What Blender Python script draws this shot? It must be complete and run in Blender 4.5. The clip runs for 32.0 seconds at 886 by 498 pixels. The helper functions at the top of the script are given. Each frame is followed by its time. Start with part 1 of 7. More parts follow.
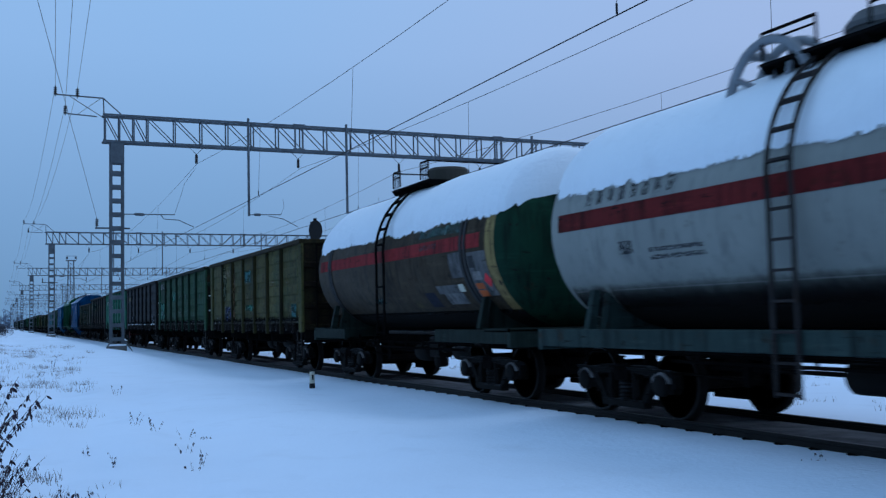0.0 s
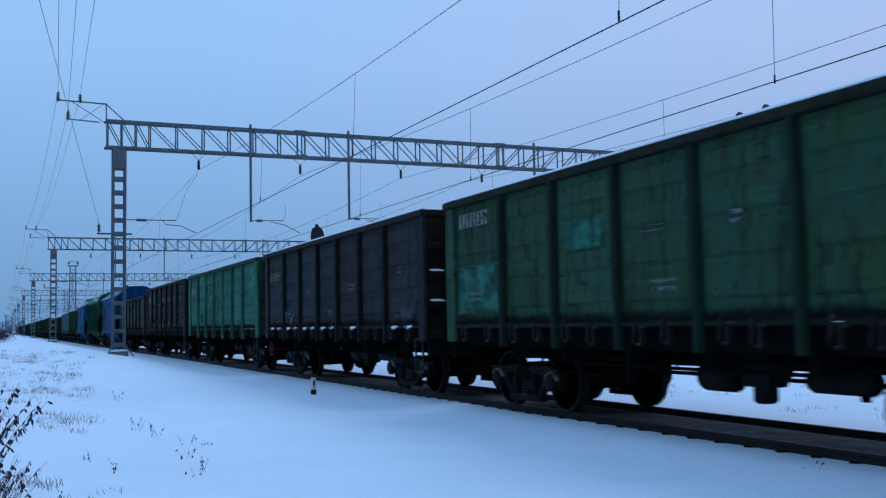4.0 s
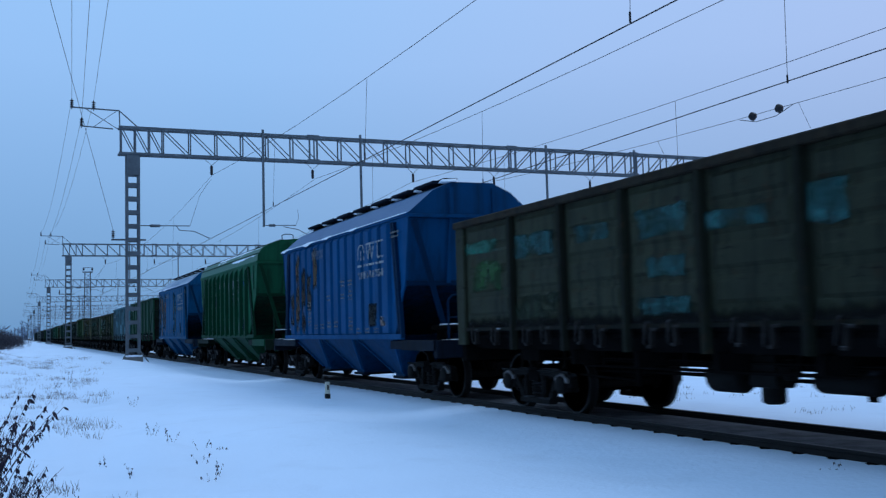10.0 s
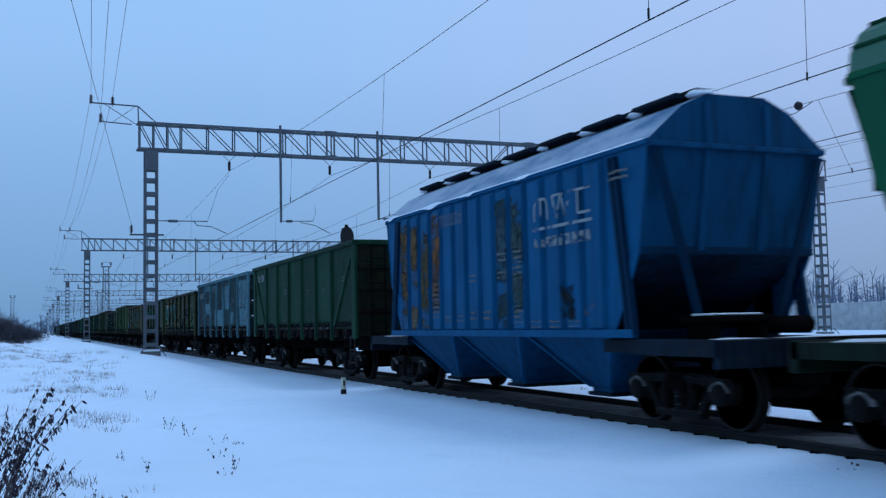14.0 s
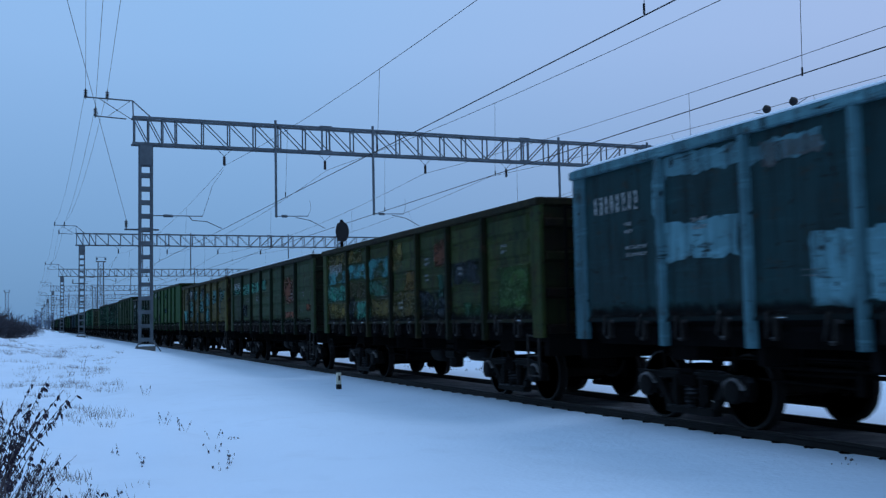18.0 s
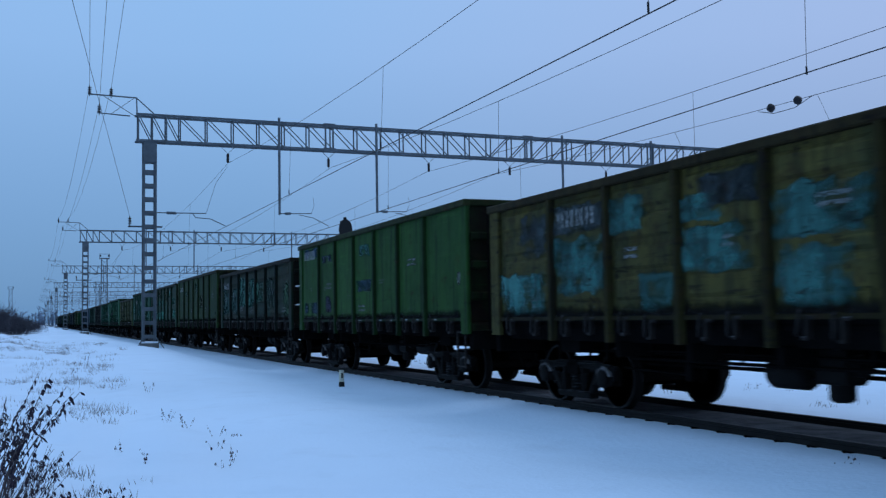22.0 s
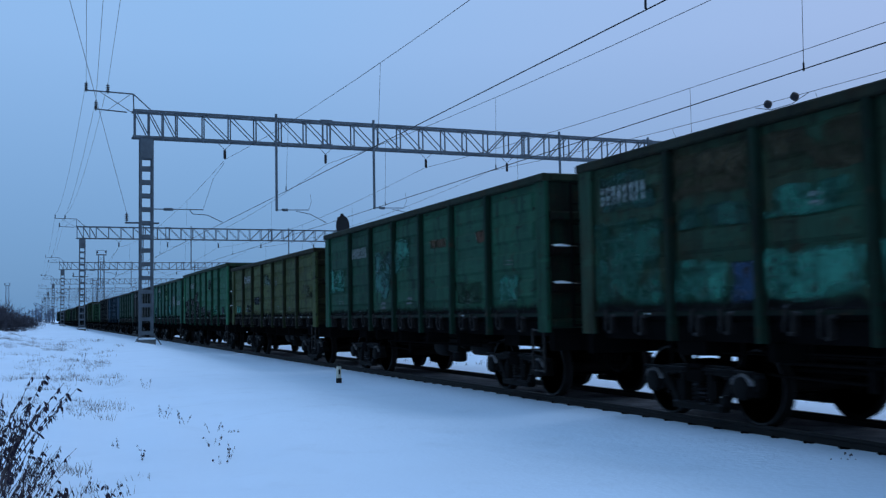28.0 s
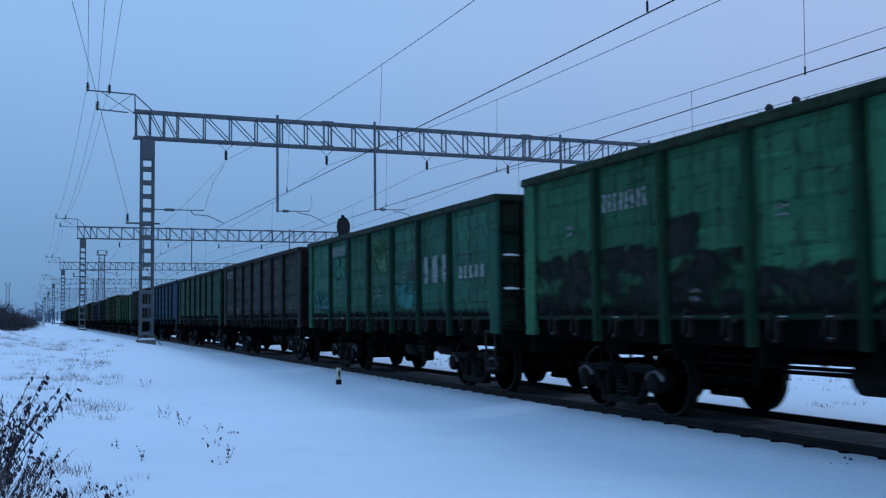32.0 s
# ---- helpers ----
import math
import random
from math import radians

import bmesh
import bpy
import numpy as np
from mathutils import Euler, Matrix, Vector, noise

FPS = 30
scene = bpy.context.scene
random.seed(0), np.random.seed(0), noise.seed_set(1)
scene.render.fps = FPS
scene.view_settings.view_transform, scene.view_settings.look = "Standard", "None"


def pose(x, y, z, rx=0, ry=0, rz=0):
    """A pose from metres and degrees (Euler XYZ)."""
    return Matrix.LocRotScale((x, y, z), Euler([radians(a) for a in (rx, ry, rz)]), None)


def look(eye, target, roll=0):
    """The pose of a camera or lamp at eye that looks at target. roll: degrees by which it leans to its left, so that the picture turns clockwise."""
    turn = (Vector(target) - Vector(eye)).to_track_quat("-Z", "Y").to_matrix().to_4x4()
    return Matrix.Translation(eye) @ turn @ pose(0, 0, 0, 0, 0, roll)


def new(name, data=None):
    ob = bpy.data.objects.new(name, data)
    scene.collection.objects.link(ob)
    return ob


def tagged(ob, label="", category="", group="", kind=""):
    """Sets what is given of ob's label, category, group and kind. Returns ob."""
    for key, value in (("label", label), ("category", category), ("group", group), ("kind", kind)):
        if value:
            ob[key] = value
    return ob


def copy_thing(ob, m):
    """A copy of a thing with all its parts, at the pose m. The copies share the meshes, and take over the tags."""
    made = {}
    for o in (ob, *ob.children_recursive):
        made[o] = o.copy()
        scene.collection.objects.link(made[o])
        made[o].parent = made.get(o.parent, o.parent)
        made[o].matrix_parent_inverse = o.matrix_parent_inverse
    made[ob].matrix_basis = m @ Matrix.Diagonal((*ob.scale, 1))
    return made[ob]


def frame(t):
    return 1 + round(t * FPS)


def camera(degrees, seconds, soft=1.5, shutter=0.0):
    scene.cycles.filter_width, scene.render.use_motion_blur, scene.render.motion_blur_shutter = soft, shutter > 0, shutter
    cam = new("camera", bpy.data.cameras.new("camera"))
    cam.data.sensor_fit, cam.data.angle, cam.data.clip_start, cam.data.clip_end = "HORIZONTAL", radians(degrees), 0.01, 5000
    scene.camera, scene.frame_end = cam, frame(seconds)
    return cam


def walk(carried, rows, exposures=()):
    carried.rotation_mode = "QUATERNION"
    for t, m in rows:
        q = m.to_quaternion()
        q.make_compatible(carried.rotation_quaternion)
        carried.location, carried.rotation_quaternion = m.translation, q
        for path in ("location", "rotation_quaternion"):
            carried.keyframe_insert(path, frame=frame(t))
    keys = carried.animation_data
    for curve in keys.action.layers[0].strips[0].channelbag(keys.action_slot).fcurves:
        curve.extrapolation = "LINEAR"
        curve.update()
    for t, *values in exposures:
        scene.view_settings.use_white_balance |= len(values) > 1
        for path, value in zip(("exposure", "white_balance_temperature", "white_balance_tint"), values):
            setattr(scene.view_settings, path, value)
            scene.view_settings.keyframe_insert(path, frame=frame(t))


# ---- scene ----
# Axes: the railway runs along +y, x points to the far side of the yard, z = 0 is the rail head.
EYE = (0.0, 0.0, 1.47)
TRACK = 9.2
# seconds, heading (degrees clockwise from the track), pitch, roll
PATH = [
    (0.0, 24.386, 3.925, -1.320),
    (0.5, 24.379, 3.931, -1.070),
    (1.0, 24.335, 3.980, -1.283),
    (1.5, 24.282, 4.018, -1.530),
    (2.0, 24.288, 4.076, -1.661),
    (2.5, 24.404, 4.129, -1.642),
    (3.0, 24.514, 4.183, -1.618),
    (3.5, 24.449, 4.275, -1.462),
    (5.5, 23.891, 4.265, -0.365),
    (6.0, 23.597, 4.460, -0.505),
    (6.5, 23.354, 4.515, -0.136),
    (7.0, 23.511, 4.528, -0.753),
    (7.5, 23.749, 4.588, -1.682),
    (8.0, 23.859, 4.690, -1.779),
    (8.5, 23.900, 4.702, -1.539),
    (9.0, 23.838, 4.588, -1.564),
    (9.5, 23.693, 4.514, -1.735),
    (10.0, 23.549, 4.510, -1.577),
    (10.5, 23.473, 4.463, -1.686),
    (11.0, 23.352, 4.450, -1.622),
    (11.5, 23.241, 4.443, -1.676),
    (12.0, 23.059, 4.440, -1.799),
    (12.5, 22.844, 4.427, -1.808),
    (13.0, 22.664, 4.433, -1.632),
    (13.5, 22.571, 4.436, -1.433),
    (14.0, 22.579, 4.330, -1.209),
    (14.5, 22.586, 4.205, -1.265),
    (16.5, 22.388, 4.257, -0.937),
    (17.0, 22.520, 4.225, -0.990),
    (17.5, 22.716, 4.089, -1.194),
    (18.0, 22.848, 4.039, -1.184),
    (18.5, 22.812, 4.066, -0.858),
    (19.0, 22.781, 4.150, -0.758),
    (19.5, 22.765, 4.132, -0.539),
    (20.0, 22.718, 4.047, -0.505),
    (20.5, 22.758, 3.997, -0.775),
    (21.0, 22.784, 3.962, -0.820),
    (21.5, 22.750, 3.912, -0.977),
    (22.0, 22.659, 3.921, -0.995),
    (22.5, 22.609, 3.896, -1.121),
    (23.0, 22.701, 3.827, -1.021),
    (23.5, 22.830, 3.720, -0.863),
    (24.0, 22.895, 3.638, -0.859),
    (24.5, 22.814, 3.601, -1.790),
    (25.0, 22.773, 3.880, -1.493),
    (25.5, 22.755, 4.015, -1.228),
    (27.5, 22.888, 3.748, -0.795),
    (28.0, 22.819, 3.703, -1.012),
    (28.5, 22.609, 3.889, -1.091),
    (29.0, 22.585, 4.032, -1.093),
    (29.5, 22.561, 4.030, -1.042),
    (30.0, 22.590, 3.947, -1.166),
    (30.5, 22.642, 3.951, -1.288),
    (31.0, 22.724, 3.922, -1.247),
    (31.5, 22.766, 3.873, -1.050),
    (32.0, 22.789, 3.820, -0.697),
]
cam = camera(48.61, 32.0, soft=1.32, shutter=0.3)
walk(cam, [(t, pose(*EYE, 90, 0, -h) @ pose(0, 0, 0, p, 0, 0) @ pose(0, 0, 0, 0, 0, r)) for t, h, p, r in PATH],
     exposures=[(0, 0.0), (1, 0.0), (3, 0.18), (10, 0.18), (14.5, 0.18), (17, 0.04), (32, 0.04)])

# ---- light: an overcast winter dusk, brighter and a little pinker to the right ----
world = bpy.data.worlds.new("dusk_sky")
scene.world = world
world.use_nodes = True
wn, wl = world.node_tree.nodes, world.node_tree.links
wn.clear()
sky = wn.new("ShaderNodeTexSky")
sky.sky_type, sky.sun_disc = "NISHITA", False
sky.sun_elevation, sky.sun_rotation = radians(6), radians(100)
sep = wn.new("ShaderNodeSeparateXYZ")
tc = wn.new("ShaderNodeTexCoord")
wl.new(tc.outputs["Generated"], sep.inputs[0])
ramp = wn.new("ShaderNodeValToRGB")
ramp.color_ramp.elements[0].position, ramp.color_ramp.elements[0].color = 0.0, (0.128, 0.287, 0.535, 1)
ramp.color_ramp.elements[1].position, ramp.color_ramp.elements[1].color = 0.55, (0.338, 0.590, 0.975, 1)
e = ramp.color_ramp.elements.new(0.10)
e.color = (0.181, 0.363, 0.660, 1)
e = ramp.color_ramp.elements.new(0.26)
e.color = (0.274, 0.489, 0.846, 1)
wl.new(sep.outputs["Z"], ramp.inputs[0])
side = wn.new("ShaderNodeMapRange")
side.inputs["From Min"].default_value, side.inputs["From Max"].default_value = 0.2, 0.9
wl.new(sep.outputs["X"], side.inputs["Value"])
pink = wn.new("ShaderNodeMix")
pink.data_type, pink.blend_type = "RGBA", "MULTIPLY"
wl.new(side.outputs[0], pink.inputs["Factor"])
wl.new(ramp.outputs[0], pink.inputs["A"])
pink.inputs["B"].default_value = (1.38, 1.0, 0.93, 1)
blend = wn.new("ShaderNodeMix")
blend.data_type = "RGBA"
blend.inputs["Factor"].default_value = 0.94
dim = wn.new("ShaderNodeMix")
dim.data_type, dim.blend_type = "RGBA", "MULTIPLY"
dim.inputs["Factor"].default_value = 1
dim.inputs["B"].default_value = (0.12, 0.12, 0.12, 1)
wl.new(sky.outputs[0], dim.inputs["A"])
wl.new(dim.outputs["Result"], blend.inputs["A"])
wl.new(pink.outputs["Result"], blend.inputs["B"])
bg = wn.new("ShaderNodeBackground")
bg.inputs["Strength"].default_value = 1.0
wl.new(blend.outputs["Result"], bg.inputs["Color"])
wout = wn.new("ShaderNodeOutputWorld")
wl.new(bg.outputs[0], wout.inputs[0])

sun = new("sun", bpy.data.lights.new("sun", "SUN"))
sun.data.energy, sun.data.angle, sun.data.color = 0.5, radians(40), (0.72, 0.84, 1.0)
sun.matrix_world = look((30, 10, 40), (5, 14, 0))


# ---- materials ----
def shader(name, rough=0.8, metal=0.0, gloss=0.2):
    m = bpy.data.materials.new(name)
    m.use_nodes = True
    b = m.node_tree.nodes["Principled BSDF"]
    b.inputs["Roughness"].default_value, b.inputs["Metallic"].default_value = rough, metal
    b.inputs["Specular IOR Level"].default_value = gloss
    return m, m.node_tree.nodes, m.node_tree.links, b


def noise_node(n, l, scale, detail=4, stretch=None, rough=0.6):
    tex = n.new("ShaderNodeTexNoise")
    tex.inputs["Scale"].default_value, tex.inputs["Detail"].default_value = scale, detail
    tex.inputs["Roughness"].default_value = rough
    co = n.new("ShaderNodeTexCoord")
    src = co.outputs["Object"]
    if stretch:
        mp = n.new("ShaderNodeMapping")
        mp.inputs["Scale"].default_value = stretch
        l.new(src, mp.inputs[0])
        src = mp.outputs[0]
    info = n.new("ShaderNodeObjectInfo")
    add = n.new("ShaderNodeVectorMath")
    add.operation = "MULTIPLY_ADD"
    l.new(info.outputs["Random"], add.inputs[0])
    add.inputs[1].default_value = (37, 53, 71)
    l.new(src, add.inputs[2])
    l.new(add.outputs[0], tex.inputs["Vector"])
    return tex


def mixed(n, l, fac, a, b, lo=0.35, hi=0.65):
    mr = n.new("ShaderNodeMapRange")
    mr.inputs["From Min"].default_value, mr.inputs["From Max"].default_value = lo, hi
    l.new(fac, mr.inputs["Value"])
    mx = n.new("ShaderNodeMix")
    mx.data_type = "RGBA"
    l.new(mr.outputs[0], mx.inputs["Factor"])
    for v, s in ((a, "A"), (b, "B")):
        if isinstance(v, tuple):
            mx.inputs[s].default_value = (*v, 1)
        else:
            l.new(v, mx.inputs[s])
    return mx.outputs["Result"]


def bumped(n, l, b, height, strength, distance=0.02):
    bp = n.new("ShaderNodeBump")
    bp.inputs["Strength"].default_value, bp.inputs["Distance"].default_value = strength, distance
    l.new(height, bp.inputs["Height"])
    l.new(bp.outputs[0], b.inputs["Normal"])


def plain(name, c, rough=0.8, metal=0.0, vary=0.25, scale=6.0, bump=0.15, gloss=0.2):
    """One colour with grain and stains at two scales."""
    m, n, l, b = shader(name, rough, metal, gloss)
    big = noise_node(n, l, scale * 0.3, 3)
    fine = noise_node(n, l, scale * 6, 5)
    dark = tuple(v * (1 - vary) for v in c)
    light = tuple(min(1, v * (1 + vary * 0.6)) for v in c)
    col = mixed(n, l, big.outputs[0], dark, light, 0.3, 0.7)
    col2 = mixed(n, l, fine.outputs[0], col, tuple(v * (1 - vary * 0.7) for v in c), 0.5, 0.85)
    l.new(col2, b.inputs["Base Color"])
    bumped(n, l, b, fine.outputs[0], bump)
    return m


PAINTS = {}


def paint(c, c2=None, rust=0.5, worn=False, gloss=0.065):
    """Weathered wagon paint: two tones, rain streaks, rust blooms and scratches."""
    key = (c, c2, rust, worn, gloss)
    if key in PAINTS:
        return PAINTS[key]
    m, n, l, b = shader("wagon_paint", 0.62, 0, gloss)
    c = tuple(v * f for v, f in zip(c, (0.70, 0.64, 0.60)))
    c2 = c2 and tuple(v * f for v, f in zip(c2, (0.70, 0.64, 0.60)))
    c2 = c2 or tuple(v * 0.72 for v in c)
    big = noise_node(n, l, 0.9, 4)
    streak = noise_node(n, l, 1.0, 5, (7, 7, 0.5), 0.65)
    spots = noise_node(n, l, 3.2, 7, None, 0.72)
    fine = noise_node(n, l, 30, 4)
    col = mixed(n, l, big.outputs[0], c, c2, 0.42, 0.62)
    seam = noise_node(n, l, 1.0, 5, (0.7, 0.7, 9), 0.7)
    col = mixed(n, l, seam.outputs[0], col, tuple(v * 1.5 for v in c), 0.56, 0.78)
    col = mixed(n, l, streak.outputs[0], col, tuple(v * 0.3 + 0.003 for v in c2), 0.48, 0.68)
    col = mixed(n, l, spots.outputs[0], col, (0.034, 0.019, 0.010), 0.62 - 0.12 * rust, 0.74)
    scuff = noise_node(n, l, 2.2, 6, (1, 0.8, 5), 0.7)
    col = mixed(n, l, scuff.outputs[0], col, (0.010, 0.0075, 0.006), 0.645 - 0.09 * rust, 0.69)
    chips = noise_node(n, l, 9, 3, (1, 1, 0.7), 0.5)
    col = mixed(n, l, chips.outputs[0], col, (0.012, 0.009, 0.008), 0.70 - 0.06 * rust, 0.73 - 0.05 * rust)
    info = n.new("ShaderNodeObjectInfo")
    tone = n.new("ShaderNodeMapRange")
    tone.inputs["To Min"].default_value, tone.inputs["To Max"].default_value = 0.72, 1.12
    l.new(info.outputs["Random"], tone.inputs["Value"])
    vary = n.new("ShaderNodeMix")
    vary.data_type, vary.blend_type = "RGBA", "MULTIPLY"
    vary.inputs["Factor"].default_value = 1.0
    l.new(col, vary.inputs["A"])
    l.new(tone.outputs[0], vary.inputs["B"])
    col = vary.outputs["Result"]
    col = mixed(n, l, fine.outputs[0], col, tuple(v * 1.35 for v in c), 0.6, 0.9)
    l.new(col, b.inputs["Base Color"])
    rr = n.new("ShaderNodeMapRange")
    rr.inputs["To Min"].default_value, rr.inputs["To Max"].default_value = 0.5, 0.85
    l.new(spots.outputs[0], rr.inputs["Value"])
    l.new(rr.outputs[0], b.inputs["Roughness"])
    bumped(n, l, b, spots.outputs[0], 0.25, 0.03)
    if worn:
        hole = noise_node(n, l, 1.7, 6, (1, 1, 1.3), 0.66)
        # flaking starts from the rim of the field
        co, sp = n.new("ShaderNodeTexCoord"), n.new("ShaderNodeSeparateXYZ")
        l.new(co.outputs["Generated"], sp.inputs[0])
        rim = None
        for ax in ("Y", "Z"):
            pp = n.new("ShaderNodeMath")
            pp.operation = "PINGPONG"
            pp.inputs[1].default_value = 0.5
            l.new(sp.outputs[ax], pp.inputs[0])
            if rim is not None:
                mn = n.new("ShaderNodeMath")
                mn.operation = "MINIMUM"
                l.new(rim, mn.inputs[0])
                l.new(pp.outputs[0], mn.inputs[1])
                rim = mn.outputs[0]
            else:
                rim = pp.outputs[0]
        cap = n.new("ShaderNodeMath")
        cap.operation = "MINIMUM"
        l.new(rim, cap.inputs[0])
        cap.inputs[1].default_value = 0.16
        keep = n.new("ShaderNodeMath")
        keep.operation = "MULTIPLY_ADD"
        l.new(cap.outputs[0], keep.inputs[0])
        keep.inputs[1].default_value = 2.2
        flake = n.new("ShaderNodeMath")
        flake.operation = "MULTIPLY_ADD"
        l.new(hole.outputs[0], flake.inputs[0])
        flake.inputs[1].default_value, flake.inputs[2].default_value = 2.4, -0.75
        l.new(flake.outputs[0], keep.inputs[2])
        mr = n.new("ShaderNodeMapRange")
        mr.inputs["From Min"].default_value, mr.inputs["From Max"].default_value = 0.50, 0.96
        l.new(keep.outputs[0], mr.inputs["Value"])
        l.new(mr.outputs[0], b.inputs["Alpha"])
    PAINTS[key] = m
    return m


def calm_paint(c, streaks=0.35, gloss=0.035, name="hopper_paint"):
    """Sound wagon paint: soft fading, faint rain streaks, thin grime and few rust spots."""
    m, n, l, b = shader(name, 0.5, 0, gloss)
    c = tuple(v * f for v, f in zip(c, (0.70, 0.64, 0.60)))
    big = noise_node(n, l, 0.6, 3)
    streak = noise_node(n, l, 1.0, 5, (5, 5, 0.3), 0.6)
    spots = noise_node(n, l, 4.0, 7, None, 0.72)
    fine = noise_node(n, l, 26, 4)
    col = mixed(n, l, big.outputs[0], c, tuple(v * 0.78 for v in c), 0.35, 0.65)
    col = mixed(n, l, streak.outputs[0], col, tuple(v * (1 - streaks) + 0.002 for v in c), 0.46, 0.72)
    col = mixed(n, l, spots.outputs[0], col, (0.026, 0.018, 0.012), 0.67, 0.76)
    col = mixed(n, l, fine.outputs[0], col, tuple(v * 1.25 for v in c), 0.6, 0.95)
    l.new(col, b.inputs["Base Color"])
    rr = n.new("ShaderNodeMapRange")
    rr.inputs["To Min"].default_value, rr.inputs["To Max"].default_value = 0.4, 0.7
    l.new(spots.outputs[0], rr.inputs["Value"])
    l.new(rr.outputs[0], b.inputs["Roughness"])
    bumped(n, l, b, big.outputs[0], 0.12, 0.05)
    return m


def snow_material(name, c=(0.71, 0.82, 0.95), lump=0.4):
    m, n, l, b = shader(name, 0.75)
    b.inputs["Subsurface Weight"].default_value = 0.0
    co = n.new("ShaderNodeTexCoord")
    def nz(scale, detail, rough=0.55):
        t = n.new("ShaderNodeTexNoise")
        t.inputs["Scale"].default_value, t.inputs["Detail"].default_value, t.inputs["Roughness"].default_value = scale, detail, rough
        l.new(co.outputs["Object"], t.inputs["Vector"])
        return t
    a, d2, g = nz(0.12, 4), nz(1.1, 5), nz(14, 4)
    col = mixed(n, l, a.outputs[0], c, tuple(v * 0.90 for v in c), 0.35, 0.7)
    col = mixed(n, l, d2.outputs[0], col, tuple(v * 0.86 for v in c), 0.55, 0.85)
    l.new(col, b.inputs["Base Color"])
    sm = n.new("ShaderNodeMath")
    sm.operation = "MULTIPLY_ADD"
    l.new(d2.outputs[0], sm.inputs[0])
    sm.inputs[1].default_value = 3.0
    l.new(g.outputs[0], sm.inputs[2])
    bumped(n, l, b, sm.outputs[0], lump, 0.03)
    return m


SNOW = snow_material("snow")
CAP_SNOW = snow_material("snow_cap", (0.78, 0.84, 0.90), 0.6)
DIRTY = plain("dirty_ballast", (0.105, 0.112, 0.125), 0.9, 0, 0.55, 9, 0.6)
RAIL_STEEL = plain("rail_steel", (0.010, 0.009, 0.0085), 0.7, 0.1)
RAIL_TOP = plain("rail_head", (0.07, 0.07, 0.07), 0.5, 0.6)
CONCRETE = plain("concrete", (0.16, 0.155, 0.15), 0.9)
IRON = plain("undercarriage_iron", (0.0065, 0.006, 0.006), 0.95, 0.0, 0.4, gloss=0.0)


def dusted(name, c, frost=(0.20, 0.22, 0.25), lo=0.46, hi=0.62, rough=0.6):
    """Greasy steel with frost and dust settled on its upper faces."""
    m, n, l, b = shader(name, rough, 0.0, 0.15)
    big, fine = noise_node(n, l, 3, 4), noise_node(n, l, 24, 5)
    col = mixed(n, l, big.outputs[0], c, (c[0] * 0.45, c[1] * 0.42, c[2] * 0.42), 0.35, 0.65)
    col = mixed(n, l, fine.outputs[0], col, tuple(v * 2.0 for v in c), 0.58, 0.8)
    ge, sp = n.new("ShaderNodeNewGeometry"), n.new("ShaderNodeSeparateXYZ")
    l.new(ge.outputs["Normal"], sp.inputs[0])
    patch = noise_node(n, l, 7, 5)
    cover = n.new("ShaderNodeMath")
    cover.operation = "MULTIPLY"
    l.new(sp.outputs["Z"], cover.inputs[0])
    l.new(patch.outputs[0], cover.inputs[1])
    col = mixed(n, l, cover.outputs[0], col, frost, lo - 0.12, hi - 0.1)
    l.new(col, b.inputs["Base Color"])
    bumped(n, l, b, fine.outputs[0], 0.3)
    return m


BOGIE = dusted("bogie_steel", (0.0055, 0.0048, 0.0044), (0.06, 0.066, 0.076), rough=0.85)
LATCH = dusted("latch_steel", (0.020, 0.016, 0.014), (0.16, 0.175, 0.20))
RIME = plain("rime_on_iron", (0.15, 0.14, 0.14), 0.9, 0, 0.8, 10, 0.4)
WHEEL = plain("wheel_steel", (0.012, 0.0105, 0.010), 0.8, 0.0, 0.4, gloss=0.05)
RIM = plain("wheel_rim_steel", (0.016, 0.014, 0.013), 0.5, 0.0, gloss=0.15)
GALV = plain("portal_grey_paint", (0.10, 0.115, 0.13), 0.7, 0.1, 0.3)
WIRE = plain("wire_copper", (0.02, 0.02, 0.022), 0.6, 0.3)
INSUL = plain("insulator", (0.018, 0.016, 0.018), 0.4)
WEED = plain("dry_weed", (0.030, 0.021, 0.034), 0.9, 0, 0.4)
STALK = plain("dry_stalk", (0.085, 0.066, 0.068), 0.9, 0, 0.4)
GRASS = plain("dry_grass", (0.27, 0.255, 0.25), 0.95, 0, 0.4)
BUSH = plain("bare_twigs", (0.055, 0.052, 0.064), 0.95, 0, 0.3)
WHITE = plain("stencil_white", (0.13, 0.14, 0.135), 0.7, 0, 0.6, 12)
YELLOWED = plain("stencil_ochre", (0.20, 0.165, 0.10), 0.7, 0, 0.6, 12)
RED = plain("red_paint", (0.07, 0.012, 0.012), 0.7)
POST_WHITE = plain("post_white", (0.55, 0.52, 0.42), 0.8)
ORANGE = plain("orange_plate", (0.46, 0.085, 0.012), 0.6)
SCARLET = plain("scarlet_placard", (0.60, 0.02, 0.03), 0.6)
BLACK = plain("black_paint", (0.012, 0.012, 0.013), 0.6)


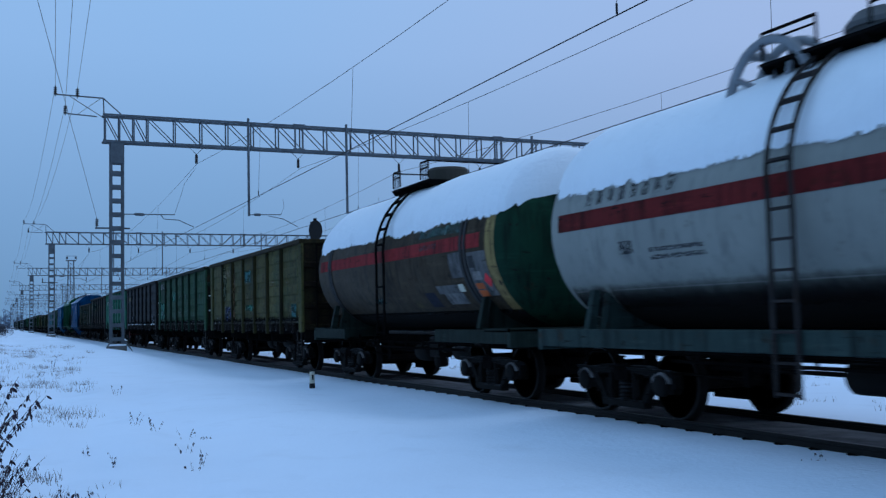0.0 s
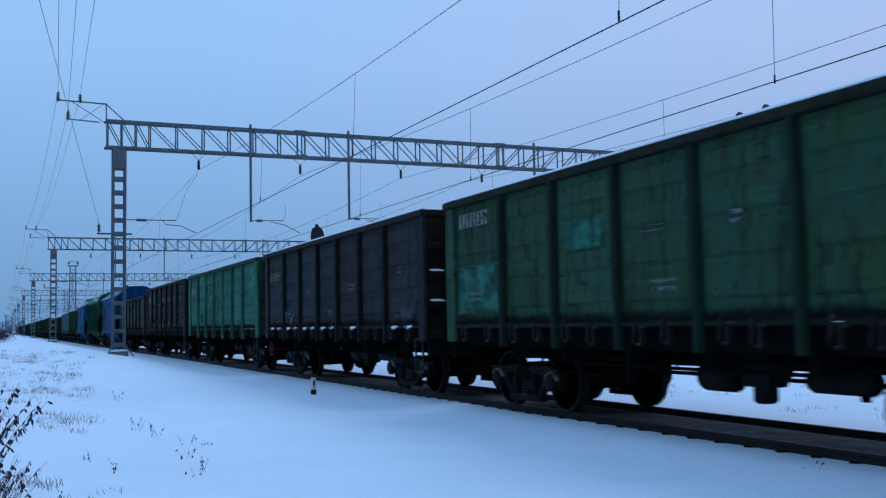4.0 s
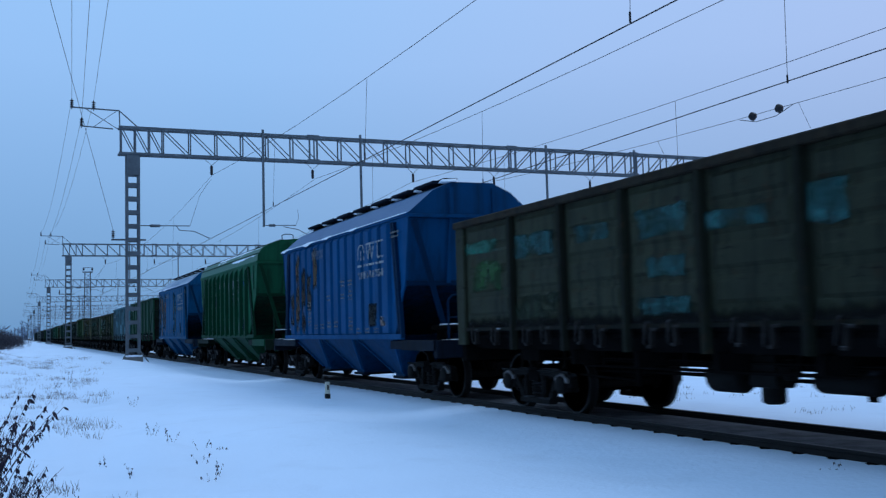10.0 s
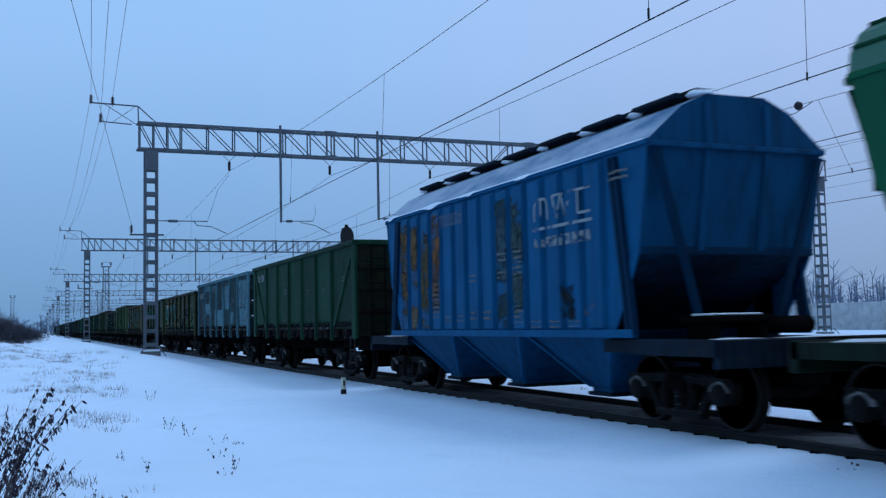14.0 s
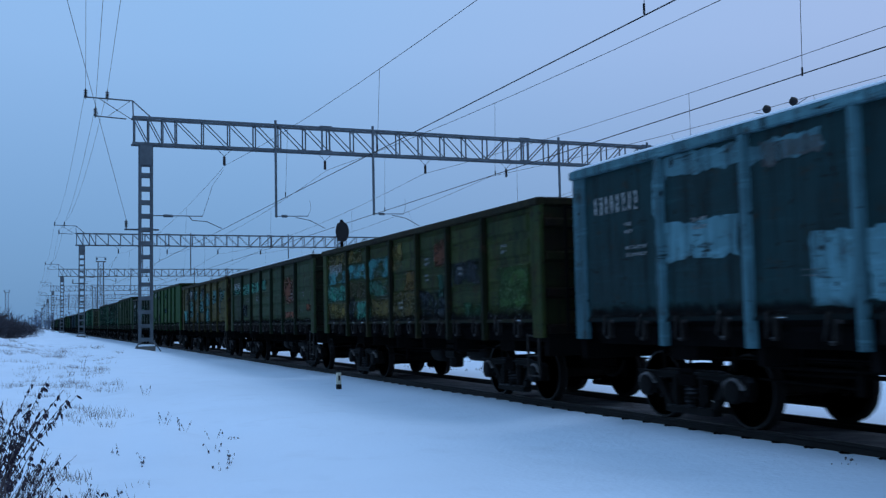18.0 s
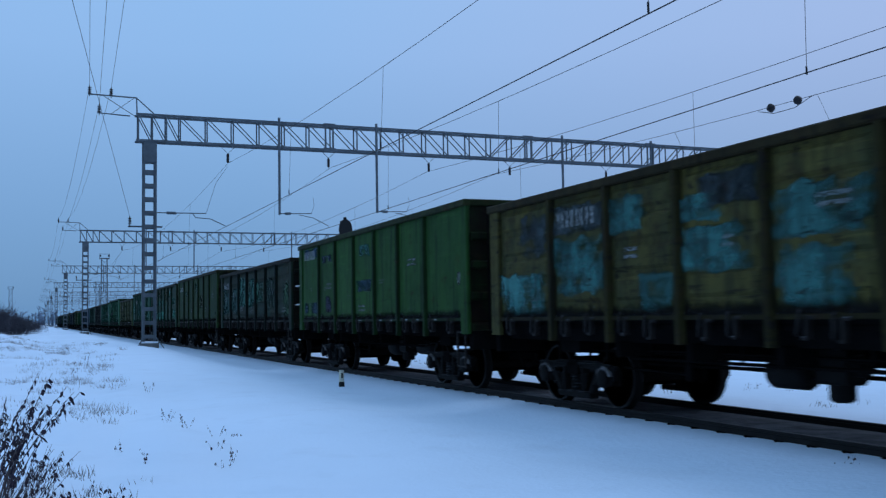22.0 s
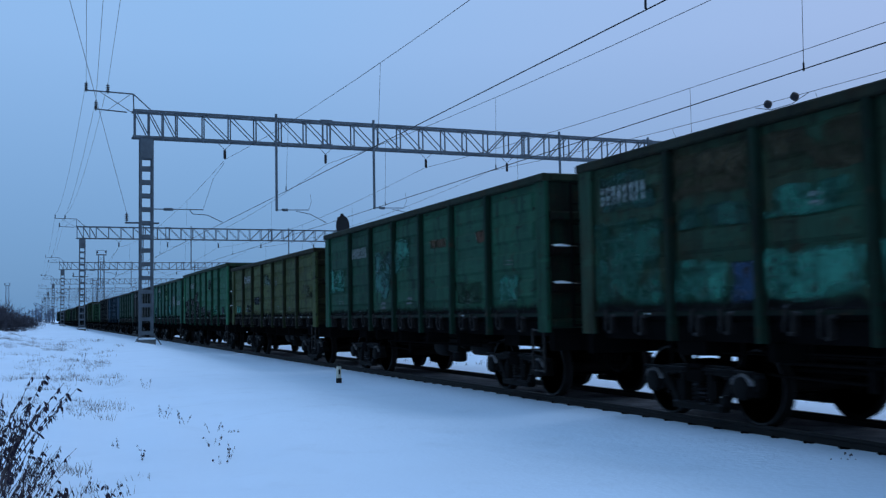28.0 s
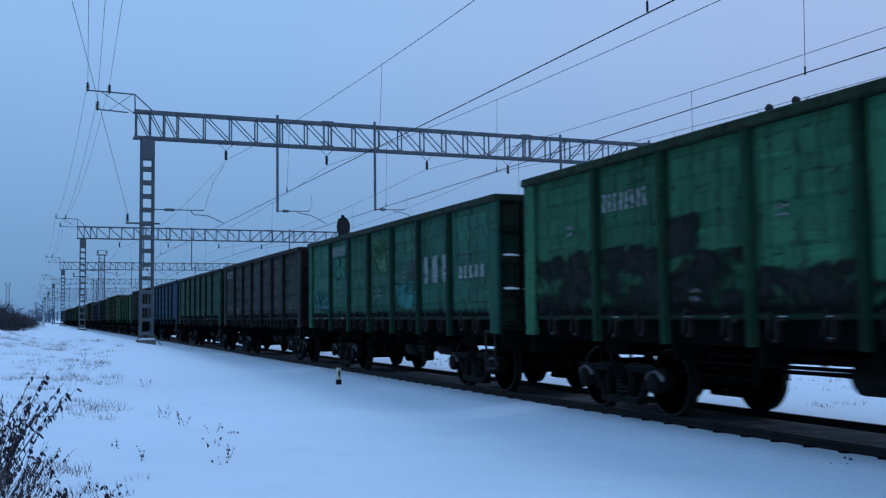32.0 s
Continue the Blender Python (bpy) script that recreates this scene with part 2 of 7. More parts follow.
def lettering(name, c, words=(1, 14, 60), lines=3.1, cover=0.44):
    """Worn stencilled lines: the paint has gone between and within the words."""
    m, n, l, b = shader(name, 0.8)
    b.inputs["Base Color"].default_value = (*c, 1)
    tex = noise_node(n, l, 1.0, 2, words, 0.5)
    rows = n.new("ShaderNodeTexWave")
    rows.bands_direction = "Z"
    rows.inputs["Scale"].default_value = lines
    co = n.new("ShaderNodeTexCoord")
    l.new(co.outputs["Object"], rows.inputs["Vector"])
    mul = n.new("ShaderNodeMath")
    mul.operation = "MULTIPLY"
    cut = []
    for src, lo, hi in ((tex.outputs[0], cover, cover + 0.1), (rows.outputs["Fac"], 0.35 if lines > 1 else -1.0, 0.6 if lines > 1 else -0.5)):
        mr = n.new("ShaderNodeMapRange")
        mr.inputs["From Min"].default_value, mr.inputs["From Max"].default_value = lo, hi
        l.new(src, mr.inputs["Value"])
        cut.append(mr.outputs[0])
    l.new(cut[0], mul.inputs[0])
    l.new(cut[1], mul.inputs[1])
    l.new(mul.outputs[0], b.inputs["Alpha"])
    return m


def grime_belly_material(middle=0.0, slope=-3.2, name="oily_grime", lo=0.42, hi=0.72):
    """Oily splashes along the door hinges, and the black tank belly: solid below, broken into specks above."""
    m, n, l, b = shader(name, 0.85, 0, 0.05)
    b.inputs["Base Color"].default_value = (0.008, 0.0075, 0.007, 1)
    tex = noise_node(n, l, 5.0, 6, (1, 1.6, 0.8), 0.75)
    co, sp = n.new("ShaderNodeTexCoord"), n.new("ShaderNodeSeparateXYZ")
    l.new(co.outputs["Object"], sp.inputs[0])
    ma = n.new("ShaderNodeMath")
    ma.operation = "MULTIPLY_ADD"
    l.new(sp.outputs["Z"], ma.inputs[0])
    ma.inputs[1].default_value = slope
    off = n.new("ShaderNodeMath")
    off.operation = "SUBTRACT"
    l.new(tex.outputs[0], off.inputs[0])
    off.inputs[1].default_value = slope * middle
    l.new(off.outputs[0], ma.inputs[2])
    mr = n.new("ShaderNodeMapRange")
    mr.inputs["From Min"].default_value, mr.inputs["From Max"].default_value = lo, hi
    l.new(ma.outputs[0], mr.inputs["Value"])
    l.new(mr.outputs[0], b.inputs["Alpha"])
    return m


GRIME = grime_belly_material(0.0, -2.6, "oily_grime", 0.34, 0.80)
# near-black on the lower barrel, thinning out upwards
BELLY = grime_belly_material(1.74, -4.5, "oily_belly", -0.1, 1.6)


def streaked_white():
    """Dull white tank paint with rain streaks, scuffs and thin rust."""
    m, n, l, b = shader("white_tank_paint", 0.6, 0, 0.15)
    big = noise_node(n, l, 0.8, 4)
    streak = noise_node(n, l, 1.0, 6, (5, 5, 0.35), 0.7)
    spots = noise_node(n, l, 2.4, 8, None, 0.75)
    col = mixed(n, l, big.outputs[0], (0.235, 0.245, 0.225), (0.195, 0.205, 0.19), 0.35, 0.65)
    col = mixed(n, l, streak.outputs[0], col, (0.115, 0.12, 0.12), 0.52, 0.72)
    col = mixed(n, l, spots.outputs[0], col, (0.075, 0.055, 0.045), 0.60, 0.74)
    l.new(col, b.inputs["Base Color"])
    bumped(n, l, b, spots.outputs[0], 0.15, 0.02)
    return m


def frosted(c, frost=0.17, name="frosted_roof"):
    """Roof paint under a thin, broken film of frost, whose pale tone also paints in sky sheen."""
    m, n, l, b = shader(name, 0.5, 0, 0.3)
    big = noise_node(n, l, 1.2, 6, (1, 0.5, 1), 0.65)
    fine = noise_node(n, l, 9, 5)
    c = tuple(v * f for v, f in zip(c, (0.70, 0.64, 0.60)))
    thin = tuple(v * (1 - frost) + frost * w for v, w in zip(c, (0.5, 0.55, 0.62)))
    col = mixed(n, l, big.outputs[0], c, thin, 0.30, 0.55)
    col = mixed(n, l, fine.outputs[0], col, thin, 0.55, 0.8)
    l.new(col, b.inputs["Base Color"])
    bumped(n, l, b, fine.outputs[0], 0.2)
    return m


LETTERS = lettering("worn_white_lettering", (0.125, 0.135, 0.135))
DARK_DIGITS = lettering("worn_black_digits", (0.045, 0.045, 0.05), (1, 34, 15), 0.01, 0.47)
DARK_LETTERS = lettering("worn_black_lettering", (0.06, 0.06, 0.065))
DIGITS = lettering("worn_white_digits", (0.26, 0.27, 0.265), (1, 34, 15), 0.01, 0.43)
HOPPER_DIGITS = lettering("faint_white_digits", (0.13, 0.16, 0.19), (1, 34, 15), 0.01, 0.46)
OCHRE_DIGITS = lettering("worn_ochre_digits", (0.22, 0.185, 0.12), (1, 34, 15), 0.01, 0.44)
EMBLEM = lettering("worn_emblem_white", (0.22, 0.25, 0.26), (1, 5, 5), 0.01, 0.36)
EMBLEM_WORN = lettering("worn_emblem_letters", (0.18, 0.20, 0.21), (1, 9, 9), 0.01, 0.42)
OCHRE_LETTERS = lettering("worn_ochre_lettering", (0.13, 0.105, 0.065))

# ---- geometry helpers ----
class Geo:
    def __init__(self):
        self.v, self.f = [], []

    def add(self, verts, faces):
        k = len(self.v)
        self.v += [tuple(p) for p in verts]
        self.f += [tuple(i + k for i in f) for f in faces]
        return self

    def box(self, x0, x1, y0, y1, z0, z1):
        return self.add([(x, y, z) for x in (x0, x1) for y in (y0, y1) for z in (z0, z1)],
                        [(0, 1, 3, 2), (4, 6, 7, 5), (0, 4, 5, 1), (2, 3, 7, 6), (0, 2, 6, 4), (1, 5, 7, 3)])

    def slab(self, x0, x1, y0, y1, z0, z1, c=0.012):
        """A box with chamfered edges along its longest direction and ends."""
        dims = (x1 - x0, y1 - y0, z1 - z0)
        c = min(c, min(dims) * 0.4)
        lo, hi = (x0, y0, z0), (x1, y1, z1)
        ax = dims.index(max(dims))
        i, j = [k for k in range(3) if k != ax]
        ring = [(lo[i] + c, lo[j]), (hi[i] - c, lo[j]), (hi[i], lo[j] + c), (hi[i], hi[j] - c),
                (hi[i] - c, hi[j]), (lo[i] + c, hi[j]), (lo[i], hi[j] - c), (lo[i], lo[j] + c)]
        vs = []
        for e in (lo[ax], hi[ax]):
            for a, b in ring:
                p = [0, 0, 0]
                p[ax], p[i], p[j] = e, a, b
                vs.append(p)
        return self.add(vs, [tuple(range(8)), tuple(range(8, 16))] + [(k, (k + 1) % 8, 8 + (k + 1) % 8, 8 + k) for k in range(8)])

    def prism(self, ring, axis, a, b):
        """ring: points in the plane across axis (0: yz, 1: xz, 2: xy), swept from a to b."""
        n = len(ring)
        vs = []
        for e in (a, b):
            for u, w in ring:
                p = [u, w]
                p.insert(axis, e)
                vs.append(p)
        return self.add(vs, [tuple(range(n)), tuple(range(n, 2 * n))] + [(k, (k + 1) % n, n + (k + 1) % n, n + k) for k in range(n)])

    def tube(self, p, q, r, n=6, r2=None):
        p, q = Vector(p), Vector(q)
        d = (q - p).normalized()
        u = d.orthogonal().normalized()
        w = d.cross(u)
        vs = []
        for e, rr in ((p, r), (q, r if r2 is None else r2)):
            vs += [e + rr * (math.cos(2 * math.pi * k / n) * u + math.sin(2 * math.pi * k / n) * w) for k in range(n)]
        return self.add(vs, [tuple(range(n)), tuple(range(n, 2 * n))] + [(k, (k + 1) % n, n + (k + 1) % n, n + k) for k in range(n)])

    def path(self, pts, r, n=6):
        for a, b in zip(pts, pts[1:]):
            self.tube(a, b, r, n)
        return self

    def hose(self, pts, r, n=8):
        """A bent tube in one piece."""
        rings = []
        pts = [Vector(p) for p in pts]
        for k, p in enumerate(pts):
            d = (pts[min(k + 1, len(pts) - 1)] - pts[max(k - 1, 0)]).normalized()
            u = d.cross(Vector((1, 0.13, 0.07))).normalized()
            v = d.cross(u)
            rr = r[k] if isinstance(r, list) else r
            rings.append([tuple(p + rr * (math.cos(6.2832 * i / n) * u + math.sin(6.2832 * i / n) * v)) for i in range(n)])
        return self.loft(rings)

    def lathe(self, profile, axis, n=20, centre=(0, 0, 0)):
        """profile: (along, radius) pairs turned round the axis through centre."""
        vs, fs = [], []
        i, j = [k for k in range(3) if k != axis]
        for a, r in profile:
            for k in range(n):
                p = list(centre)
                p[axis] += a
                p[i] += r * math.cos(2 * math.pi * k / n)
                p[j] += r * math.sin(2 * math.pi * k / n)
                vs.append(p)
        for s in range(len(profile) - 1):
            fs += [(s * n + k, s * n + (k + 1) % n, (s + 1) * n + (k + 1) % n, (s + 1) * n + k) for k in range(n)]
        fs += [tuple(range(n)), tuple(range((len(profile) - 1) * n, len(profile) * n))]
        return self.add(vs, fs)

    def loft(self, rings, caps=True):
        n = len(rings[0])
        vs = [p for r in rings for p in r]
        fs = []
        for s in range(len(rings) - 1):
            fs += [(s * n + k, s * n + (k + 1) % n, (s + 1) * n + (k + 1) % n, (s + 1) * n + k) for k in range(n)]
        if caps:
            fs += [tuple(range(n)), tuple(range(len(vs) - n, len(vs)))]
        return self.add(vs, fs)

    def mesh(self, name, smooth=False):
        me = bpy.data.meshes.new(name)
        me.from_pydata(self.v, [], self.f)
        bm = bmesh.new()
        bm.from_mesh(me)
        bmesh.ops.recalc_face_normals(bm, faces=bm.faces)
        for f in bm.faces:
            f.smooth = smooth
        bm.to_mesh(me)
        bm.free()
        me.materials.append(None)
        return me


MESHES = {}


def shared(key, build, smooth=False):
    """A mesh that is built once and used by all the parts that look alike."""
    if key not in MESHES:
        g = Geo()
        build(g)
        MESHES[key] = g.mesh(key if isinstance(key, str) else key[0], smooth)
    return MESHES[key]


def part(name, me, material, parent=None, label="", at=None):
    if isinstance(me, Geo):
        me = me.mesh(name)
    ob = new(name, me)
    ob.material_slots[0].link = "OBJECT"
    ob.material_slots[0].material = material
    ob.parent = parent
    if at is not None:
        ob.matrix_basis = at
    if label:
        ob["label"] = label
    return ob


def thing(name, label, category, at, group=""):
    ob = new(name)
    ob.empty_display_size = 0.3
    ob.matrix_basis = at
    return tagged(ob, label, category, group)


FLIP = Matrix.Rotation(math.pi, 4, "Z")


# ---- ground ----
def smooth(a, b, v):
    u = min(1.0, max(0.0, (v - a) / (b - a)))
    return u * u * (3 - 2 * u)


def ground_z(x, y):
    bed = -0.115
    left = -0.14 + 0.48 * smooth(16, 46, y)
    left += 0.25 * smooth(1.5, -6, x) * smooth(25, 60, y)
    left += 0.55 * math.exp(-((x + 1.9) / 1.5) ** 2 - ((y - 56) / 3.5) ** 2) + 0.3 * math.exp(-((x + 1.0) / 1.2) ** 2 - ((y - 44) / 2.5) ** 2)
    right = -0.14 + 0.45 * smooth(30, 46, x)
    z = bed - 0.15 * smooth(8.4, 6.2, x) + (left - bed + 0.15) * smooth(8.0, 4.1, x) if x < TRACK else bed + (right - bed) * smooth(11.2, 13.5, x)
    soft = noise.noise((x * 0.35, y * 0.25, 1.0)) * 0.05 + noise.noise((x * 1.3, y * 1.0, 4.0)) * 0.018
    rough = smooth(4.5, 1.5, x) * (noise.noise((x * 0.9, y * 0.5, 7.0)) * 0.13 + noise.noise((x * 2.6, y * 1.7, 2.0)) * 0.06)
    near_bed = smooth(0.9, 2.4, abs(x - TRACK))
    return z + (soft + rough * smooth(4, 12, y)) * (0.15 + 0.85 * near_bed)


def spaced(a, b, fine0, fine1, step, growth):
    out, v, s = [], fine0, step
    while v < fine1:
        out.append(v)
        v += s
    s = step
    while v < b:
        out.append(v)
        s *= growth
        v += s
    out.append(b)
    v, s, low = fine0, step, []
    while v > a:
        s *= growth
        v -= s
        low.append(max(v, a))
    return sorted(set(low)) + out


def build_ground():
    xs = spaced(-2500, 3000, -6, 13, 0.24, 1.22)
    ys = spaced(-300, 4500, 5, 48, 0.30, 1.07)
    g = Geo()
    g.v = [(x, y, ground_z(x, y)) for y in ys for x in xs]
    n = len(xs)
    g.f = [(j * n + i, j * n + i + 1, (j + 1) * n + i + 1, (j + 1) * n + i) for j in range(len(ys) - 1) for i in range(n - 1)]
    ob = part("ground", g.mesh("ground", True), SNOW)
    return tagged(ob, "snow-covered railway yard with faint drifts and tufts", "ground", kind="structure")


build_ground()


def rail_mesh(g, y0, y1):
    prof = [(-0.075, -0.18), (0.075, -0.18), (0.075, -0.165), (0.012, -0.145), (0.012, -0.045), (0.037, -0.035), (0.037, -0.006),
            (0.030, 0.0), (-0.030, 0.0), (-0.037, -0.006), (-0.037, -0.035), (-0.012, -0.045), (-0.012, -0.145), (-0.075, -0.165)]
    g.prism(prof, 1, y0, y1)


def build_track():
    bed = Geo()
    ys = [-40 + 2.0 * i for i in range(60)] + [90 + 40 * i for i in range(40)]
    prof = [(-1.0, -0.20), (-0.86, -0.128), (-0.66, -0.085), (-0.35, -0.07), (0.35, -0.07), (0.66, -0.085), (0.86, -0.128), (1.0, -0.20)]
    n = len(prof)
    bed.v = [(TRACK + x, y, z + 0.02 * noise.noise((x * 3, y * 0.8, 0))) for y in ys for x, z in prof]
    bed.f = [(j * n + i, j * n + i + 1, (j + 1) * n + i + 1, (j + 1) * n + i) for j in range(len(ys) - 1) for i in range(n - 1)]
    t = part("railway_track", bed.mesh("track_bed", True), DIRTY)
    tagged(t, "single railway track with dirty ballast between dark rails", "track", kind="structure")
    for side in (-0.76 - 0.037, 0.76 + 0.037):
        part("rail", shared("rail", lambda g: rail_mesh(g, -40, 1600)), RAIL_STEEL, t, "dark steel rail", pose(TRACK + side, 0, 0))
        part("rail_head", shared("rail_head", lambda g: g.box(-0.026, 0.026, -40, 1600, 0.0, 0.0025)), RAIL_TOP, t, "worn bright rail head", pose(TRACK + side, 0, 0))

    def clip(g):
        g.box(-0.08, 0.08, -0.07, 0.07, -0.16, -0.125)
        g.tube((-0.10, 0, -0.16), (-0.10, 0, -0.106), 0.018)
        g.tube((0.10, 0, -0.16), (0.10, 0, -0.106), 0.018)
    for i in range(75):
        y = 3 + 0.545 * i
        for side in (-0.797, 0.797):
            part("rail_clip", shared("rail_clip", clip), IRON, t, "", pose(TRACK + side, y, 0.015))


build_track()


# ---- wagons ----
def wheelset_mesh(g):
    g.tube((-1.08, 0, 0), (1.08, 0, 0), 0.085, 10)
    for s in (-1, 1):
        g.lathe([(s * 0.72, 0.505), (s * 0.75, 0.478), (s * 0.852, 0.470), (s * 0.852, 0.405), (s * 0.80, 0.385), (s * 0.815, 0.17),
                 (s * 0.86, 0.135), (s * 0.86, 0.08), (s * 0.70, 0.08), (s * 0.70, 0.135), (s * 0.735, 0.17), (s * 0.75, 0.385), (s * 0.72, 0.42)], 0, 28)


def rim_mesh(g):
    for s in (-1,):
        g.lathe([(s * 0.8525, 0.469), (s * 0.8555, 0.468), (s * 0.8555, 0.446), (s * 0.8525, 0.444)], 0, 28)


def side_frame_mesh(g):
    # cast side frame: top chord, pedestals over the boxes, window columns and lower chord
    x0, x1 = 0.955, 1.085
    for s in (-1, 1):
        g.prism([(s * 0.0, 0.72), (s * 0.55, 0.72), (s * 0.78, 0.66), (s * 1.12, 0.66), (s * 1.18, 0.60), (s * 1.18, 0.44), (s * 1.12, 0.44), (s * 1.10, 0.58), (s * 0.75, 0.58), (s * 0.71, 0.44), (s * 0.66, 0.44), (s * 0.64, 0.55), (s * 0.48, 0.60), (s * 0.0, 0.60)], 0, x0, x1)
        g.prism([(s * 0.64, 0.56), (s * 0.74, 0.50), (s * 0.50, 0.20), (s * 0.40, 0.22)], 0, x0 + 0.01, x1 - 0.01)
        g.prism([(s * 0.24, 0.62), (s * 0.33, 0.62), (s * 0.33, 0.24), (s * 0.24, 0.24)], 0, x0 + 0.01, x1 - 0.01)
    g.slab(x0 - 0.02, x1 + 0.02, -0.50, 0.50, 0.13, 0.23, 0.02)
    # flanges round the windows, wedge pockets and bolts
    g.slab(x1 - 0.01, x1 + 0.035, -1.15, 1.15, 0.655, 0.69, 0.01)
    for s in (-1, 1):
        g.slab(x1 - 0.02, x1 + 0.03, s * 0.285 - 0.03, s * 0.285 + 0.03, 0.24, 0.62, 0.01)
        g.slab(x1 - 0.02, x1 + 0.025, s * 0.37 - 0.02, s * 0.37 + 0.02, 0.30, 0.52, 0.008)
        for z in (0.30, 0.54):
            g.tube((x1, s * 0.60, z + 0.04), (x1 + 0.04, s * 0.60, z + 0.04), 0.022, 6)


def frost_arch_mesh(g):
    # rime packed over the axle box, inside the jaw of the side frame
    for k in range(8):
        a, b = radians(12 + 19.5 * k), radians(12 + 19.5 * (k + 1))
        g.prism([(r * math.cos(q), 0.475 + 0.86 * r * math.sin(q)) for r, q in ((0.158, a), (0.205 + 0.012 * math.sin(k * 2.1), a), (0.205 + 0.012 * math.sin(k * 2.1 + 2.1), b), (0.158, b))], 0, 1.075, 1.125)


def springs_mesh(g):
    g.lathe([(0.235 + k * 0.0275, 0.085 if k % 2 else 0.115) for k in range(11)], 2, 12, (1.02, 0, 0))


def axle_box_mesh(g):
    g.slab(0.93, 1.10, -0.17, 0.17, 0.36, 0.60, 0.03)
    g.lathe([(1.08, 0.155), (1.15, 0.145), (1.165, 0.12)], 0, 14, (0, 0, 0.475))


def bolster_mesh(g):
    g.slab(-1.12, 1.12, -0.17, 0.17, 0.50, 0.74, 0.03)
    g.lathe([(0.74, 0.17), (0.86, 0.17)], 2, 16)
    for e in (-1, 1):
        g.slab(-0.70, 0.70, e * 0.44 - 0.05, e * 0.44 + 0.05, 0.30, 0.46, 0.02)
    g.slab(-0.78, 0.78, -0.40, 0.40, 0.30, 0.52, 0.03)
    for s in (-1, 1):
        for e in (-1, 1):
            g.slab(s * 0.62 - 0.09, s * 0.62 + 0.09, e * 0.50 - 0.04, e * 0.50 + 0.04, 0.22, 0.52, 0.01)


def rigging_mesh(g):
    # brake levers, slack rods and hanger straps between the wheels
    for x in (-0.30, 0.30):
        g.slab(x - 0.03, x + 0.03, -0.80, 0.80, 0.55, 0.70, 0.01)
        g.slab(x - 0.03, x + 0.03, -0.52, -0.30, 0.42, 0.86, 0.01)
        g.slab(x - 0.03, x + 0.03, 0.26, 0.50, 0.42, 0.84, 0.01)
    for e in (-1, 1):
        g.slab(-0.62, 0.62, e * 0.66 - 0.05, e * 0.66 + 0.05, 0.56, 0.68, 0.01)
        g.slab(-0.25, 0.25, e * 1.25 - 0.2, e * 1.25 + 0.2, 0.58, 0.72, 0.02)


def add_bogie(wagon, y, detail=2):
    b = part("bogie", shared("bogie_bolster", bolster_mesh), IRON, wagon, "black cast-steel two-axle bogie", pose(0, y, 0))
    for s in (0, 1):
        m = FLIP if s else Matrix()
        part("side_frame", shared("side_frame", side_frame_mesh), BOGIE, b, "", m)
        if detail > 0:
            part("spring_set", shared("spring_set", springs_mesh), BOGIE, b, "", m)
            for e in (-0.925, 0.925):
                part("axle_box", shared("axle_box", axle_box_mesh, True), BOGIE, b, "", m @ pose(0, e, 0))
                if not s and detail > 1:
                    part("box_rim", shared("box_rim", frost_arch_mesh), RIME, b, "rime in the jaw of the side frame", pose(0, e, 0) @ FLIP)
    if detail > 0:
        part("brake_rigging", shared("brake_rigging", rigging_mesh), IRON, b)
    out = []
    for e in (-0.925, 0.925):
        w = part("wheelset", shared("wheelset", wheelset_mesh), WHEEL, b, "pair of worn steel wheels on an axle", pose(0, e, 0.475))
        out.append(w)
        if detail > 0:
            part("wheel_rim", shared("wheel_rim", rim_mesh), RIM, b, "", pose(0, e, 0.475))
            part("wheel_rim", shared("wheel_rim", rim_mesh), RIM, b, "", pose(0, e, 0.475) @ FLIP)
    return out


def coupler_mesh(g):
    g.slab(-0.12, 0.12, -0.75, 0.2, 0.93, 1.15, 0.03)
    g.prism([(-0.20, -0.70), (0.10, -0.70), (0.22, -0.92), (0.05, -1.02), (-0.02, -0.86), (-0.16, -0.92)], 2, 0.88, 1.20)
    g.hose([(-0.34, 0.12, 1.0), (-0.34, -0.06, 0.86), (-0.34, -0.20, 0.62), (-0.33, -0.36, 0.48), (-0.32, -0.55, 0.46), (-0.30, -0.72, 0.56), (-0.28, -0.80, 0.72)], 0.024, 6)


def sill_mesh(g, half):
    g.slab(-0.16, 0.16, -half, half, 0.78, 1.10, 0.02)


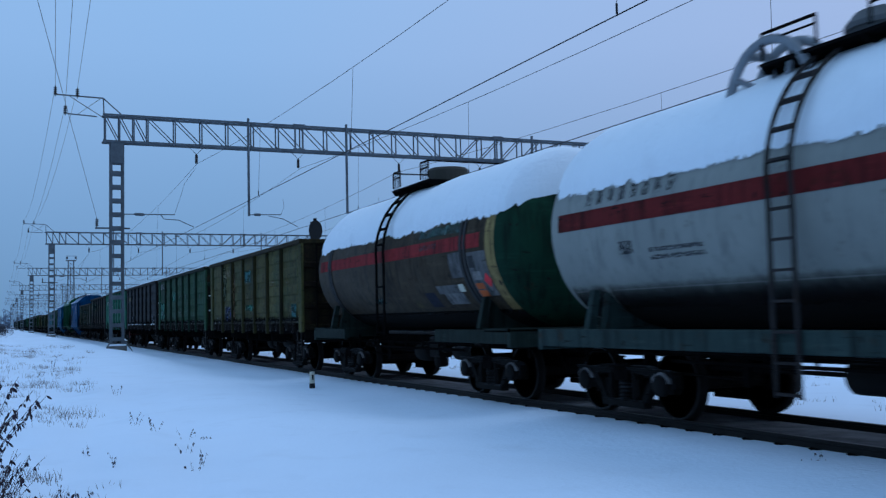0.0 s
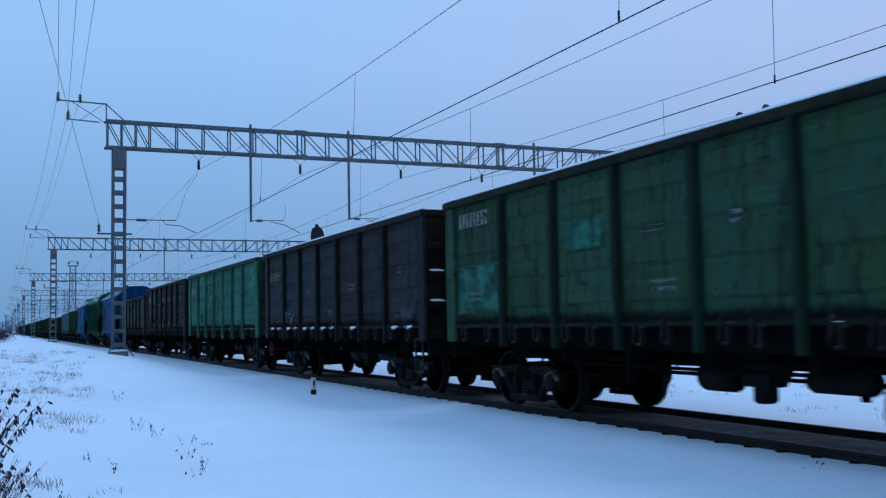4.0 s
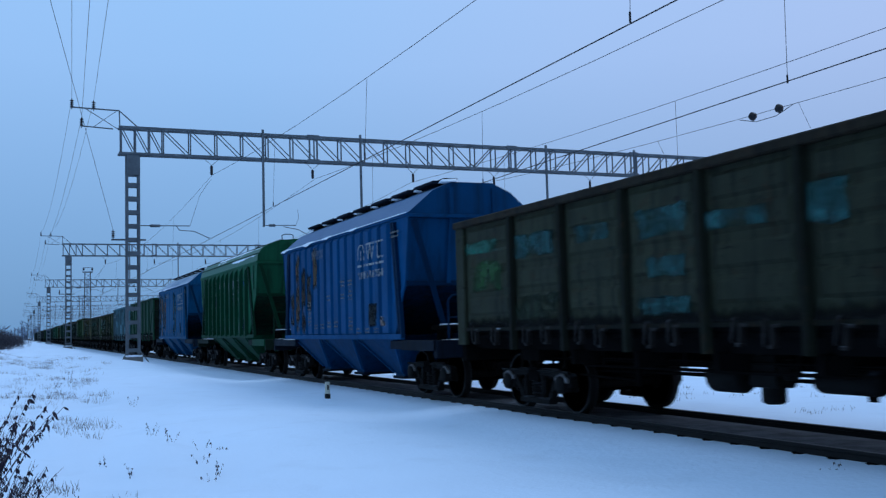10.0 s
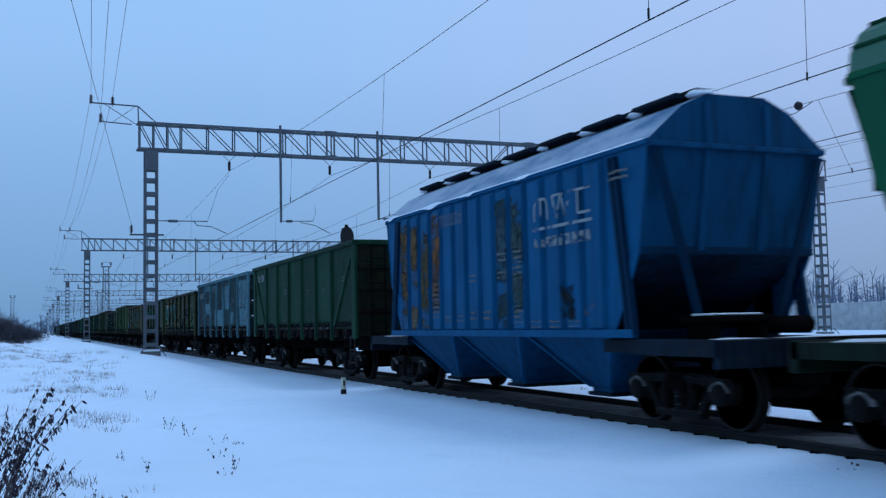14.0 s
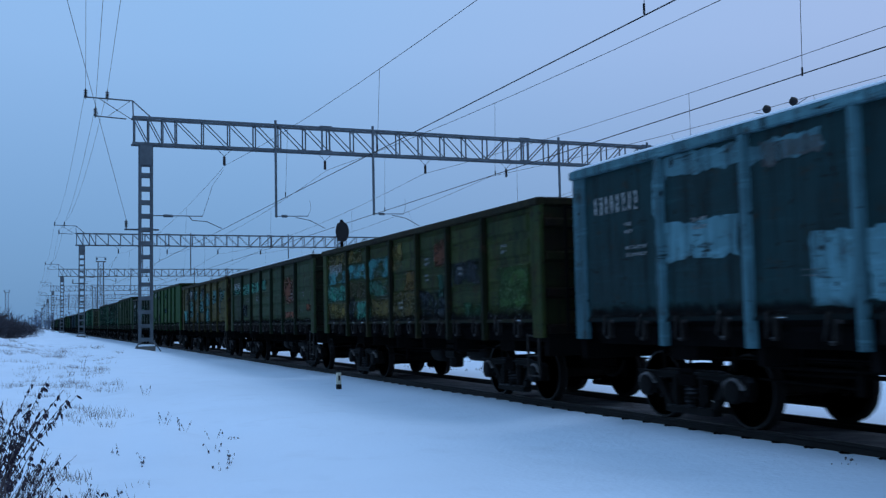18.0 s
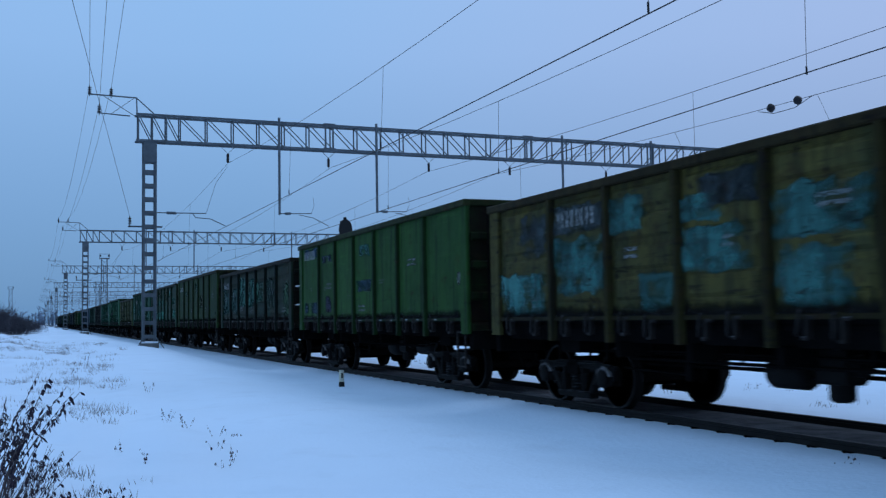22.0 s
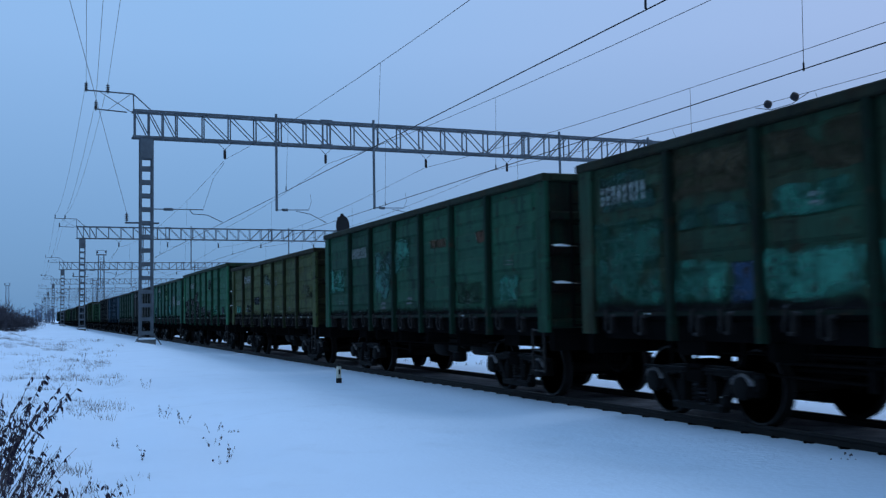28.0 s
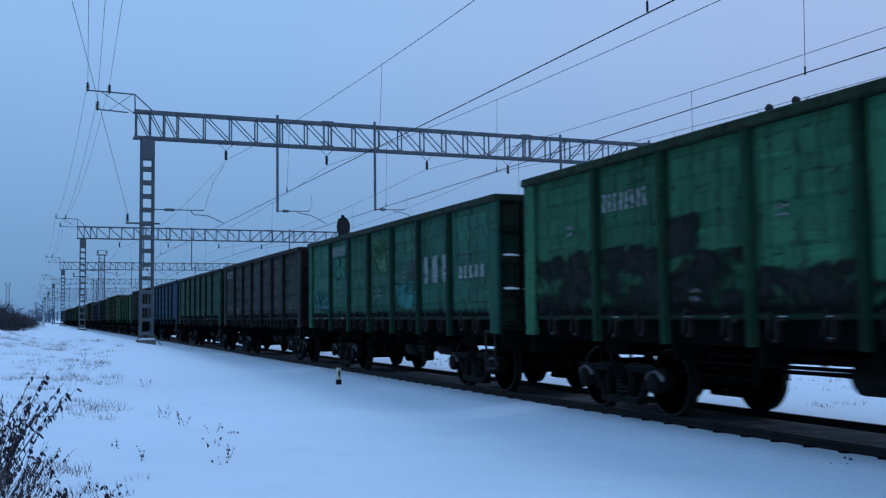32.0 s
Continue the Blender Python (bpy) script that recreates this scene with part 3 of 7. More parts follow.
def brake_gear(wagon, hand_wheel=None):
    part("brake_cylinder", shared("brake_cylinder", lambda g: g.lathe([(-0.36, 0.05), (-0.34, 0.17), (-0.28, 0.205), (0.24, 0.205), (0.30, 0.15), (0.34, 0.05)], 1, 18, (-0.70, -0.23, 0.72)), True), BOGIE, wagon, "black air-brake cylinder")
    part("air_tank", shared("air_tank", lambda g: g.lathe([(-0.50, 0.05), (-0.46, 0.12), (-0.40, 0.145), (0.40, 0.145), (0.46, 0.12), (0.50, 0.05)], 1, 16, (-0.72, -2.28, 0.73)), True), BOGIE, wagon, "black air reservoir")
    part("distributor", shared("distributor", lambda g: [g.slab(-0.92, -0.60, -1.32, -0.86, 0.62, 1.05, 0.04), g.lathe([(0.42, 0.10), (0.45, 0.15), (0.62, 0.15), (0.66, 0.10)], 2, 12, (-0.76, -1.10, 0)), g.lathe([(-1.50, 0.06), (-1.46, 0.13), (-1.30, 0.13)], 1, 12, (-0.76, 0, 0.84))]), BOGIE, wagon)

    def rods(g):
        g.tube((-0.35, -3.4, 0.66), (-0.35, 3.4, 0.70), 0.022)
        g.tube((0.4, -3.4, 0.62), (0.4, 3.4, 0.62), 0.022)
        g.tube((-0.95, -2.6, 0.80), (-0.95, 2.9, 0.80), 0.025)
        g.tube((-0.95, -3.0, 0.92), (-0.95, 3.2, 0.92), 0.016)
        g.tube((-0.45, -5.3, 0.84), (-0.45, 5.3, 0.84), 0.022)
        g.tube((-0.90, -5.2, 0.885), (-0.90, 5.2, 0.885), 0.014)
        for q in (-5.1, -3.6, 3.6, 5.1):
            g.slab(-0.92, -0.88, q - 0.03, q + 0.03, 0.72, 1.06, 0.008)
        g.tube((-0.72, -0.5, 0.66), (-0.72, -0.95, 0.66), 0.03)
        g.tube((-0.60, 0.1, 0.72), (-0.60, 3.3, 0.70), 0.028)
        for q in (-1.75, -0.55, 0.35, 1.15, 2.35):
            g.slab(-0.97, -0.93, q - 0.02, q + 0.02, 0.78, 1.05, 0.006)
        g.slab(-0.9, -0.84, 1.5, 1.62, 0.52, 0.9, 0.01)
        g.slab(-0.5, -0.44, -2.4, -2.28, 0.50, 0.9, 0.01)
        g.tube((-0.85, 1.55, 0.6), (-0.85, 3.2, 0.64), 0.02)
    part("brake_rod", shared("brake_rod", rods), IRON, wagon)
    if hand_wheel:
        def spoked(g):
            g.path([(-1.43, 6.15 + 0.2 * math.cos(a * math.pi / 8), 0.76 + 0.2 * math.sin(a * math.pi / 8)) for a in range(17)], 0.017)
            for a in range(4):
                c, d = 0.2 * math.cos(a * math.pi / 4), 0.2 * math.sin(a * math.pi / 4)
                g.tube((-1.43, 6.15 - c, 0.76 - d), (-1.43, 6.15 + c, 0.76 + d), 0.011)
            g.tube((-1.45, 6.15, 0.76), (-0.2, 6.15, 0.76), 0.02)
        part("hand_brake_wheel", shared("hand_brake_wheel", spoked), hand_wheel, wagon, "spoked hand-brake wheel")


POSTS = (-4.2, -2.52, -0.84, 0.84, 2.52, 4.2)
BAYS = ((4.2, 6.10), (2.52, 4.2), (0.84, 2.52), (-0.84, 0.84), (-2.52, -0.84), (-4.2, -2.52), (-6.10, -4.2))
HALF = 6.43


def ladder_mesh(g, h):
    for y in (-0.19, 0.19):
        g.slab(-0.02, 0.02, y - 0.02, y + 0.02, 0, h, 0.006)
    k = int(h / 0.30)
    for i in range(k + 1):
        z = 0.03 + i * (h - 0.06) / max(1, k)
        g.tube((0, -0.19, z), (0, 0.19, z), 0.014)


def stamp(parent, x, y, z, w, h, mat, name="stencil", label=""):
    """A painted field on the side that faces the road, 3 mm proud."""
    return part(name, shared(("paint_field", round(w, 2), round(h, 2)), lambda g: g.box(-0.003, 0, -w / 2, w / 2, -h / 2, h / 2)), mat, parent, label, pose(x, y, z))


def field(parent, x, y, z, w, h, mat, ragged=0.02, seed=0, name="paint_patch"):
    """A field of repainted or bare sheet with an uneven brushed edge."""
    def build(g):
        ring = []
        n = max(4, int(w / 0.07))
        m = max(4, int(h / 0.07))
        pts = [(-w / 2 + w * k / n, -h / 2) for k in range(n)] + [(w / 2, -h / 2 + h * k / m) for k in range(m)]
        pts += [(w / 2 - w * k / n, h / 2) for k in range(n)] + [(-w / 2, h / 2 - h * k / m) for k in range(m)]
        for a, b in pts:
            da = ragged * (noise.noise((a * 3, b * 3, seed)) * 1.6 + noise.noise((a * 11, b * 11, seed + 5)))
            db = ragged * (noise.noise((a * 3, b * 3, seed + 31)) * 1.6 + noise.noise((a * 11, b * 11, seed + 37)))
            ring.append((a + da, b + db))
        g.prism(ring, 0, -0.004, 0)
    return part(name, shared((name, round(w, 2), round(h, 2), ragged, seed % 3), build), mat, parent, "", pose(x, y, z))


def digits(parent, x, y, z, count, h, mat, seed=1):
    """A stencilled running number, as plain bars of its size."""
    rnd = random.Random(seed)
    w = h * 0.42

    for i in range(count):
        part("stencil_bar", shared(("digit", h), lambda g: g.box(-0.004, 0, -w * 0.60, 0, 0, h)), mat, parent, "", pose(x, y - i * w * 1.35 - rnd.uniform(0, 0.01), z))


def gondola(y, top, colour, colour2=None, rust=0.5, ribs=2, detail=2, snowy=False, patches=(), ragged=0.02, label="", braces=False, dark_rail=True, posts=0.34, icy=False, dabs=False, hand_wheel=None, crisp=False):
    """Open-top wagon: bays between posts, top rail, end walls, drop doors, frame and two bogies."""
    w = thing("gondola_wagon", label, "freight wagon", pose(TRACK, y, 0), "wagons of the train")
    mat = paint(colour, colour2, rust)
    rail = paint(tuple(v * 0.30 + r for v, r in zip(colour, (0.020, 0.013, 0.010))), None, 0.9) if dark_rail else mat
    # end walls: rusty paint, with the gap's deep shade put into the colour
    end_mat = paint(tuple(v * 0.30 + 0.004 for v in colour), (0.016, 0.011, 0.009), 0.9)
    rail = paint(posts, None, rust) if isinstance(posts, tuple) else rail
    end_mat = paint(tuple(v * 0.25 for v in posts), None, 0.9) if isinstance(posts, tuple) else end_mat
    # a number for posts darkens them: shade of their sides, put into the paint
    post_mat = paint(posts, None, rust) if isinstance(posts, tuple) else paint(tuple(v * posts for v in colour), None, rust)
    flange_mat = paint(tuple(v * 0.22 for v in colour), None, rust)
    low = 1.40
    wheels = []
    for m in (Matrix(), FLIP):
        def panel(g, a, b):
            # pressed sheet in one piece: four raised fields, set in from the posts
            a, b = min(a, b), max(a, b)
            base, hi = -1.484 if ribs else -1.512, top - 0.12
            if not ribs:
                g.box(base, -1.450, a, b, low, hi)
                return
            y0, y1, h, d = a + 0.15, b - 0.15, 0.165, 0.033
            mids = [low + 0.24 + (top - 0.36 - low) * (i + 0.42) / 4 for i in range(4)]
            zs = [low] + [z for c in mids for z in (c - h, c + h)] + [hi]
            n = len(zs)
            vs = [(base, y0, z) for z in zs] + [(base, y1, z) for z in zs]
            fs = [(k, n + k, n + k + 1, k + 1) for k in range(0, n, 2)]
            for i, c in enumerate(mids):
                o = len(vs)
                vs += [(base - d, y0 + 0.06, c - h + 0.05), (base - d, y1 - 0.06, c - h + 0.05), (base - d, y1 - 0.06, c + h - 0.05), (base - d, y0 + 0.06, c + h - 0.05)]
                rim = (2 * i + 1, n + 2 * i + 1, n + 2 * i + 2, 2 * i + 2)
                fs += [(o, o + 1, o + 2, o + 3)] + [(rim[q], rim[(q + 1) % 4], o + (q + 1) % 4, o + q) for q in range(4)]
            o = len(vs)
            vs += [(x, y, z) for x in (base, -1.450) for y in (a, b) for z in (low, hi)]
            fs += [(o, *range(n), o + 1), (o + 2, *range(n, 2 * n), o + 3), (o + 4, o + 5, o + 7, o + 6),
                   (o, o + 1, o + 5, o + 4), (o + 2, o + 3, o + 7, o + 6), (o, 0, n, o + 2, o + 6, o + 4), (o + 1, n - 1, 2 * n - 1, o + 3, o + 7, o + 5)]
            g.add(vs, fs)
        if m != Matrix():
            def far_side(g):
                for p in POSTS:
                    g.prism([(-1.49, p - 0.075), (-1.585, p - 0.045), (-1.585, p + 0.045), (-1.49, p + 0.075)], 2, 1.05, top - 0.11)
                panel(g, -6.10, 6.10)
            part("side_wall", shared(("side_wall", top, ribs), far_side), mat, w, "", m)
        for k, (a, b) in enumerate(BAYS) if m == Matrix() else ():
            part("side_panel", shared(("side_panel", k, top, ribs), lambda g: panel(g, a, b)), mat, w, "", m)
        if m == Matrix():
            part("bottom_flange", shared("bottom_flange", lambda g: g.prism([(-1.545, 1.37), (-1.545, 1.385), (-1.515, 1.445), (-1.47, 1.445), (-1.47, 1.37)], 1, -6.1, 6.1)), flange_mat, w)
        for p in POSTS if m == Matrix() else ():
            part("side_post", shared(("side_post", top), lambda g: g.prism([(-1.49, -0.075), (-1.515, -0.075), (-1.585, -0.045), (-1.585, 0.045), (-1.515, 0.075), (-1.49, 0.075)], 2, 1.05, top - 0.11)), post_mat, w, "", m @ pose(0, p, 0))
        for s in (-1, 1):
            part("corner_post", shared(("corner_post", top), lambda g: g.slab(-1.555, -1.47, -0.17, 0.17, 1.12, top - 0.11, 0.02)), post_mat if isinstance(posts, tuple) else mat, w, "", m @ pose(0, s * (HALF - 0.17), 0))
        part("top_rail", shared(("top_rail", top), lambda g: g.slab(-1.60, -1.44, -HALF, HALF, top - 0.13, top, 0.02)), rail, w, "dull top rail with grime", m)
        part("side_sill", shared("side_sill", lambda g: g.prism([(-1.46, 1.42), (-1.40, 1.42), (-1.12, 1.06), (-1.20, 1.04)], 1, -HALF + 0.05, HALF - 0.05)), IRON, w, "", m)
        if snowy:
            part("snow_rim", shared(("snow_rim", top), lambda g: g.slab(-1.59, -1.45, -HALF + 0.1, HALF - 0.1, top - 0.004, top + 0.035, 0.015)), CAP_SNOW, w, "thin line of snow", m)
        if detail > 1 and m == Matrix():
            for k, (a, b) in enumerate(BAYS):
                field(w, -1.5195, (a + b) / 2, 1.53, abs(a - b) - 0.16, 0.22, GRIME, 0.02, k + int(y), "grime_streak")

            def latch(g):
                g.slab(-1.56, -1.47, -0.02, 0.02, 1.14, 1.40, 0.008)
                g.slab(-1.585, -1.53, -0.03, 0.035, 1.13, 1.17, 0.01)
                g.slab(-1.55, -1.48, -0.11, 0.02, 1.36, 1.40, 0.008)
                g.hose([(-1.52, 0.10, 1.47), (-1.56, 0.10, 1.43), (-1.575, 0.085, 1.34), (-1.57, 0.11, 1.25), (-1.55, 0.15, 1.19), (-1.51, 0.17, 1.16)], [0.014, 0.018, 0.02, 0.018, 0.015, 0.012], 5)
            for a, b in BAYS:
                for u in (0.3, 0.72):
                    part("door_latch", shared("door_latch", latch), LATCH, w, "", m @ pose(0, a + (b - a) * u + 0.05 * math.sin(a * 51 + y), 0.02 * math.sin(a * 77 + u * 9), 5 * math.sin(a * 19 + u * 40 + y), 0, 0))
                    if not dabs and math.sin(a * 37 + u * 91 + y) > 0.55:
                        part("snow_dab", shared("snow_speck", lambda g: g.loft([[(-1.56, -0.10, 1.40), (-1.49, -0.10, 1.40), (-1.49, 0.03, 1.40), (-1.56, 0.03, 1.40)], [(-1.55, -0.08, 1.408), (-1.50, -0.09, 1.409), (-1.50, -0.01, 1.408), (-1.55, -0.02, 1.407)]])), CAP_SNOW, w, "", m @ pose(0, a + (b - a) * u, 0))
                    if dabs and math.sin(a * 37 + u * 91) > -0.5:
                        part("snow_dab", shared("snow_dab", lambda g: g.loft([[(-1.565, v, 1.40 - d), (-1.50, v, 1.40 - d), (-1.50, v, 1.402 + h), (-1.55, v, 1.402 + h * 0.8)] for v, h, d in ((-0.19, 0.003, 0.0), (-0.15, 0.028, 0.01), (-0.10, 0.008, 0.004), (-0.05, 0.034, 0.03), (-0.01, 0.012, 0.02), (0.04, 0.03, 0.05), (0.08, 0.006, 0.01), (0.12, 0.02, 0.0), (0.16, 0.002, 0.0))])), CAP_SNOW, w, "", m @ pose(0, a + (b - a) * u, 0))
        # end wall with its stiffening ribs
        e = part("end_wall", shared(("end_wall", top), lambda g: g.box(-1.47, 1.47, -HALF + 0.03, -HALF + 0.08, 1.12, top - 0.12)), end_mat, w, "dark rusty end wall, deep shade in its colour", m)
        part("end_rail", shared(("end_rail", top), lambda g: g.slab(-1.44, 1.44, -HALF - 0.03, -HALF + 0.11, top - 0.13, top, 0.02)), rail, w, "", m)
        if detail > 0:
            for z in (1.25, 1.85, 2.45, 3.0):
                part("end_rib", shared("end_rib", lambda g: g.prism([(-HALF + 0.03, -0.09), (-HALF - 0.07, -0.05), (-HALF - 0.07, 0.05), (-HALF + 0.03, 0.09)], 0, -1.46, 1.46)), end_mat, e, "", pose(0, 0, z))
                if icy and z in (1.85, 2.45):
                    part("rib_snow", shared("rib_snow", lambda g: g.loft([[(x, -HALF - 0.062, 0.05), (x, -HALF + 0.03, 0.05), (x, -HALF + 0.03, 0.06 + h), (x, -HALF - 0.05, 0.055 + h * 0.5)] for x, h in ((-1.42, 0.03), (-1.25, 0.045), (-1.08, 0.012), (-0.9, 0.002), (-0.4, 0.002), (0.2, 0.004), (0.7, 0.015), (1.1, 0.004), (1.4, 0.02))])), CAP_SNOW, e, "", pose(0, 0, z))
            part("end_ladder", shared(("end_ladder", top), lambda g: ladder_mesh(g, top - 1.35)), IRON, e, "", pose(-0.95, -HALF - 0.12, 1.2, 0, 0, 90))
            part("corner_step", shared("corner_step", lambda g: ladder_mesh(g, 0.72)), LATCH, w, "hanging step ladder", m @ pose(-1.50, -HALF + 0.42, 0.46))
        part("buffer_beam", shared("buffer_beam", lambda g: g.slab(-1.45, 1.45, -HALF - 0.02, -HALF + 0.14, 0.82, 1.22, 0.02)), IRON, w, "", m)
        part("coupler", shared("coupler", coupler_mesh), IRON, w, "", m @ pose(0, -HALF + 0.55 - 0.15, 0))
        wheels += add_bogie(w, 4.325 if m == FLIP else -4.325, detail)
        if detail > 0:
            part("body_bolster", shared("body_bolster", lambda g: g.slab(-1.15, 1.15, -4.62, -4.03, 0.85, 1.07, 0.03)), IRON, w, "", m)
        if braces:
            for s in (-1, 1):
                part("end_brace", shared(("end_brace", top, s), lambda g: g.prism([(s * 4.32, 1.45), (s * 4.50, 1.45), (s * 6.15, top - 0.35), (s * 6.15, top - 0.15)], 0, -1.56, -1.49)), mat, w, "", m)
    part("floor", shared("floor", lambda g: g.box(-1.40, 1.40, -HALF + 0.1, HALF - 0.1, 1.24, 1.30)), IRON, w)
    part("centre_sill", shared("centre_sill", lambda g: sill_mesh(g, HALF)), IRON, w)
    if detail > 1:
        for q in (-2.52, -0.84, 0.84, 2.52):
            part("cross_bearer", shared("cross_bearer", lambda g: g.slab(-1.40, 1.40, -0.06, 0.06, 0.84, 1.06, 0.015)), IRON, w, "", pose(0, q, 0))
    if detail > 0:
        brake_gear(w, hand_wheel)
        part("lever_hanger", shared("lever_hanger", lambda g: [g.tube((-0.6, 6.22, 0.95), (-0.6, 5.98, 0.42), 0.022), g.tube((-0.6, 5.72, 0.95), (-0.6, 5.98, 0.42), 0.022), g.tube((-0.64, 5.98, 0.42), (-0.5, 5.98, 0.42), 0.03)]), IRON, w)
    for k, (bay, u0, u1, v0, v1, c) in enumerate(patches):
        a, b = BAYS[bay]
        b, a = b + 0.1, a - 0.1
        yy = [a + (b - a) * u for u in (u0, u1)]
        zz = [low + (top - 0.13 - low) * v for v in (v0, v1)]
        field(w, -1.519, sum(yy) / 2, sum(zz) / 2, abs(yy[1] - yy[0]), zz[1] - zz[0], paint(tuple(v * 1.25 for v in c), None, 0.7, not crisp), ragged, k + int(y))
    WAGONS.append((w, y, wheels))
    return w


WAGONS = []


def tank(y, shell, stripe, frame_mat, label, kind):
    """Tank wagon: barrel with dished ends, straps, saddles, ladder, hatch platform and a cap of snow."""
    w = thing("tank_wagon", label, "tank wagon", pose(TRACK, y, 0), "wagons of the train")
    r, cz, half = 1.5, 2.72, 5.15
    wheels = []

    def barrel(g):
        prof = [(-half - 0.42, 0.30), (-half - 0.36, 0.75), (-half - 0.22, 1.15), (-half - 0.06, 1.40), (-half + 0.1, r), (half - 0.1, r), (half + 0.06, 1.40), (half + 0.22, 1.15), (half + 0.36, 0.75), (half + 0.42, 0.30)]
        g.lathe(prof, 1, 56, (0, 0, cz))
    part("barrel", shared("barrel", barrel, True), shell, w)

    def wrap(g, y0, y1, a0, a1, rr):
        """A band on the near side of the barrel between two angles (degrees up from the side)."""
        n = max(3, int(abs(a1 - a0) / 5))
        ring = []
        for q in (r + 0.001, r + rr):
            an = [radians(a0 + (a1 - a0) * k / n) for k in range(n + 1)]
            if q > r + 0.002:
                an = an[::-1]
            ring += [(-q * math.cos(a), cz + q * math.sin(a)) for a in an]
        g.prism(ring, 1, y0, y1)
    for m in (Matrix(), FLIP):
        part("stripe", shared(("stripe", kind), lambda g: wrap(g, -4.46 if kind else -4.85, 4.85, -1.5, 8.5, 0.006)), stripe, w, "broad red stripe", m)
    for q in (-3.86, -3.70, 4.02, 4.17) if kind else (-4.0, 4.05):
        for m in (Matrix(), FLIP):
            part("strap", shared(("strap", kind), lambda g: wrap(g, -0.05, 0.05, -62, 88, 0.022 if kind else 0.004)), shell if kind == 0 else BLACK, w, "", pose(0, q, 0) @ m)
    if kind == 1:
        part("end_section", shared("end_section", lambda g: g.lathe([(-half - 0.425, 0.31), (-half - 0.365, 0.76), (-half - 0.225, 1.16), (-half - 0.06, 1.408), (-half + 0.1, r + 0.008), (-half + 0.13, r + 0.008), (-half + 0.13, r - 0.05)], 1, 56, (0, 0, cz)), True), paint((0.012, 0.06, 0.036), (0.010, 0.045, 0.030), 0.2), w, "dark green end section")
        part("yellow_band", shared("yellow_band", lambda g: wrap(g, -half + 0.12, -half + 0.45, -52, 75, 0.010)), paint((0.30, 0.24, 0.10), (0.24, 0.19, 0.09), 0.3), w, "faded yellow ring")
        grey = paint((0.21, 0.225, 0.235), (0.15, 0.165, 0.18), 0.4)
        teal = paint((0.10, 0.20, 0.19), (0.07, 0.15, 0.15), 0.8, True)
        for k, (y0, y1, a0, a1, up, pm, lab) in enumerate((
                (-3.66, -3.12, -21, -2.8, 0.004, grey, "grey repainted patch"), (-3.28, -2.45, -43, -33, 0.004, grey, "grey repainted patch"), (-3.28, -2.22, -33, -26, 0.0045, grey, ""),
                (-4.66, -3.92, -37, -4.2, 0.004, grey, "grey placard board"), (-4.16, -3.96, -15, -6.7, 0.008, BLACK, ""), (-4.34, -4.02, -24, -18, 0.008, paint((0.36, 0.37, 0.38), None, 0.4), ""),
                (-4.30, -3.99, -31, -26.5, 0.010, ORANGE, "orange warning plate"), (-4.30, -3.99, -37, -32, 0.010, ORANGE, "orange warning plate"), (-3.45, -3.23, -32, -26, 0.009, POST_WHITE, "white label"),
                (-2.00, -1.50, -45, -31, 0.004, paint((0.022, 0.026, 0.05), None, 0.3), ""), (-0.98, -0.74, -45, -38, 0.004, paint((0.13, 0.11, 0.06), None, 0.3), ""), (0.85, 1.50, -39, -33, 0.004, teal, ""),
                (-3.60, -1.45, 11, 19, 0.004, teal, ""))):
            part("paint_patch", shared(("tank_patch", k), lambda g: wrap(g, y0, y1, a0, a1, up)), pm, w, lab)

        def diamond(g):
            # square placard standing on its corner, bent to the barrel
            ring = [(-4.54, -19.6), (-4.40, -25.0), (-4.54, -30.4), (-4.68, -25.0)]
            g.loft([[(-(r + up) * math.cos(radians(a)), yy, cz + (r + up) * math.sin(radians(a))) for yy, a in ring] for up in (0.002, 0.012)])
        part("placard", shared("placard", diamond), SCARLET, w, "red diamond placard")
        for k in range(7):
            part("lettering_bar", shared("stripe_letter", lambda g: wrap(g, -0.045, 0.045, 2.4, 6.2, 0.010)), DARK_DIGITS, w, "", pose(0, -1.80 - 0.125 * k, 0))
        part("belly_pipe", shared("belly_pipe", lambda g: g.lathe([(-2.6, 0.02), (-2.55, 0.04), (2.2, 0.04), (2.25, 0.02)], 1, 10, (-0.62, 0, 1.12)), True), LATCH, w, "thin frosted pipe under the barrel")
    else:
        for k in range(8):
            part("stencil_bar", shared("tank_digit", lambda g: wrap(g, -0.07, 0.06, 11, 18.5, 0.005)), DARK_DIGITS, w, "", pose(0, 4.05 - 0.27 * k, 0))
        part("stencil_bar", shared("tank_note_a", lambda g: wrap(g, 3.05, 3.33, -18, -11, 0.005)), DARK_DIGITS, w)
        part("stencil_bar", shared("tank_note_b", lambda g: wrap(g, 1.6, 2.7, -24, -16, 0.004)), DARK_LETTERS, w)
        part("soot_band", shared("soot_band", lambda g: wrap(g, -half + 0.2, half - 0.2, -88, -30, 0.005)), BELLY, w, "black belly of the barrel, fading out upwards")

    if kind:
        part("soot_band", shared("soot_band_b", lambda g: wrap(g, -half + 0.1, half - 0.2, -88, -50, 0.013)), BELLY, w, "black belly of the barrel, fading out upwards")
    # cap of snow, thick at the crown and ragged along its edge
    def cap(g):
        rnd = random.Random(4 + kind)
        rows, n = 340, 22
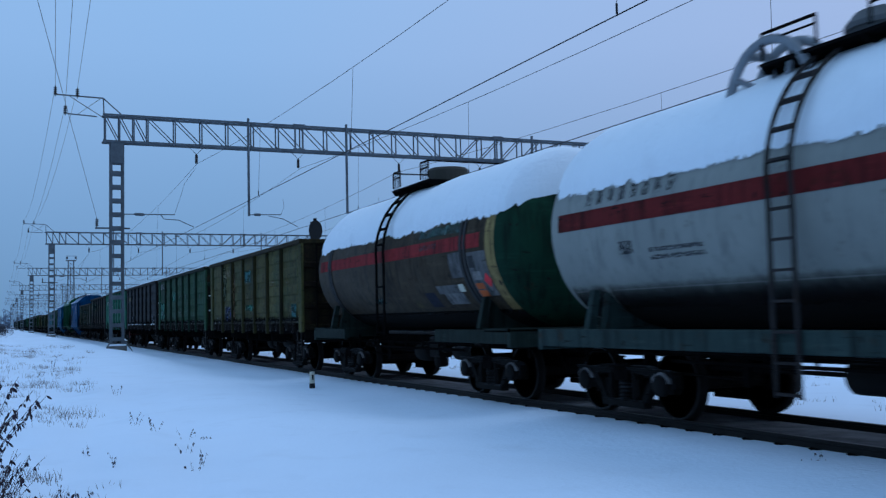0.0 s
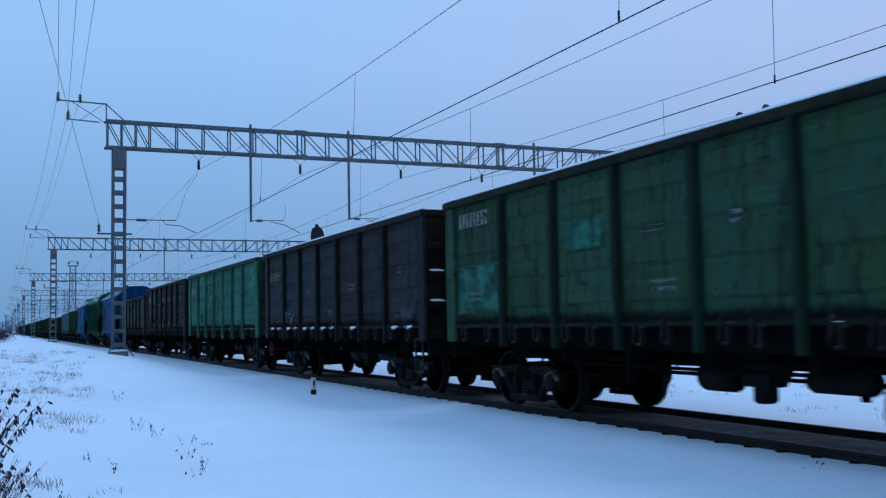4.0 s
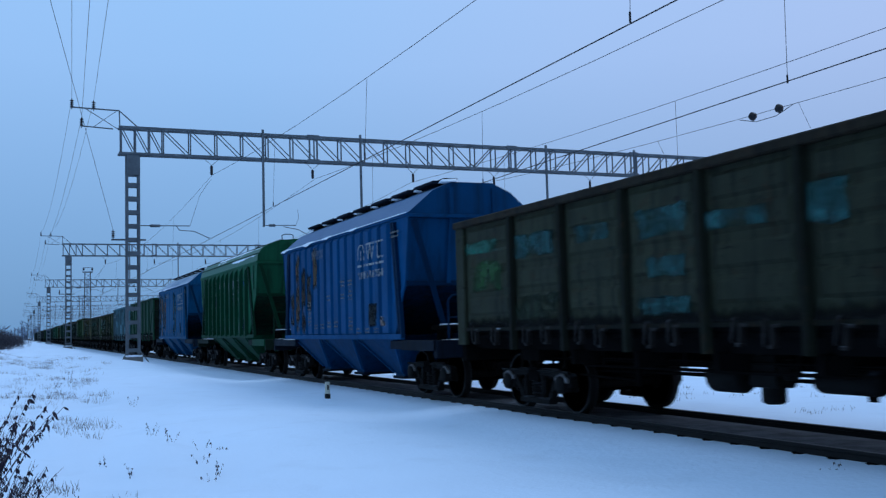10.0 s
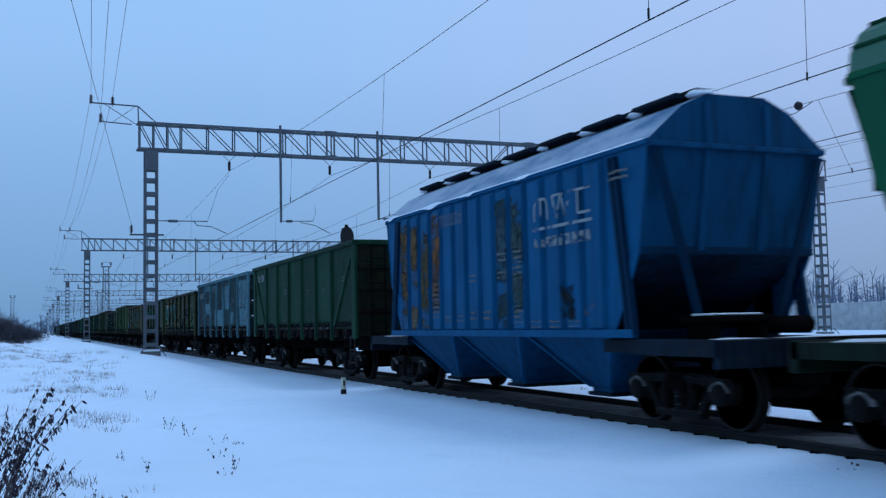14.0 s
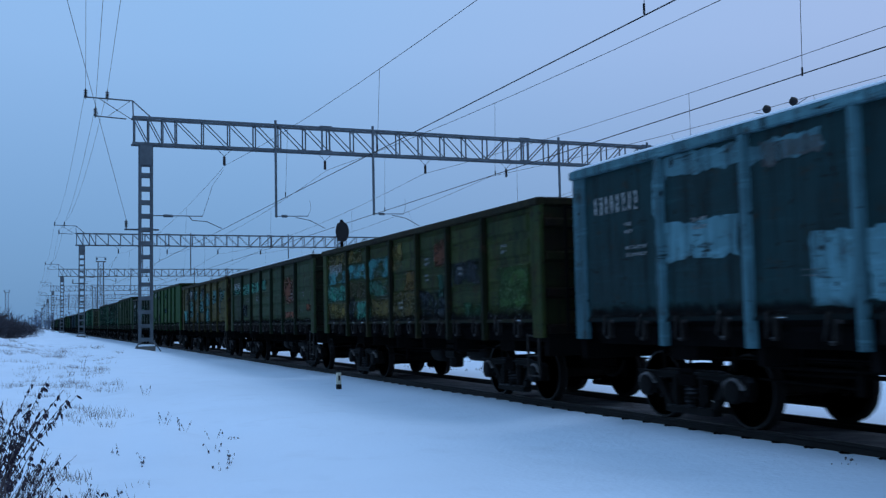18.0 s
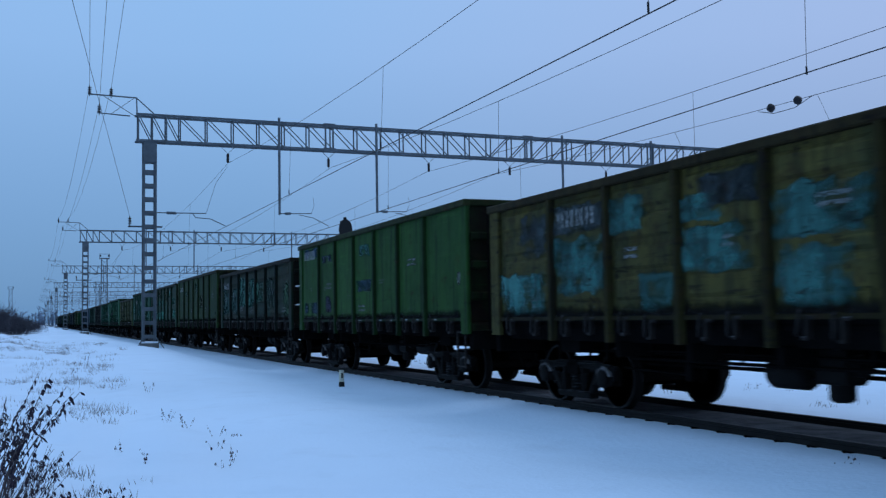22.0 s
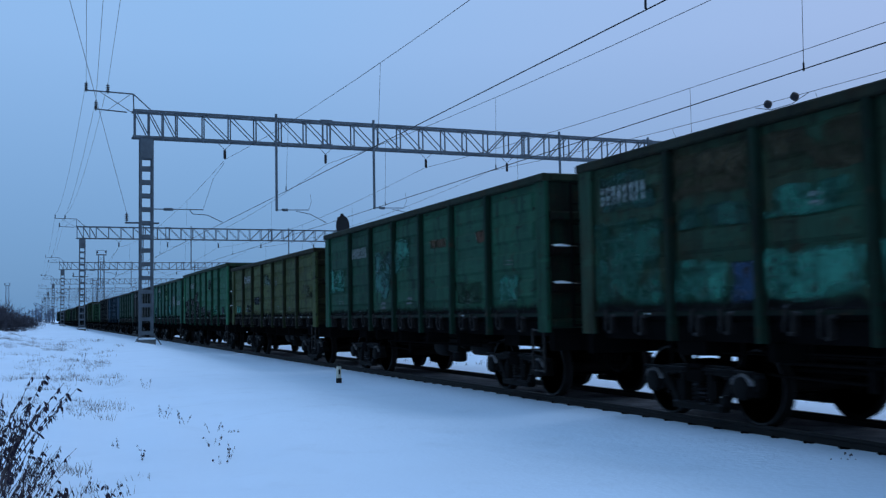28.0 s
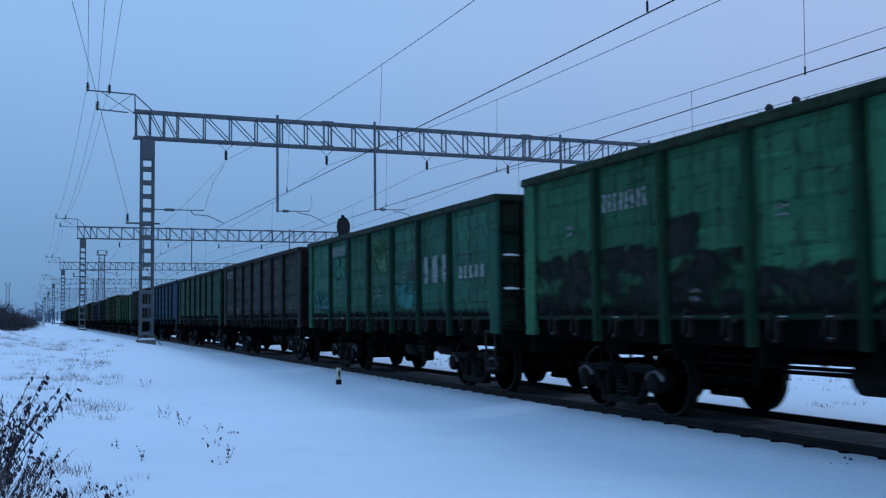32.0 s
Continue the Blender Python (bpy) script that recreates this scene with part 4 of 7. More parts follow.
        edge = [(18 + 5 * noise.noise((k * 0.03, kind * 9, 0)) + 1.4 * noise.noise((k * 0.14, 3, kind)) + 0.9 * noise.noise((k * 0.55, 8, kind)) + 2.6 * rnd.random() ** 2,
                 24 + 5 * noise.noise((k * 0.11, 40 + kind, 0)) + 2 * rnd.random()) for k in range(rows + 1)]
        for k in range(rows + 1):
            t = k / rows
            yy = (-half - (0.31 if kind else 0.22)) + (2 * half + (0.53 if kind else 0.44)) * t
            fall = min(1.0, min(t, 1 - t) * (60 if kind and t < 0.5 else 14))
            for i in range(n + 1):
                pinch = max(0.0, 1 - min(t, 1 - t) * (2 * half + 0.44) / 0.45) ** 1.5
                pinch *= 0.12 if kind and t < 0.5 else 1.0
                e0, e1 = (v + (88 - v) * pinch for v in edge[k])
                a = radians(e0 + (180 - e0 - e1) * i / n)
                q = math.sin(math.pi * i / n) ** 0.55
                lump = 0.03 * noise.noise((a * 3, yy * 0.8, kind)) + 0.012 * noise.noise((a * 12, yy * 4, kind))
                over = max(0.0, abs(yy) - half + 0.1)
                drop = 0.62 * over + 0.5 * over * over
                if kind and t < 0.5 and over > 0:
                    # the cap bulges over the rim and clings to the upper part of the dished end
                    o = -yy - half
                    dish = 1.5 - 0.1 * (o + 0.1) / 0.16 if o < 0.06 else (1.40 - 0.25 * (o - 0.06) / 0.16 if o < 0.22 else 1.15 - 0.40 * (o - 0.22) / 0.14)
                    drop = r - dish - 0.02
                    low_edge = math.degrees(math.asin(min(0.98, (0.42 + 0.95 * max(0.0, o + 0.06) + 0.07 * noise.noise((k * 0.9, 6, 0))) / dish)))
                    a = radians(max(e0, low_edge) + (180 - max(e0, low_edge) - max(e1, low_edge)) * i / n)
                rr = r - drop - 0.015 + (0.20 * q + lump * q + 0.03) * (0.25 + 0.75 * fall)
                g.v.append((-rr * math.cos(a), yy, cz + rr * math.sin(a)))
        for k in range(rows):
            for i in range(n):
                o = k * (n + 1) + i
                g.f.append((o, o + 1, o + n + 2, o + n + 1))
    part("snow_cap", shared(("snow_cap", kind), cap, True), CAP_SNOW, w, "thick cap of fresh snow")
    # walkway, hatch, railings, ladder
    z0 = cz + r
    part("hatch", shared(("hatch", kind), lambda g: [g.lathe([(z0 - 0.1, 0.40), (z0 + 0.40, 0.40), (z0 + 0.40, 0.46), (z0 + 0.46, 0.46), (z0 + 0.60, 0.34), (z0 + 0.64, 0.15)] if kind == 0 else [(z0 - 0.1, 0.46), (z0 + 0.50, 0.46), (z0 + 0.56, 0.42), (z0 + 0.58, 0.1)], 2, 24)]), plain("hatch_paint", (0.10, 0.105, 0.11) if kind == 0 else (0.045, 0.042, 0.034)), w, "round filler hatch")
    for yy in (-0.75, 0.75):
        part("platform", shared("platform", lambda g: g.box(-0.95, 0.95, -0.30, 0.30, z0 + 0.12, z0 + 0.16)), IRON, w, "dark steel walkway", pose(0, yy, 0))
    for xx in (-0.735, 0.735):
        part("platform", shared("platform_side", lambda g: g.box(-0.215, 0.215, -0.45, 0.45, z0 + 0.12, z0 + 0.16)), IRON, w, "dark steel walkway", pose(xx, 0, 0))
    for yy in (-1.0, -0.5, 0.5, 1.0):
        part("bracket", shared("platform_bracket", lambda g: g.prism([(-0.95, z0 + 0.12), (0.95, z0 + 0.12), (0.9, z0 + 0.04), (-0.9, z0 + 0.04)], 1, -0.025, 0.025)), IRON, w, "", pose(0, yy, 0))

    up = 0.52 if kind == 0 else 0.56

    def railing(g, end):
        q0, q1 = ((-1.0, -0.6), (0.6 if kind else 0.15, 1.0))[end]
        g.path([(-0.93, q0, z0 + 0.2), (-0.93, q0, z0 + up), (-0.93, q1, z0 + up), (-0.93, q1, z0 + 0.2)], 0.02)
        g.path([(-0.93, q0, z0 + 0.42), (-0.93, q1, z0 + 0.42)], 0.014)
        if kind:
            for q in (q0 + 0.13, q0 + 0.27):
                g.tube((-0.93, q, z0 + 0.16), (-0.93, q, z0 + up), 0.012)
        if kind and not end:
            g.path([(-0.93, -1.0, z0 + up), (0.93, -1.0, z0 + up)], 0.018)
    for m in (Matrix(), FLIP):
        part("railing", shared(("railing", kind), lambda g: railing(g, 0)), IRON, w, "bent tube railing", m)
        part("railing", shared(("railing_b", kind), lambda g: railing(g, 1)), IRON, w, "bent tube railing", m)
    rung = paint((0.055, 0.052, 0.055), None, 0.6) if kind == 0 else IRON

    def arc(off, a0, a1, yy, n=12):
        return [(-(r + off + 0.16 * k / n) * math.cos(radians(a0 + (a1 - a0) * k / n)), yy, cz + (r + off + 0.16 * k / n) * math.sin(radians(a0 + (a1 - a0) * k / n))) for k in range(n + 1)]
    lw = 0.22 if kind else 0.175
    for yy in (-lw, lw):
        part("ladder_rail", shared(("ladder_rail", kind), lambda g: g.path([(-1.62, 0, 0.52 if kind == 0 else 1.1), (-1.62, 0, cz)] + arc(0.12, 0, 62, 0)[1:], 0.03, 6)), rung, w, "", pose(0, yy + (0.17 if kind else 0.10), 0))
    for k in range(7 if kind == 0 else 4):
        z = (0.56 if kind == 0 else 1.15) + 0.33 * k
        part("ladder_rung", shared(("ladder_rung", kind), lambda g: g.box(-0.03, 0.03, -lw, lw, -0.015, 0.015)), rung, w, "", pose(-1.62, 0.17 if kind else 0.10, z))
    for a in (12, 24, 36, 48):
        p = arc(0.12 + 0.16 * a / 62, a, a, 0, 1)[0]
        part("ladder_rung", shared(("ladder_rung", kind), lambda g: g.box(-0.03, 0.03, -lw, lw, -0.015, 0.015)), rung, w, "", pose(p[0], 0.17 if kind else 0.10, p[2], 0, a, 0))
    if kind == 0:
        hoop = plain("hose_grey", (0.20, 0.22, 0.24), 0.8)
        for yy in (1.0, 1.55):
            part("hose_arch", shared("hose_arch", lambda g: g.hose([(-0.25, 0.70 * math.cos(radians(12 * k)), z0 - 0.36 + 0.80 * math.sin(radians(12 * k))) for k in range(-1, 14)], 0.06, 8), True), hoop, w, "arched grey pipe", pose(-0.65 + 0.82 * (yy - 1.0), 0.95 + 0.08 * (yy - 1.0), 0.06 * (yy - 1.0)))
        for da in (35, 80, 125):
            part("arch_spoke", shared(("arch_spoke", da), lambda g: g.tube((-0.25, 0.70 * math.cos(radians(da)), z0 - 0.36 + 0.80 * math.sin(radians(da))), (-0.1, 0.28 * math.cos(radians(da)), z0 - 0.30 + 0.3 * math.sin(radians(da))), 0.045, 6)), hoop, w, "", pose(-0.65, 0.95, 0))
        part("hose_arch", shared("hose_tie", lambda g: g.tube((-0.90, 0.36, z0 + 0.33), (-0.45, 0.38, z0 + 0.36), 0.055, 8)), hoop, w, "", pose(0, 0.95, 0))
    # frame
    for s in (-1, 1):
        part("side_sill", shared(("tank_sill", kind), lambda g: g.slab(-1.58, -1.42, -5.4, 5.4, 0.98, 1.24, 0.015) if kind == 0 else g.slab(-1.50, -1.38, -5.4, -2.45, 0.98, 1.22, 0.015)), frame_mat, w, "green-grey painted side sill", Matrix() if s < 0 else FLIP)
        if kind:
            part("side_sill", shared("tank_sill_b", lambda g: g.slab(-1.50, -1.38, 3.0, 5.4, 0.98, 1.22, 0.015)), frame_mat, w, "", Matrix() if s < 0 else FLIP)
        m = Matrix() if s < 0 else FLIP
        part("saddle", shared("saddle", lambda g: g.prism([(-1.3, 1.0), (1.3, 1.0), (1.15, 1.75), (0.7, 1.42), (0, 1.24), (-0.7, 1.42), (-1.15, 1.75)], 1, -4.20, -4.04)), frame_mat, w, "", m)
        part("saddle_strut", shared("saddle_strut", lambda g: g.prism([(-1.45, 1.24), (-1.30, 1.24), (-1.22, 1.80), (-1.32, 1.80)], 1, -4.30, -4.18)), frame_mat, w, "", m)
        part("saddle_strut", shared("saddle_strut_b", lambda g: g.prism([(1.45, 1.24), (1.30, 1.24), (1.22, 1.80), (1.32, 1.80)], 1, -4.30, -4.18)), frame_mat, w, "", m)
        part("end_deck", shared("end_deck", lambda g: g.slab(-1.5, 1.5, -5.55, -4.6, 1.18, 1.24, 0.01)), frame_mat, w, "", m)
        part("buffer_beam", shared("tank_beam", lambda g: g.slab(-1.5, 1.5, -5.55, -5.42, 0.92, 1.24, 0.02)), frame_mat, w, "", m)
        part("coupler", shared("coupler", coupler_mesh), IRON, w, "", m @ pose(0, -5.1, 0))
        wheels += add_bogie(w, -3.9 if s < 0 else 3.9)
    part("centre_sill", shared("tank_centre_sill", lambda g: g.slab(-0.2, 0.2, -5.5, 5.5, 0.80, 1.24, 0.02)), IRON, w)
    brake_gear(w)
    WAGONS.append((w, y, wheels))


def hopper(y, colour, label, style, patches=(), texts=(), frost=0.07, railed=True):
    """Covered hopper: ribbed or fluted sides, sloping ends, roof with hatches and outlet hoppers below the sill."""
    w = thing("hopper_wagon", label, "hopper wagon", pose(TRACK, y, 0), "wagons of the train")
    arched = style == "round"
    mat = calm_paint(colour)
    # ribs of the round style: halved colour paints in their shaded faces
    rib_mat = calm_paint(tuple(v * (0.5 if arched else 0.95) for v in colour))
    # braces and stays: colour darkened to draw their shadow edges
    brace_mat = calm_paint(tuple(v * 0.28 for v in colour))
    # end sheets: rain-streaked paint at 0.68, the end's shade put into it
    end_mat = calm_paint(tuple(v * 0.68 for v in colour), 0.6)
    dark = paint(tuple(v * 0.10 + 0.008 for v in colour), None, 0.3)
    # sloping ends: body colour darkened to paint in the shade below the kink
    slope_shade = paint(tuple(v * 0.30 + 0.003 for v in colour), tuple(v * 0.12 + 0.003 for v in colour), 0.7)
    # shaded copy of the body paint for outlets and platform edge
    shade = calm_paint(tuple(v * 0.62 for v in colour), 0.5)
    wheels = []
    # hb: half length at the eave, hk: at the kink, hs: foot of the side sheet
    hb, hk, hs = (5.68, 5.42, 4.30) if arched else (5.40, 5.12, 4.45)
    eave, kink, sill = (3.92, 2.75, 1.34) if arched else (3.92, 2.42, 1.30)
    prof = [(-hk, kink), (-hb, eave), (hb, eave), (hk, kink), (hk - 2.1, sill), (-hk + 2.1, sill)]
    part("body", shared(("hopper_body", style), lambda g: g.prism(prof, 0, -1.53 if arched else -1.51, 1.53)), mat, w)
    if arched:
        arcp = [(-1.53, eave), (-1.50, 4.14), (-1.36, 4.36), (-1.10, 4.54), (-0.7, 4.66), (0, 4.72), (0.7, 4.66), (1.10, 4.54), (1.36, 4.36), (1.50, 4.14), (1.53, eave)]
    else:
        arcp = [(-1.53, eave), (-0.95, 4.42), (-0.5, 4.62), (0.5, 4.62), (0.95, 4.42), (1.53, eave)]
    part("roof", shared(("hopper_roof", style), lambda g: g.prism(arcp, 1, -hb, hb)), frosted(colour, 0.05 if arched else frost), w, "roof under thin frost, sky sheen in its colour")
    # snow lying on the roof
    if arched:
        def strip(g, pts, seed, y0, y1):
            rings = []
            n = 90
            for k in range(n + 1):
                yy = y0 + (y1 - y0) * k / n
                q = max(0.45 if seed == 0 else 0.03, min(1.0, 0.55 + 1.3 * noise.noise((yy * 0.35, seed, 0)) + 0.4 * noise.noise((yy * 2.3, seed, 4))))
                q *= min(1.0, min(k, n - k) / 4 + 0.05)
                (ax, az), (bx, bz), t = pts
                mx, mz = ax + (bx - ax) * (1 - q), az + (bz - az) * (1 - q)
                rings.append([(bx, yy, bz - 0.01), (mx, yy, mz - 0.01), (mx - 0.006, yy, mz + t * 0.4 * q), (bx - 0.006, yy, bz + t * q)])
            g.loft(rings)
        for i, (a, b, t, y0, y1) in enumerate((((-1.10, 4.54), (-0.42, 4.68), 0.05, -5.4, 5.4), ((-1.44, 4.25), (-1.25, 4.44), 0.03, -5.3, 2.5), ((-1.52, 4.03), (-1.49, 4.16), 0.02, -5.2, -1.2))):
            part("roof_snow", shared(("roof_snow", i), lambda g: strip(g, (a, b, t), i * 7.0, y0, y1)), CAP_SNOW, w, "uneven strip of snow")
        for z, xx in ((4.20, -1.478), (4.47, -1.225)):
            part("roof_seam", shared(("roof_seam", z), lambda g: g.slab(xx - 0.02, xx + 0.01, -hb + 0.02, hb - 0.02, z - 0.018, z + 0.018, 0.006)), rib_mat, w)
    else:
        def drift(g):
            # wind-packed snow caught along the eave, thick and thin by turns
            rings = []
            for k in range(121):
                yy = -hb + 0.05 + (2 * hb - 0.1) * k / 120
                d = max(0.004, 0.10 * noise.noise((yy * 0.9, 5, 0)) + 0.04 * noise.noise((yy * 4, 2, 0)) - 0.012)
                d += 0.06 * math.exp(-((yy - 2.4) / 0.35) ** 2)
                rings.append([(-1.60, yy, eave - 0.01), (-1.53, yy, eave + 0.002), (-1.53 + d * 1.6, yy, eave + d * 1.6 * 0.86), (-1.55, yy, eave + 0.02 + d * 0.5), (-1.605, yy, eave - d * 1.2)])
            g.loft(rings)
        part("roof_snow", shared("roof_snow_eave", drift), CAP_SNOW, w, "ragged line of snow on the eave")
        for k in range(8):
            part("snow_clump", shared("snow_clump", lambda g: g.loft([[(x - 0.24 * q, v * 0.6, 4.615), (x + 0.24 * q, v * 0.6, 4.615), (x + 0.16 * q, v * 0.6, 4.62 + 0.08 * q), (x - 0.18 * q, v * 0.6, 4.62 + 0.06 * q)] for x, v, q in ((-0.5, -0.32, 0.3), (-0.5, -0.12, 1.0), (-0.52, 0.1, 0.8), (-0.5, 0.3, 0.2))]), True), CAP_SNOW, w, "", pose(0, -5.25 + 1.5 * k, 0))

    def rib(g, q):
        # rounded at its head, where it runs out under the roof
        g.loft([[(-1.52, q - 0.055, z), (-1.53 - d, q - 0.04, z), (-1.53 - d, q + 0.04, z), (-1.52, q + 0.055, z)] for z, d in ((sill - 0.02, 0.13), (3.56, 0.13), (3.70, 0.10), (3.80, 0.03), (3.84, 0.0))])

    def flute(g, q):
        g.loft([[(-1.50, q - 0.23, z), (-1.50 - d, q - 0.19, z), (-1.50 - d, q + 0.19, z), (-1.50, q + 0.23, z)] for z, d in ((sill - 0.02, 0.0), (sill + 0.06, 0.10), (eave - 0.16, 0.10), (eave - 0.05, 0.0))])
    ribs = [3.98 - 0.9 * k for k in range(10)] if arched else [4.03 - 0.62 * k for k in range(14)]
    for q in ribs:
        if arched:
            part("side_rib", shared("hopper_rib", lambda g: rib(g, 0)), rib_mat, w, "", pose(0, q, 0))
        else:
            part("side_flute", shared("hopper_flute", lambda g: flute(g, 0)), rib_mat, w, "", pose(0, q, 0))
    part("side_wall", shared(("hopper_far_side", style), lambda g: [(rib if arched else flute)(g, q) for q in ribs]), rib_mat, w, "", FLIP)
    for m in (Matrix(), FLIP):
        if arched:
            for z in (1.97, 2.51, 3.03, 3.52):
                part("side_belt", shared("hopper_belt", lambda g: g.prism([(-1.525, -0.03), (-1.56, -0.018), (-1.56, 0.0), (-1.525, 0.02)], 1, -4.1, 4.0)), rib_mat, w, "", m @ pose(0, 0, z))
        for e in (-1, 1):
            # side sheet drawn down past the sloping end, stiffened by a doubled brace
            part("end_gusset", shared(("hopper_gusset", style, e), lambda g: g.prism([(e * hk, kink), (e * hs, sill), (e * (hk - 2.1), sill)], 0, -1.53, -1.50)), mat, w, "", m)
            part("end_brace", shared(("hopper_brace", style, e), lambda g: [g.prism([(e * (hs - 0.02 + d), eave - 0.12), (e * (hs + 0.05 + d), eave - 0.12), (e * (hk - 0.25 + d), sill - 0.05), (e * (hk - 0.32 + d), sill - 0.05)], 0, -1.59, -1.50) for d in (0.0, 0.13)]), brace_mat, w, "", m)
            if arched:
                part("end_stiffener", shared(("hopper_stiffener", e), lambda g: g.slab(-1.56, -1.52, e * 5.15 - 0.03, e * 5.15 + 0.03, 2.95, 3.80, 0.008)), rib_mat, w, "", m)
        part("side_sill", shared(("hopper_sill", style), lambda g: g.slab(-1.60, -1.50, -hk + 0.15, hk - 0.15, sill - 0.09, sill + 0.03, 0.012)), rib_mat, w, "", m)
        part("eave_rail", shared(("eave_rail", style), lambda g: g.slab(-1.56, -1.51, -hb, hb, eave - 0.06, eave + 0.01, 0.008)), mat, w, "", m)
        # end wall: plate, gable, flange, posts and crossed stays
        part("end_wall", shared(("hopper_end", style), lambda g: g.loft([[(-1.525, -hb - 0.006, eave), (1.525, -hb - 0.006, eave), (1.525, -hb + 0.02, eave), (-1.525, -hb + 0.02, eave)], [(-1.525, -hk - 0.006, kink), (1.525, -hk - 0.006, kink), (1.525, -hk + 0.02, kink), (-1.525, -hk + 0.02, kink)]])), end_mat, w, "streaked end sheet, darkened for the shade at the end", m)
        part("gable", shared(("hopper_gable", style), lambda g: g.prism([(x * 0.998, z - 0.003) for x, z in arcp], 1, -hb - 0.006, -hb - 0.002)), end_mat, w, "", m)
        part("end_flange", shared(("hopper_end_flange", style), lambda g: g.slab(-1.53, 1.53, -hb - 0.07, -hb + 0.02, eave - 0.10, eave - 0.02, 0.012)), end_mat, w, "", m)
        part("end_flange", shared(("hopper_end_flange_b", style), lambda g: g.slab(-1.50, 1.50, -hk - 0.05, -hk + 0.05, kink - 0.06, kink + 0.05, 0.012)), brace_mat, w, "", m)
        for x in (-0.52, 0.52):
            part("end_post", shared(("hopper_end_post", style), lambda g: g.loft([[(-0.05, -hb - 0.05, 4.50), (0.05, -hb - 0.05, 4.50), (0.05, -hb + 0.05, 4.50), (-0.05, -hb + 0.05, 4.50)], [(-0.05, -hb - 0.05, eave), (0.05, -hb - 0.05, eave), (0.05, -hb + 0.05, eave), (-0.05, -hb + 0.05, eave)], [(-0.05, -hk - 0.05, kink), (0.05, -hk - 0.05, kink), (0.05, -hk + 0.05, kink), (-0.05, -hk + 0.05, kink)]])), end_mat, w, "", m @ pose(x, 0, 0))
        part("end_slope", shared(("end_slope", style), lambda g: g.prism([(-hk - 0.006, kink - 0.02), (-hk + 2.09, sill - 0.006), (-hk + 2.15, sill - 0.006), (-hk + 0.06, kink - 0.02)], 0, -1.495, 1.495)), slope_shade, w, "sloping end sheet with shade in its colour", m)
        for e in (-1, 1):
            part("end_stay", shared(("hopper_stay", style, e), lambda g: g.loft([[(e * 1.42 + a, -hb - 0.02 - c, eave - 0.15) for a, c in ((-0.06, 0), (0.06, 0), (0.06, 0.06), (-0.06, 0.06))], [(e * 0.62 + a, -hk - 0.12 - c, 1.2) for a, c in ((-0.06, 0), (0.06, 0), (0.06, 0.06), (-0.06, 0.06))]])), brace_mat, w, "", m)
        part("platform", shared("hopper_platform", lambda g: g.slab(-1.52, 1.52, -6.72, -4.1, 1.00, 1.18, 0.015)), dark, w, "dark end platform dusted with snow", m)
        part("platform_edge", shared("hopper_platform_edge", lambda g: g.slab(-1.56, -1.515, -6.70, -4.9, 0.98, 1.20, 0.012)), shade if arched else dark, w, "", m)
        part("platform_snow", shared("platform_snow", lambda g: g.loft([[(x, -6.6 + d, 1.178), (x, -5.9 - d, 1.178), (x, -6.0 - d, 1.185 + q), (x, -6.5 + d, 1.185 + q)] for x, d, q in ((-1.35, 0.3, 0.0), (-0.9, 0.1, 0.02), (-0.3, 0.26, 0.005), (0.2, 0.2, 0.015), (0.9, 0.05, 0.02), (1.35, 0.3, 0.0))])), CAP_SNOW, w, "", m)
        part("brake_bracket", shared("hopper_brake_bracket", lambda g: [g.slab(-0.95, 0.2, -5.75, -5.15, 1.40, 1.50, 0.02), g.slab(-0.85, -0.7, -5.7, -5.2, 1.16, 1.42, 0.02), g.slab(0.0, 0.14, -5.7, -5.2, 1.16, 1.42, 0.02), g.lathe([(-0.5, 0.05), (-0.42, 0.12), (0.3, 0.12), (0.36, 0.06)], 0, 14, (0.75, -5.5, 1.36))]), IRON, w, "brake gear on the platform", m)
        part("bracket_snow", shared("bracket_snow", lambda g: g.slab(-0.8, 0.05, -5.68, -5.25, 1.498, 1.53, 0.02)), CAP_SNOW, w, "", m)
        part("buffer_beam", shared("hopper_beam", lambda g: g.slab(-1.52, 1.52, -6.76, -6.62, 0.84, 1.2, 0.02)), dark, w, "", m)

        def rail(g):
            g.path([(-1.2, -6.65, 1.2), (-1.2, -6.65, 2.0), (-1.1, -6.65, 2.1), (1.3, -6.65, 2.1), (1.4, -6.65, 2.0), (1.4, -6.65, 1.2)], 0.022)
            g.path([(-1.2, -6.65, 1.65), (1.4, -6.65, 1.65)], 0.016)
            g.path([(0, -6.65, 1.2), (0, -6.65, 2.1)], 0.016)
        if railed and m != FLIP:
            part("platform_railing", shared("platform_railing", rail), brace_mat, w, "", m)
        part("coupler", shared("coupler", coupler_mesh), IRON, w, "", m @ pose(0, -6.3, 0))
        wheels += add_bogie(w, -5.25 if m != FLIP else 5.25)
    # outlet hoppers, folded sheet with a rolled lower edge
    hw, bw, bx, pitch = (1.12, 0.45, 0.62, 2.26) if arched else (1.46, 0.30, 0.85, 2.95)
    for q in (-pitch, 0.0, pitch):
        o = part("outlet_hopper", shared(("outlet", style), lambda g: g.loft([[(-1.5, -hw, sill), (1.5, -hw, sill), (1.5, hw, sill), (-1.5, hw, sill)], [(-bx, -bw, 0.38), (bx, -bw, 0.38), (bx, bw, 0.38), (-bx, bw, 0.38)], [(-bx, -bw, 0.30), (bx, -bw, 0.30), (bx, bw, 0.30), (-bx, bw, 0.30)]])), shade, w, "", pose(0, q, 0))
